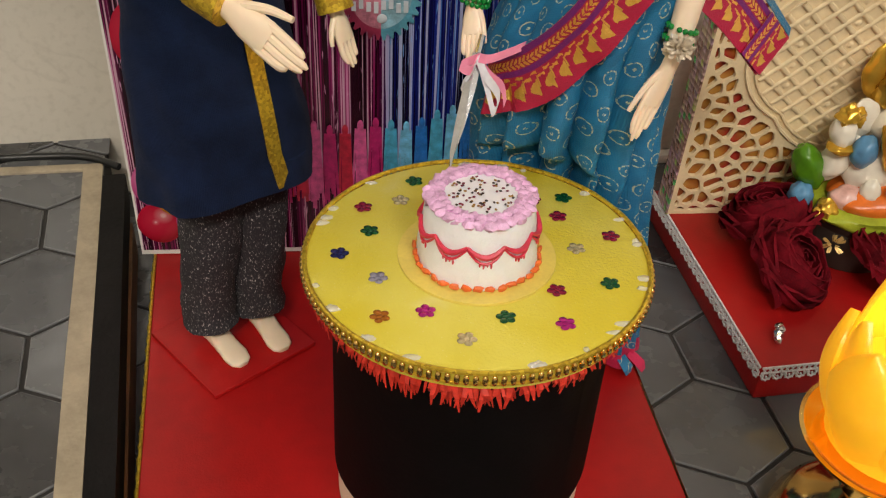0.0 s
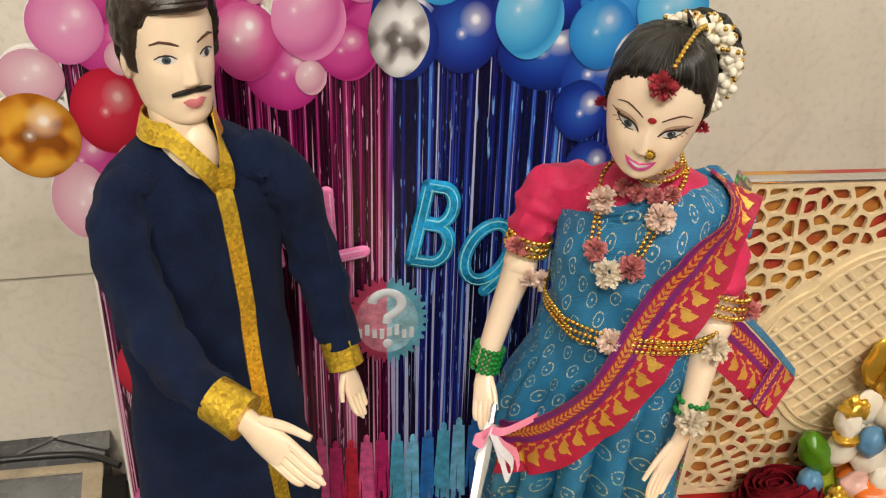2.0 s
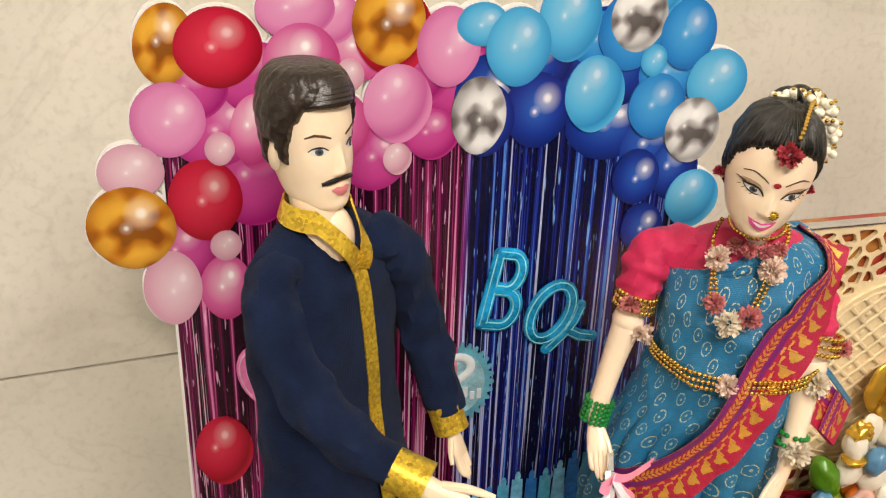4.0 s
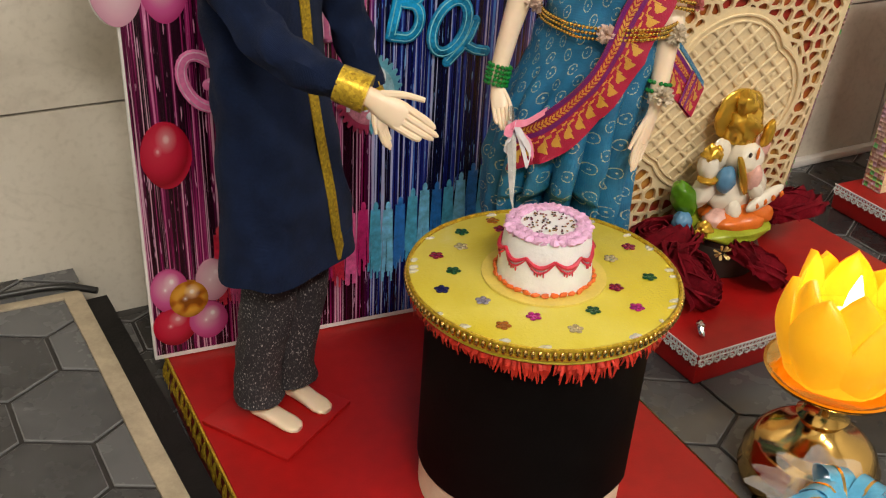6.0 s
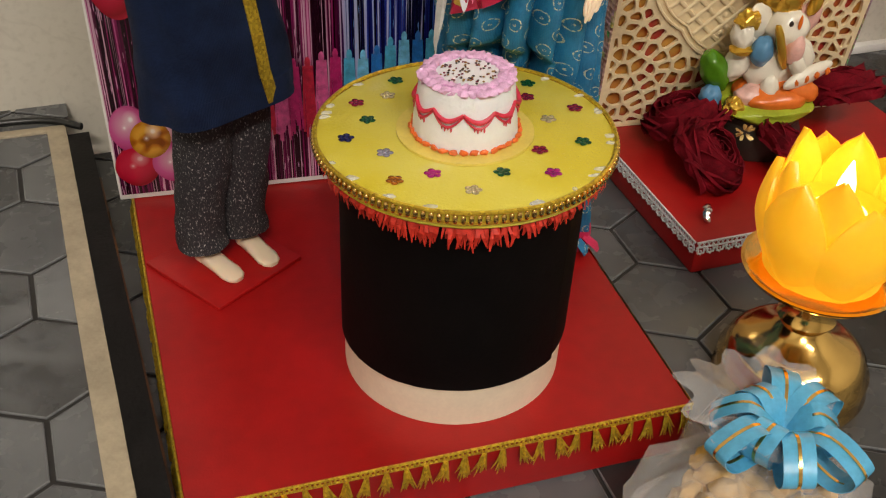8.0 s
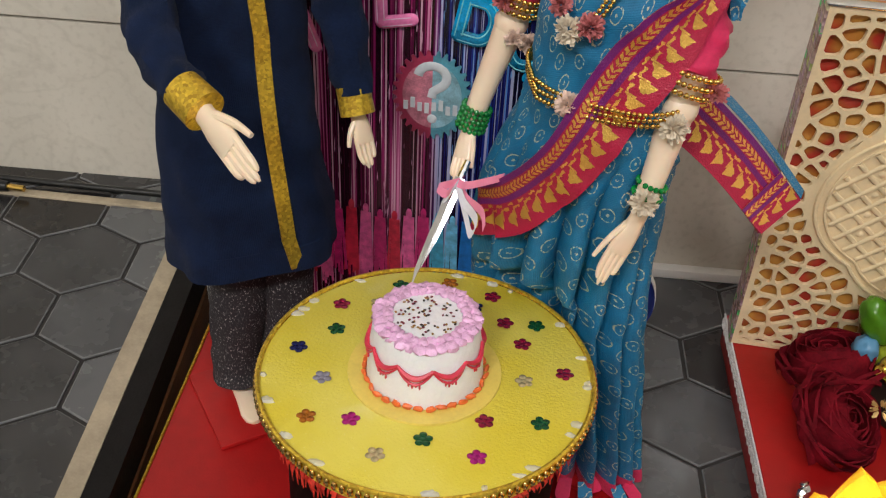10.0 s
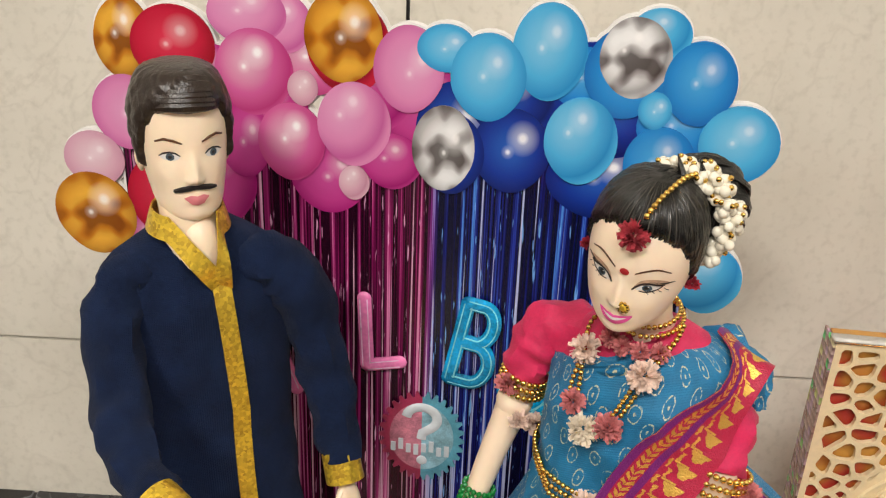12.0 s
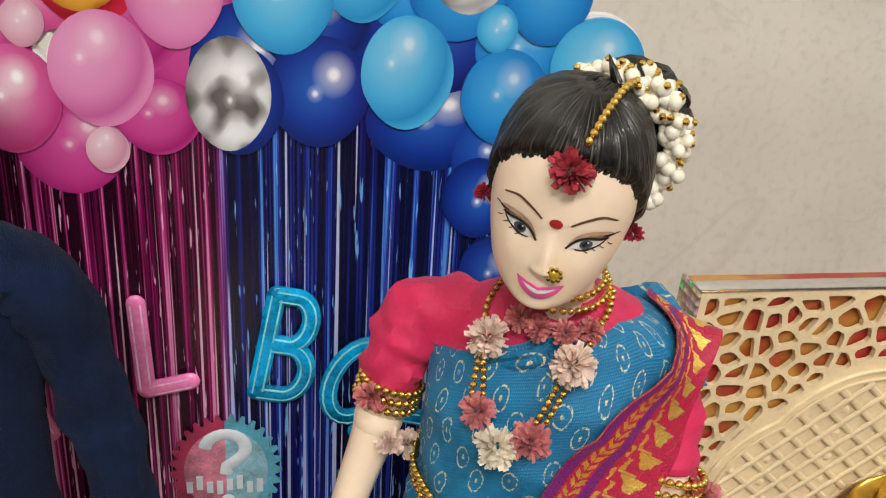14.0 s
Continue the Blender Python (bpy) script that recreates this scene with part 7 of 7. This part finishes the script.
    for k, rad in ((1.0, 0.0011), (0.93, 0.0008)):
        pts = []
        for i in range(97):
            a = 2 * math.pi * i / 96
            rr = R * (0.90 + 0.13 * abs(math.cos(2 * a))) * k
            pts.append(V(cx + rr * math.cos(a), y - 0.0008, cz + rr * math.sin(a)))
        tube(bmx, pts, rad, n=6, caps=False)
    bmx.transform(m)
    part("lobed_border", bmx, CREAM, e, "raised double outline")
    bmx = new_bm()
    step = 0.0180
    for dirn in (1, -1):
        for i in range(-14, 15):
            run = []
            for j in range(-60, 61):
                t = j * 0.0016
                x, z = cx + i * step * 0.75 + t * 0.72, cz + dirn * t * 0.69
                if lobe(x, z) < 0.92:
                    run.append(V(x, y - 0.0006 - 0.0003 * (dirn > 0), z))
            if len(run) > 3:
                tube(bmx, [run[0], run[-1]], 0.0015, n=8, flat=0.5, up=(0, 1, 0))
    bmx.transform(m)
    part("lattice", bmx, CREAM, e, "raised diamond lattice")
    bmx = new_bm()
    for i in range(-7, 8):
        for j in range(-12, 13):
            x, z = cx + i * step * 0.75 * 2 * 0.5, cz + (j + 0.5 * (i % 2)) * step * 0.72
            if lobe(x, z) < 0.84:
                blob(bmx, V(x, y - 0.0002, z), (0.0020, 0.0008, 0.0020), n=4, rows=4)
    bmx.transform(m)
    tagged(part("lattice_studs", bmx, CREAM, e, "small raised studs inside the lattice"), kind="stuff")
    for nm, lo, hi in (("side_edge", (x0 - 0.0012, y - 0.0004, z0), (x0 - 0.0002, y + depth, z1)), ("side_edge", (x1 + 0.0002, y - 0.0004, z0), (x1 + 0.0012, y + depth, z1))):
        bmx = new_bm()
        box(bmx, lo, hi)
        for v in bmx.verts:
            if v.co.y > y + 0.01 and v.co.z > z1 - 0.001:
                v.co.y = y + 0.0165
        bmx.transform(m)
        part(nm, bmx, HOLO, e, "holographic sequin tape")
    bmx = new_bm()
    box(bmx, (x0 - 0.0012, y - 0.0008, z1 + 0.0002), (x1 + 0.0012, y + 0.0070, z1 + 0.0016), bevel=0.0004)
    bmx.transform(m)
    part("top_edge", bmx, SILVER, e, "crinkled silver foil top edge")
    return e


SHEAR = Matrix(((1, 0, -0.020, 0.0065), (0, 1, -0.165, 0.0350), (0, 0, 1, 0), (0, 0, 0, 1)))  # the panel tips slightly forward
jali(0.2265, 0.400, BOXH + 0.0005, 0.2080, 0.361, 0.019, SHEAR, "cream laser-cut panel with red backing and holographic edge tape", 3)
M2 = Matrix.Translation((0.530, 0.412, 0)) @ Matrix.Rotation(radians(2), 4, "Z")
jali(0.0, 0.18, BOXH + 0.0005, 0.2120, 0.0, 0.019, M2, "second cream laser-cut panel with red backing, farther along", 8)
lace_base(0.520, 0.725, 0.275, 0.440, BOXH, 4, "second red cloth-covered box with lace edging, farther along")


def rose(c, r, seed, label, tilt=(0, 0), gold=False):
    """A cloth rose: rings of cupped petals that open outwards."""
    rnd = random.Random(seed)
    e = base_empty("cloth_rose", c, label, "rose", "cloth roses round the statue")
    bmx = new_bm()
    c = Vector(c)
    rot = Euler((radians(tilt[0]), radians(tilt[1]), rnd.uniform(0, 6)), "XYZ").to_matrix()
    for layer in range(8):
        n_ = (2, 2, 3, 3, 3, 4, 4, 5)[layer]
        R_ = r * (0.16 + 0.84 * (layer + 1) / 8)
        rim = (0.05, 0.20, 0.36, 0.54, 0.74, 0.96, 1.20, 1.45)[layer]
        for i in range(n_):
            a0 = 2 * math.pi * (i + 0.37 * layer) / n_ + rnd.uniform(-0.3, 0.3)
            half = math.pi / n_ * rnd.uniform(1.3, 1.6)
            lift_, ph = rnd.uniform(-0.14, 0.14), rnd.uniform(0, 6.28)
            grid = []
            for v_ in range(8):
                q = v_ / 7
                row = []
                for u_ in range(13):
                    w_ = (u_ / 12 - 0.5) * 2
                    low_ = min(2.0, rim + 0.95)
                    th = low_ + (rim + lift_ + 0.12 * w_ * w_ + 0.20 * w_ ** 4 - low_) * q
                    th += 0.05 * q * math.sin(w_ * 2.6 + ph) + 0.22 * max(0.0, q - 0.7) ** 2 / 0.09
                    a = a0 + half * w_ * (0.45 + 0.55 * math.sin(min(1.0, q * 1.25) * math.pi / 2))
                    rad = R_ * (0.90 + 0.10 * noise.noise(V(a * 2.6, q * 2.5, seed + layer * 3)))
                    rad += r * q * q * (0.08 + 0.035 * math.sin(w_ * 3.0 + ph * 2) + 0.06 * noise.noise(V(w_ * 2, ph, layer * 2.0)))
                    row.append(c + rot @ V(rad * math.sin(th) * math.cos(a), rad * math.sin(th) * math.sin(a), rad * math.cos(th) * 0.9))
                grid.append(row)
            bmx = new_bm()
            for row in grid:
                for p in row:
                    p.z = max(p.z, BOXH + 0.0006)
            loft(bmx, grid, 0, False)
            part("petal", bmx, ROSE, e)
    if gold:
        bmx = new_bm()
        petals(bmx, c + rot @ V(0, 0, r * 0.85), r * 0.24, 30, 0, None, seed)
        part("centre", bmx, mat("gold_tinsel", (0.62, 0.42, 0.16), 0.4, 0.6, vary=0.3, scale=400), e, "gold tinsel centre", smooth=False)
    return e


rose((0.2800, 0.3250, BOXH + 0.019), 0.0280, 3, "large dark red cloth rose with gold centre", (38, -18), True)
rose((0.2790, 0.3640, BOXH + 0.025), 0.0290, 5, "large dark red cloth rose beside the panel", (20, 0))
rose((0.3330, 0.3240, BOXH + 0.019), 0.0245, 8, "dark red cloth rose in front of the statue", (35, 10))
rose((0.3920, 0.3720, BOXH + 0.030), 0.0300, 11, "dark red cloth rose beside the statue", (25, 15))
rose((0.5600, 0.3350, BOXH + 0.016), 0.0265, 14, "dark red cloth rose on the second box", (25, -10))
rose((0.6050, 0.3800, BOXH + 0.016), 0.0260, 17, "dark red cloth rose on the second box", (20, 5))
for k, (x, y) in enumerate(((0.56, 0.365), (0.59, 0.315))):
    flower_part(base_empty("yellow_flower", (x, y, 0.05), "small yellow cloth flower among the roses", "flower"), (x, y, BOXH + 0.035), 0.007, mat("yellow_petal", (0.80, 0.52, 0.03), 0.6, vary=0.2), 70 + k)
clip = base_empty("silver_charm", (0.236, 0.247, BOXH), "small twisted silver foil charm on the red box", "charm")
bm = new_bm()
tube(bm, smooth_path([V(0.2375, 0.2440, BOXH + 0.0010), V(0.2365, 0.2470, BOXH + 0.0035), V(0.2385, 0.2500, BOXH + 0.0055), V(0.2375, 0.2520, BOXH + 0.0085)], 4), [0.0008, 0.0014, 0.0020, 0.0024, 0.0022, 0.0026, 0.0030, 0.0024, 0.0028, 0.0026, 0.0022, 0.0026, 0.0018], n=8)
for v in bm.verts:
    v.co.z = max(v.co.z, BOXH + 0.0004)
part("foil_twist", bm, SILVER, clip)
clip.matrix_world = pose(0.0235, 0.0365, 0)

# seated statue: plain painted shapes in one mesh
ST = [mat("statue_white", (0.80, 0.74, 0.62), 0.2, vary=0.04), mat("statue_gold", (0.70, 0.42, 0.05), 0.22, 0.7, vary=0.1), mat("statue_green", (0.08, 0.22, 0.01), 0.2, vary=0.2), mat("statue_orange", (0.72, 0.16, 0.02), 0.25, vary=0.15), mat("statue_blue", (0.10, 0.25, 0.42), 0.25, vary=0.15), mat("statue_pink", (0.72, 0.42, 0.36), 0.25, vary=0.2), mat("statue_lime", (0.36, 0.42, 0.03), 0.25, vary=0.2), mat("statue_dark", (0.03, 0.02, 0.015), 0.4, vary=0.2)]
bm = new_bm()
SC = V(0.3290, 0.3640, BOXH + 0.0065)
lathe(bm, [(0.0, BOXH + 0.0006), (0.027, BOXH + 0.0006), (0.030, SC.z + 0.006), (0.026, SC.z + 0.016), (0.028, SC.z + 0.021), (0.0, SC.z + 0.021)], SC, 7, n=24)


def sb(x, y, z, r, mi, rot=None, wob=0.15):
    blob(bm, SC + V(x, y, z), r, mi, Euler([radians(q) for q in rot], "XYZ").to_matrix() if rot else None, n=28, rows=18, wob=wob, seed=x * 300 + z * 200)


sb(0.002, -0.002, 0.025, (0.033, 0.027, 0.008), 6)
sb(0.004, -0.006, 0.033, (0.026, 0.020, 0.009), 3)
sb(0.020, -0.014, 0.036, (0.014, 0.008, 0.007), 3, (0, 20, 20))
sb(-0.012, -0.010, 0.034, (0.012, 0.009, 0.007), 5)
sb(0.0, 0.0, 0.050, (0.017, 0.014, 0.018), 0)
sb(-0.020, 0.000, 0.055, (0.008, 0.008, 0.016), 0, (0, 25, 0))
sb(-0.024, -0.004, 0.072, (0.007, 0.007, 0.010), 0)
sb(0.021, 0.0, 0.055, (0.008, 0.008, 0.014), 0, (0, -30, 0))
sb(-0.013, -0.011, 0.064, (0.007, 0.006, 0.010), 4)
sb(0.003, -0.006, 0.076, (0.013, 0.012, 0.013), 0)
sb(-0.014, -0.002, 0.080, (0.008, 0.003, 0.011), 0, (0, -15, 0))
sb(0.019, -0.002, 0.080, (0.008, 0.003, 0.011), 5, (0, 15, 0))
sb(0.006, -0.015, 0.066, (0.006, 0.006, 0.011), 5)
sb(0.010, -0.016, 0.055, (0.005, 0.005, 0.009), 0, (0, -30, 0))
sb(0.001, -0.001, 0.098, (0.013, 0.010, 0.015), 1, None, 0.4)
sb(0.000, 0.003, 0.104, (0.020, 0.004, 0.019), 1, None, 0.1)
sb(0.000, -0.002, 0.113, (0.008, 0.007, 0.010), 1, None, 0.4)
sb(-0.004, -0.016, 0.068, (0.003, 0.003, 0.016), 1, (0, -20, 0))
sb(-0.022, -0.004, 0.082, (0.007, 0.006, 0.006), 1, None, 0.5)
sb(0.018, -0.008, 0.093, (0.004, 0.004, 0.010), 1, (0, 12, 0))
sb(-0.024, -0.006, 0.064, (0.008, 0.007, 0.003), 1)
sb(-0.033, 0.004, 0.046, (0.009, 0.009, 0.015), 2, (0, -25, 0))
sb(-0.036, -0.002, 0.031, (0.007, 0.007, 0.008), 4)
sb(-0.024, -0.012, 0.028, (0.007, 0.006, 0.006), 1, None, 0.5)
sb(0.018, -0.018, 0.049, (0.018, 0.004, 0.006), 0, (10, -18, 10), 0.05)
for k in range(4):
    sb(0.008 + k * 0.0065, -0.0225, 0.0465 + k * 0.0021, (0.0016, 0.0010, 0.0022), 3, None, 0.4)
sb(-0.004, -0.014, 0.040, (0.006, 0.005, 0.008), 0)
sb(0.024, -0.010, 0.031, (0.007, 0.006, 0.006), 0)
sb(-0.001, -0.0165, 0.083, (0.0014, 0.0008, 0.0018), 7)
sb(0.004, -0.0178, 0.084, (0.0012, 0.0008, 0.0045), 3)
tagged(mesh_object("seated_statue", bm, ST), "small glossy painted seated statue with gold crown", "statue")

# ---------------------------------------------------------------- lotus lamp
LC = V(0.2490, 0.1700, 0)
lotus = base_empty("lotus_lamp", LC, "lit yellow plastic lotus lamp on a polished gold stand", "lamp")
bm = new_bm()
FOOT_Z = FLOOR_Z + 0.0029
lathe(bm, [(r_, FOOT_Z + 0.0655 * h_) for r_, h_ in ((0.0, 0.0), (0.0335, 0.0), (0.0350, 0.08), (0.0335, 0.16), (0.0340, 0.24), (0.0312, 0.30), (0.0308, 0.36), (0.0270, 0.43), (0.0225, 0.48), (0.0140, 0.54), (0.0105, 0.62), (0.0130, 0.69), (0.0102, 0.75), (0.0100, 0.84), (0.0140, 0.90), (0.0130, 0.96), (0.0, 1.0))], LC, n=64)
part("stand", bm, GOLD, lotus, "polished gold stepped stand")
bm = new_bm()
lathe(bm, [(0.0, 0.0350), (0.0150, 0.0352), (0.0280, 0.0385), (0.0330, 0.0420), (0.0338, 0.0440), (0.0322, 0.0442), (0.0270, 0.0405), (0.0, 0.0380)], LC, n=64)
part("cup", bm, GOLD, lotus, "gold cup rim")


def lotus_petal(a0, rin, rout, z0, z1, half, lean):
    bmx = new_bm()
    outer, inner = [], []
    for i in range(13):
        t = i / 12
        wid = half * (math.sin(min(1.0, t * 1.9 + 0.25) * math.pi / 2) if t < 0.45 else max(0.02, math.cos((t - 0.45) / 0.55 * math.pi / 2) ** 0.75))
        r = rin + (rout - rin) * math.sin(min(1, t * 1.5) * math.pi / 2) - lean * max(0, t - 0.5) ** 1.5
        z = z0 + (z1 - z0) * t
        ro, ri = [], []
        for j in range(9):
            w_ = (j / 8 - 0.5) * 2
            a = a0 + wid * w_ / max(r, 0.012)
            rr = r - 0.0022 * w_ * w_
            ro.append(V(LC.x + rr * math.cos(a), LC.y + rr * math.sin(a), z))
            ri.append(V(LC.x + (rr - 0.0013) * math.cos(a), LC.y + (rr - 0.0013) * math.sin(a), z))
        outer.append(ro + ri[::-1])
    loft(bmx, outer, 0, True, True, True)
    part("petal", bmx, LOTUS, lotus)


for i in range(6):
    lotus_petal(radians(20 + 60 * i), 0.024, 0.0335, 0.0425, 0.094 + 0.004 * (i % 2), 0.0185, 0.012)
for i in range(6):
    lotus_petal(radians(50 + 60 * i), 0.020, 0.0285, 0.0425, 0.101 + 0.003 * (i % 2), 0.0170, 0.006)
bm = new_bm()
lathe(bm, [(0.0, 0.0440), (0.0250, 0.0440), (0.0255, 0.0720), (0.0240, 0.0735), (0.0, 0.0740)], LC, n=32)
part("inner_cup", bm, LOTUS, lotus)
bm = new_bm()
lathe(bm, [(0.0, 0.0742), (0.0120, 0.0742), (0.0115, 0.0752), (0.0, 0.0756)], LC, n=24)
part("glowing_floor", bm, GLOW, lotus, "bright lit middle")
bm = new_bm()
lathe(bm, [(0.0012, 0.0757), (0.0036, 0.0790), (0.0042, 0.0830), (0.0034, 0.0900), (0.0018, 0.0960), (0.0003, 0.1010)], LC, n=16)
part("flame_bulb", bm, FLAME, lotus, "white-hot flame-shaped bulb")

lotus.matrix_world = pose(0.2560, 0.1720, -0.0025) @ Matrix.Diagonal((1.08, 1.08, 1.0, 1.0)) @ pose(-LC.x, -LC.y, 0)

# ---------------------------------------------------------------- gift bag
BAGC = V(0.1500, 0.0440, 0)
bag = base_empty("gift_bag", BAGC, "clear plastic bag of tan nuts tied with a shiny blue ribbon", "bag")
NUT = mat("tan_nut", (0.62, 0.36, 0.08), 0.4, vary=0.3, scale=150, bump=0.4, bscale=300)
rnd = random.Random(2)
nut_mesh = None
for i in range(170):
    a, r = rnd.uniform(0, 6.283), 0.036 * math.sqrt(rnd.random())
    lay = rnd.random()
    c = V(BAGC.x + r * math.cos(a) * (1 - 0.35 * lay) + 0.011 * lay, BAGC.y + r * math.sin(a) * (1 - 0.35 * lay) + 0.014 * lay, 0.0055 + 0.033 * lay)
    if nut_mesh is None:
        bm = new_bm()
        blob(bm, V(0, 0, 0), (0.0062, 0.0048, 0.0044), n=10, rows=7, wob=0.35)
        ob = part("nut", bm, NUT, bag)
        nut_mesh = ob.data
    else:
        ob = new("nut", nut_mesh)
        ob.parent = bag
    ob.matrix_basis = Matrix.Translation(c) @ Euler((rnd.random() * 6, rnd.random() * 6, rnd.random() * 6)).to_matrix().to_4x4()
PLASTIC = mat("clear_plastic_film", (0.92, 0.90, 0.90), 0.08, vary=0, trans=0.0, alpha=0.24, coat=1.0, bump=0.8, bscale=90, bdist=0.004)
bm = new_bm()
KN = V(0.1690, 0.0680, 0.0560)
rings = []
for t, r in ((0.0, 0.030), (0.06, 0.043), (0.3, 0.047), (0.55, 0.040), (0.75, 0.026), (0.9, 0.012), (1.0, 0.006), (1.08, 0.010), (1.25, 0.020), (1.45, 0.026)):
    c = V(BAGC.x, BAGC.y, 0.0006).lerp(V(KN.x, KN.y, KN.z), t) if t <= 1 else KN + V(-0.006, 0.012, 0.006) * ((t - 1) / 0.45)
    rr = []
    for j in range(64):
        a = 2 * math.pi * j / 64
        cr = 0.14 if t > 0.5 else 0.05
        k = r * (1 + cr * math.sin(a * 11 + t * 3) + cr * noise.noise(V(math.cos(a) * 3, math.sin(a) * 3, t * 4)))
        rr.append(c + V(k * math.cos(a), k * math.sin(a), 0.006 * noise.noise(V(a, t * 5, 2)) if t > 1.2 else 0))
    for p in rr:
        p.z = max(p.z, 0.0005)
    rings.append(rr)
loft(bm, rings, 0, True, True, False)
film = part("plastic_film", bm, PLASTIC, bag, "crinkled clear plastic film")
BLUE_RIB = mat("shiny_blue_ribbon", (0.10, 0.42, 0.68), 0.22, vary=0.2, scale=60, coat=0.5)
rib = []
for i in range(9):
    a = radians(-150 + i * 43)
    o = V(math.cos(a), math.sin(a), 0)
    t = V(-o.y, o.x, 0)
    L = 0.020 + 0.006 * (i % 3)
    path = smooth_path([KN, KN + o * L * 0.5 + V(0, 0, 0.010), KN + o * L + V(0, 0, 0.004 - 0.003 * (i % 2)), KN + o * L * 0.75 - V(0, 0, 0.006), KN + o * L * 0.2 - V(0, 0, 0.002)], 5)
    bm = new_bm()
    ribbon(bm, [p + t * 0.0055 + V(0, 0, 0.001) for p in path], [p - t * 0.0055 for p in path], 0.0003, 0, 4)
    part("ribbon_loop", bm, BLUE_RIB, bag)
    bm = new_bm()
    ribbon(bm, [p + t * 0.0006 + V(0, 0, 0.0008) + o * 0.0004 for p in path], [p - t * 0.0006 + V(0, 0, 0.0008) + o * 0.0004 for p in path], 0.0002, 0, 1)
    part("ribbon_stripe", bm, GOLD, bag, "gold stripe on the ribbon")

bag.matrix_world = pose(0.1746, 0.0646, FLOOR_Z) @ Matrix.Scale(1.103, 4) @ pose(-BAGC.x, -BAGC.y, 0)

# ---------------------------------------------------------------- floor tiles
HS = 0.0352
HW = HS * math.sqrt(3)
bm = new_bm()
uvl = bm.loops.layers.uv.verify()
hexa = lambda r, z: [V(r * math.sin(math.pi / 3 * k), r * math.cos(math.pi / 3 * k), z) for k in range(6)]
loft(bm, [hexa(HS - 0.0014, -0.0011), hexa(HS - 0.0014, -0.0003), hexa(HS - 0.0021, 0.0)], 1, True, False, True)
for f in bm.faces:
    if len(f.verts) == 6:
        f.material_index = 0
tile_mesh = None
far = []


def lay_tile(x, y, z, turn, side):
    """One hexagon tile, cut along the edging where it meets it."""
    global tile_mesh
    m = pose(x, y, z, 0, 0, turn)
    offs = [((m @ p) - V(A0.x, A0.y, z)).dot(SIDE) * side for p in hexa(HS, 0)]
    if max(offs) < 0.0125 * side + 0.004:
        return
    cut = min(offs) < 0.0125 * side
    near = -0.30 < x < 0.62 and 0.03 < y
    if cut:
        bmx = new_bm()
        loft(bmx, [hexa(HS - 0.0014, -0.0011), hexa(HS - 0.0014, -0.0003), hexa(HS - 0.0021, 0.0)], 1, True, False, True)
        for f in bmx.faces:
            f.material_index = 0 if len(f.verts) == 6 else 1
        bmx.transform(m)
        bmesh.ops.bisect_plane(bmx, geom=bmx.verts[:] + bmx.edges[:] + bmx.faces[:], plane_co=A0 + SIDE * 0.0125, plane_no=SIDE * -side, clear_outer=True)
        part("hexagon_tile", bmx, [TILE, TILE_EDGE], floor, smooth=False)
    elif near:
        if tile_mesh is None:
            ob_ = part("hexagon_tile", bm, [TILE, TILE_EDGE], floor, smooth=False)
            tile_mesh = ob_.data
        else:
            ob_ = new("hexagon_tile", tile_mesh)
            ob_.parent = floor
        ob_.matrix_basis = m
    else:
        far.append(m)


for j in range(-24, 9):
    for i in range(-26, 30):
        step = i * HW + (HW / 2 if j % 2 else 0)
        q = pose(0.1886, 0.2969, 0, 0, 0, 5) @ V(step, j * 1.5 * HS, 0)
        if -0.85 < q.y < 0.62 and q.x < 1.5:
            lay_tile(q.x, q.y, FLOOR_Z, 5, 1)
        # the tiles on the step are laid askew
        q = pose(-0.1502, 0.3671, 0, 0, 0, 8.05) @ V(step, j * 1.5 * HS, 0)
        if -0.80 < q.y < 0.50 and q.x > -1.0:
            lay_tile(q.x, q.y, STEP_Z, 8.05, -1)
bm = new_bm()
for m in far:
    loft(bm, [[m @ p for p in hexa(HS - 0.0011, -0.0011)], [m @ p for p in hexa(HS - 0.0011, -0.0004)], [m @ p for p in hexa(HS - 0.0017, 0.0)]], 0, True, False, True)
tagged(part("hexagon_tiles_beyond", bm, TILE, floor, "grey hexagon tiles of the rest of the room", smooth=False), kind="stuff")
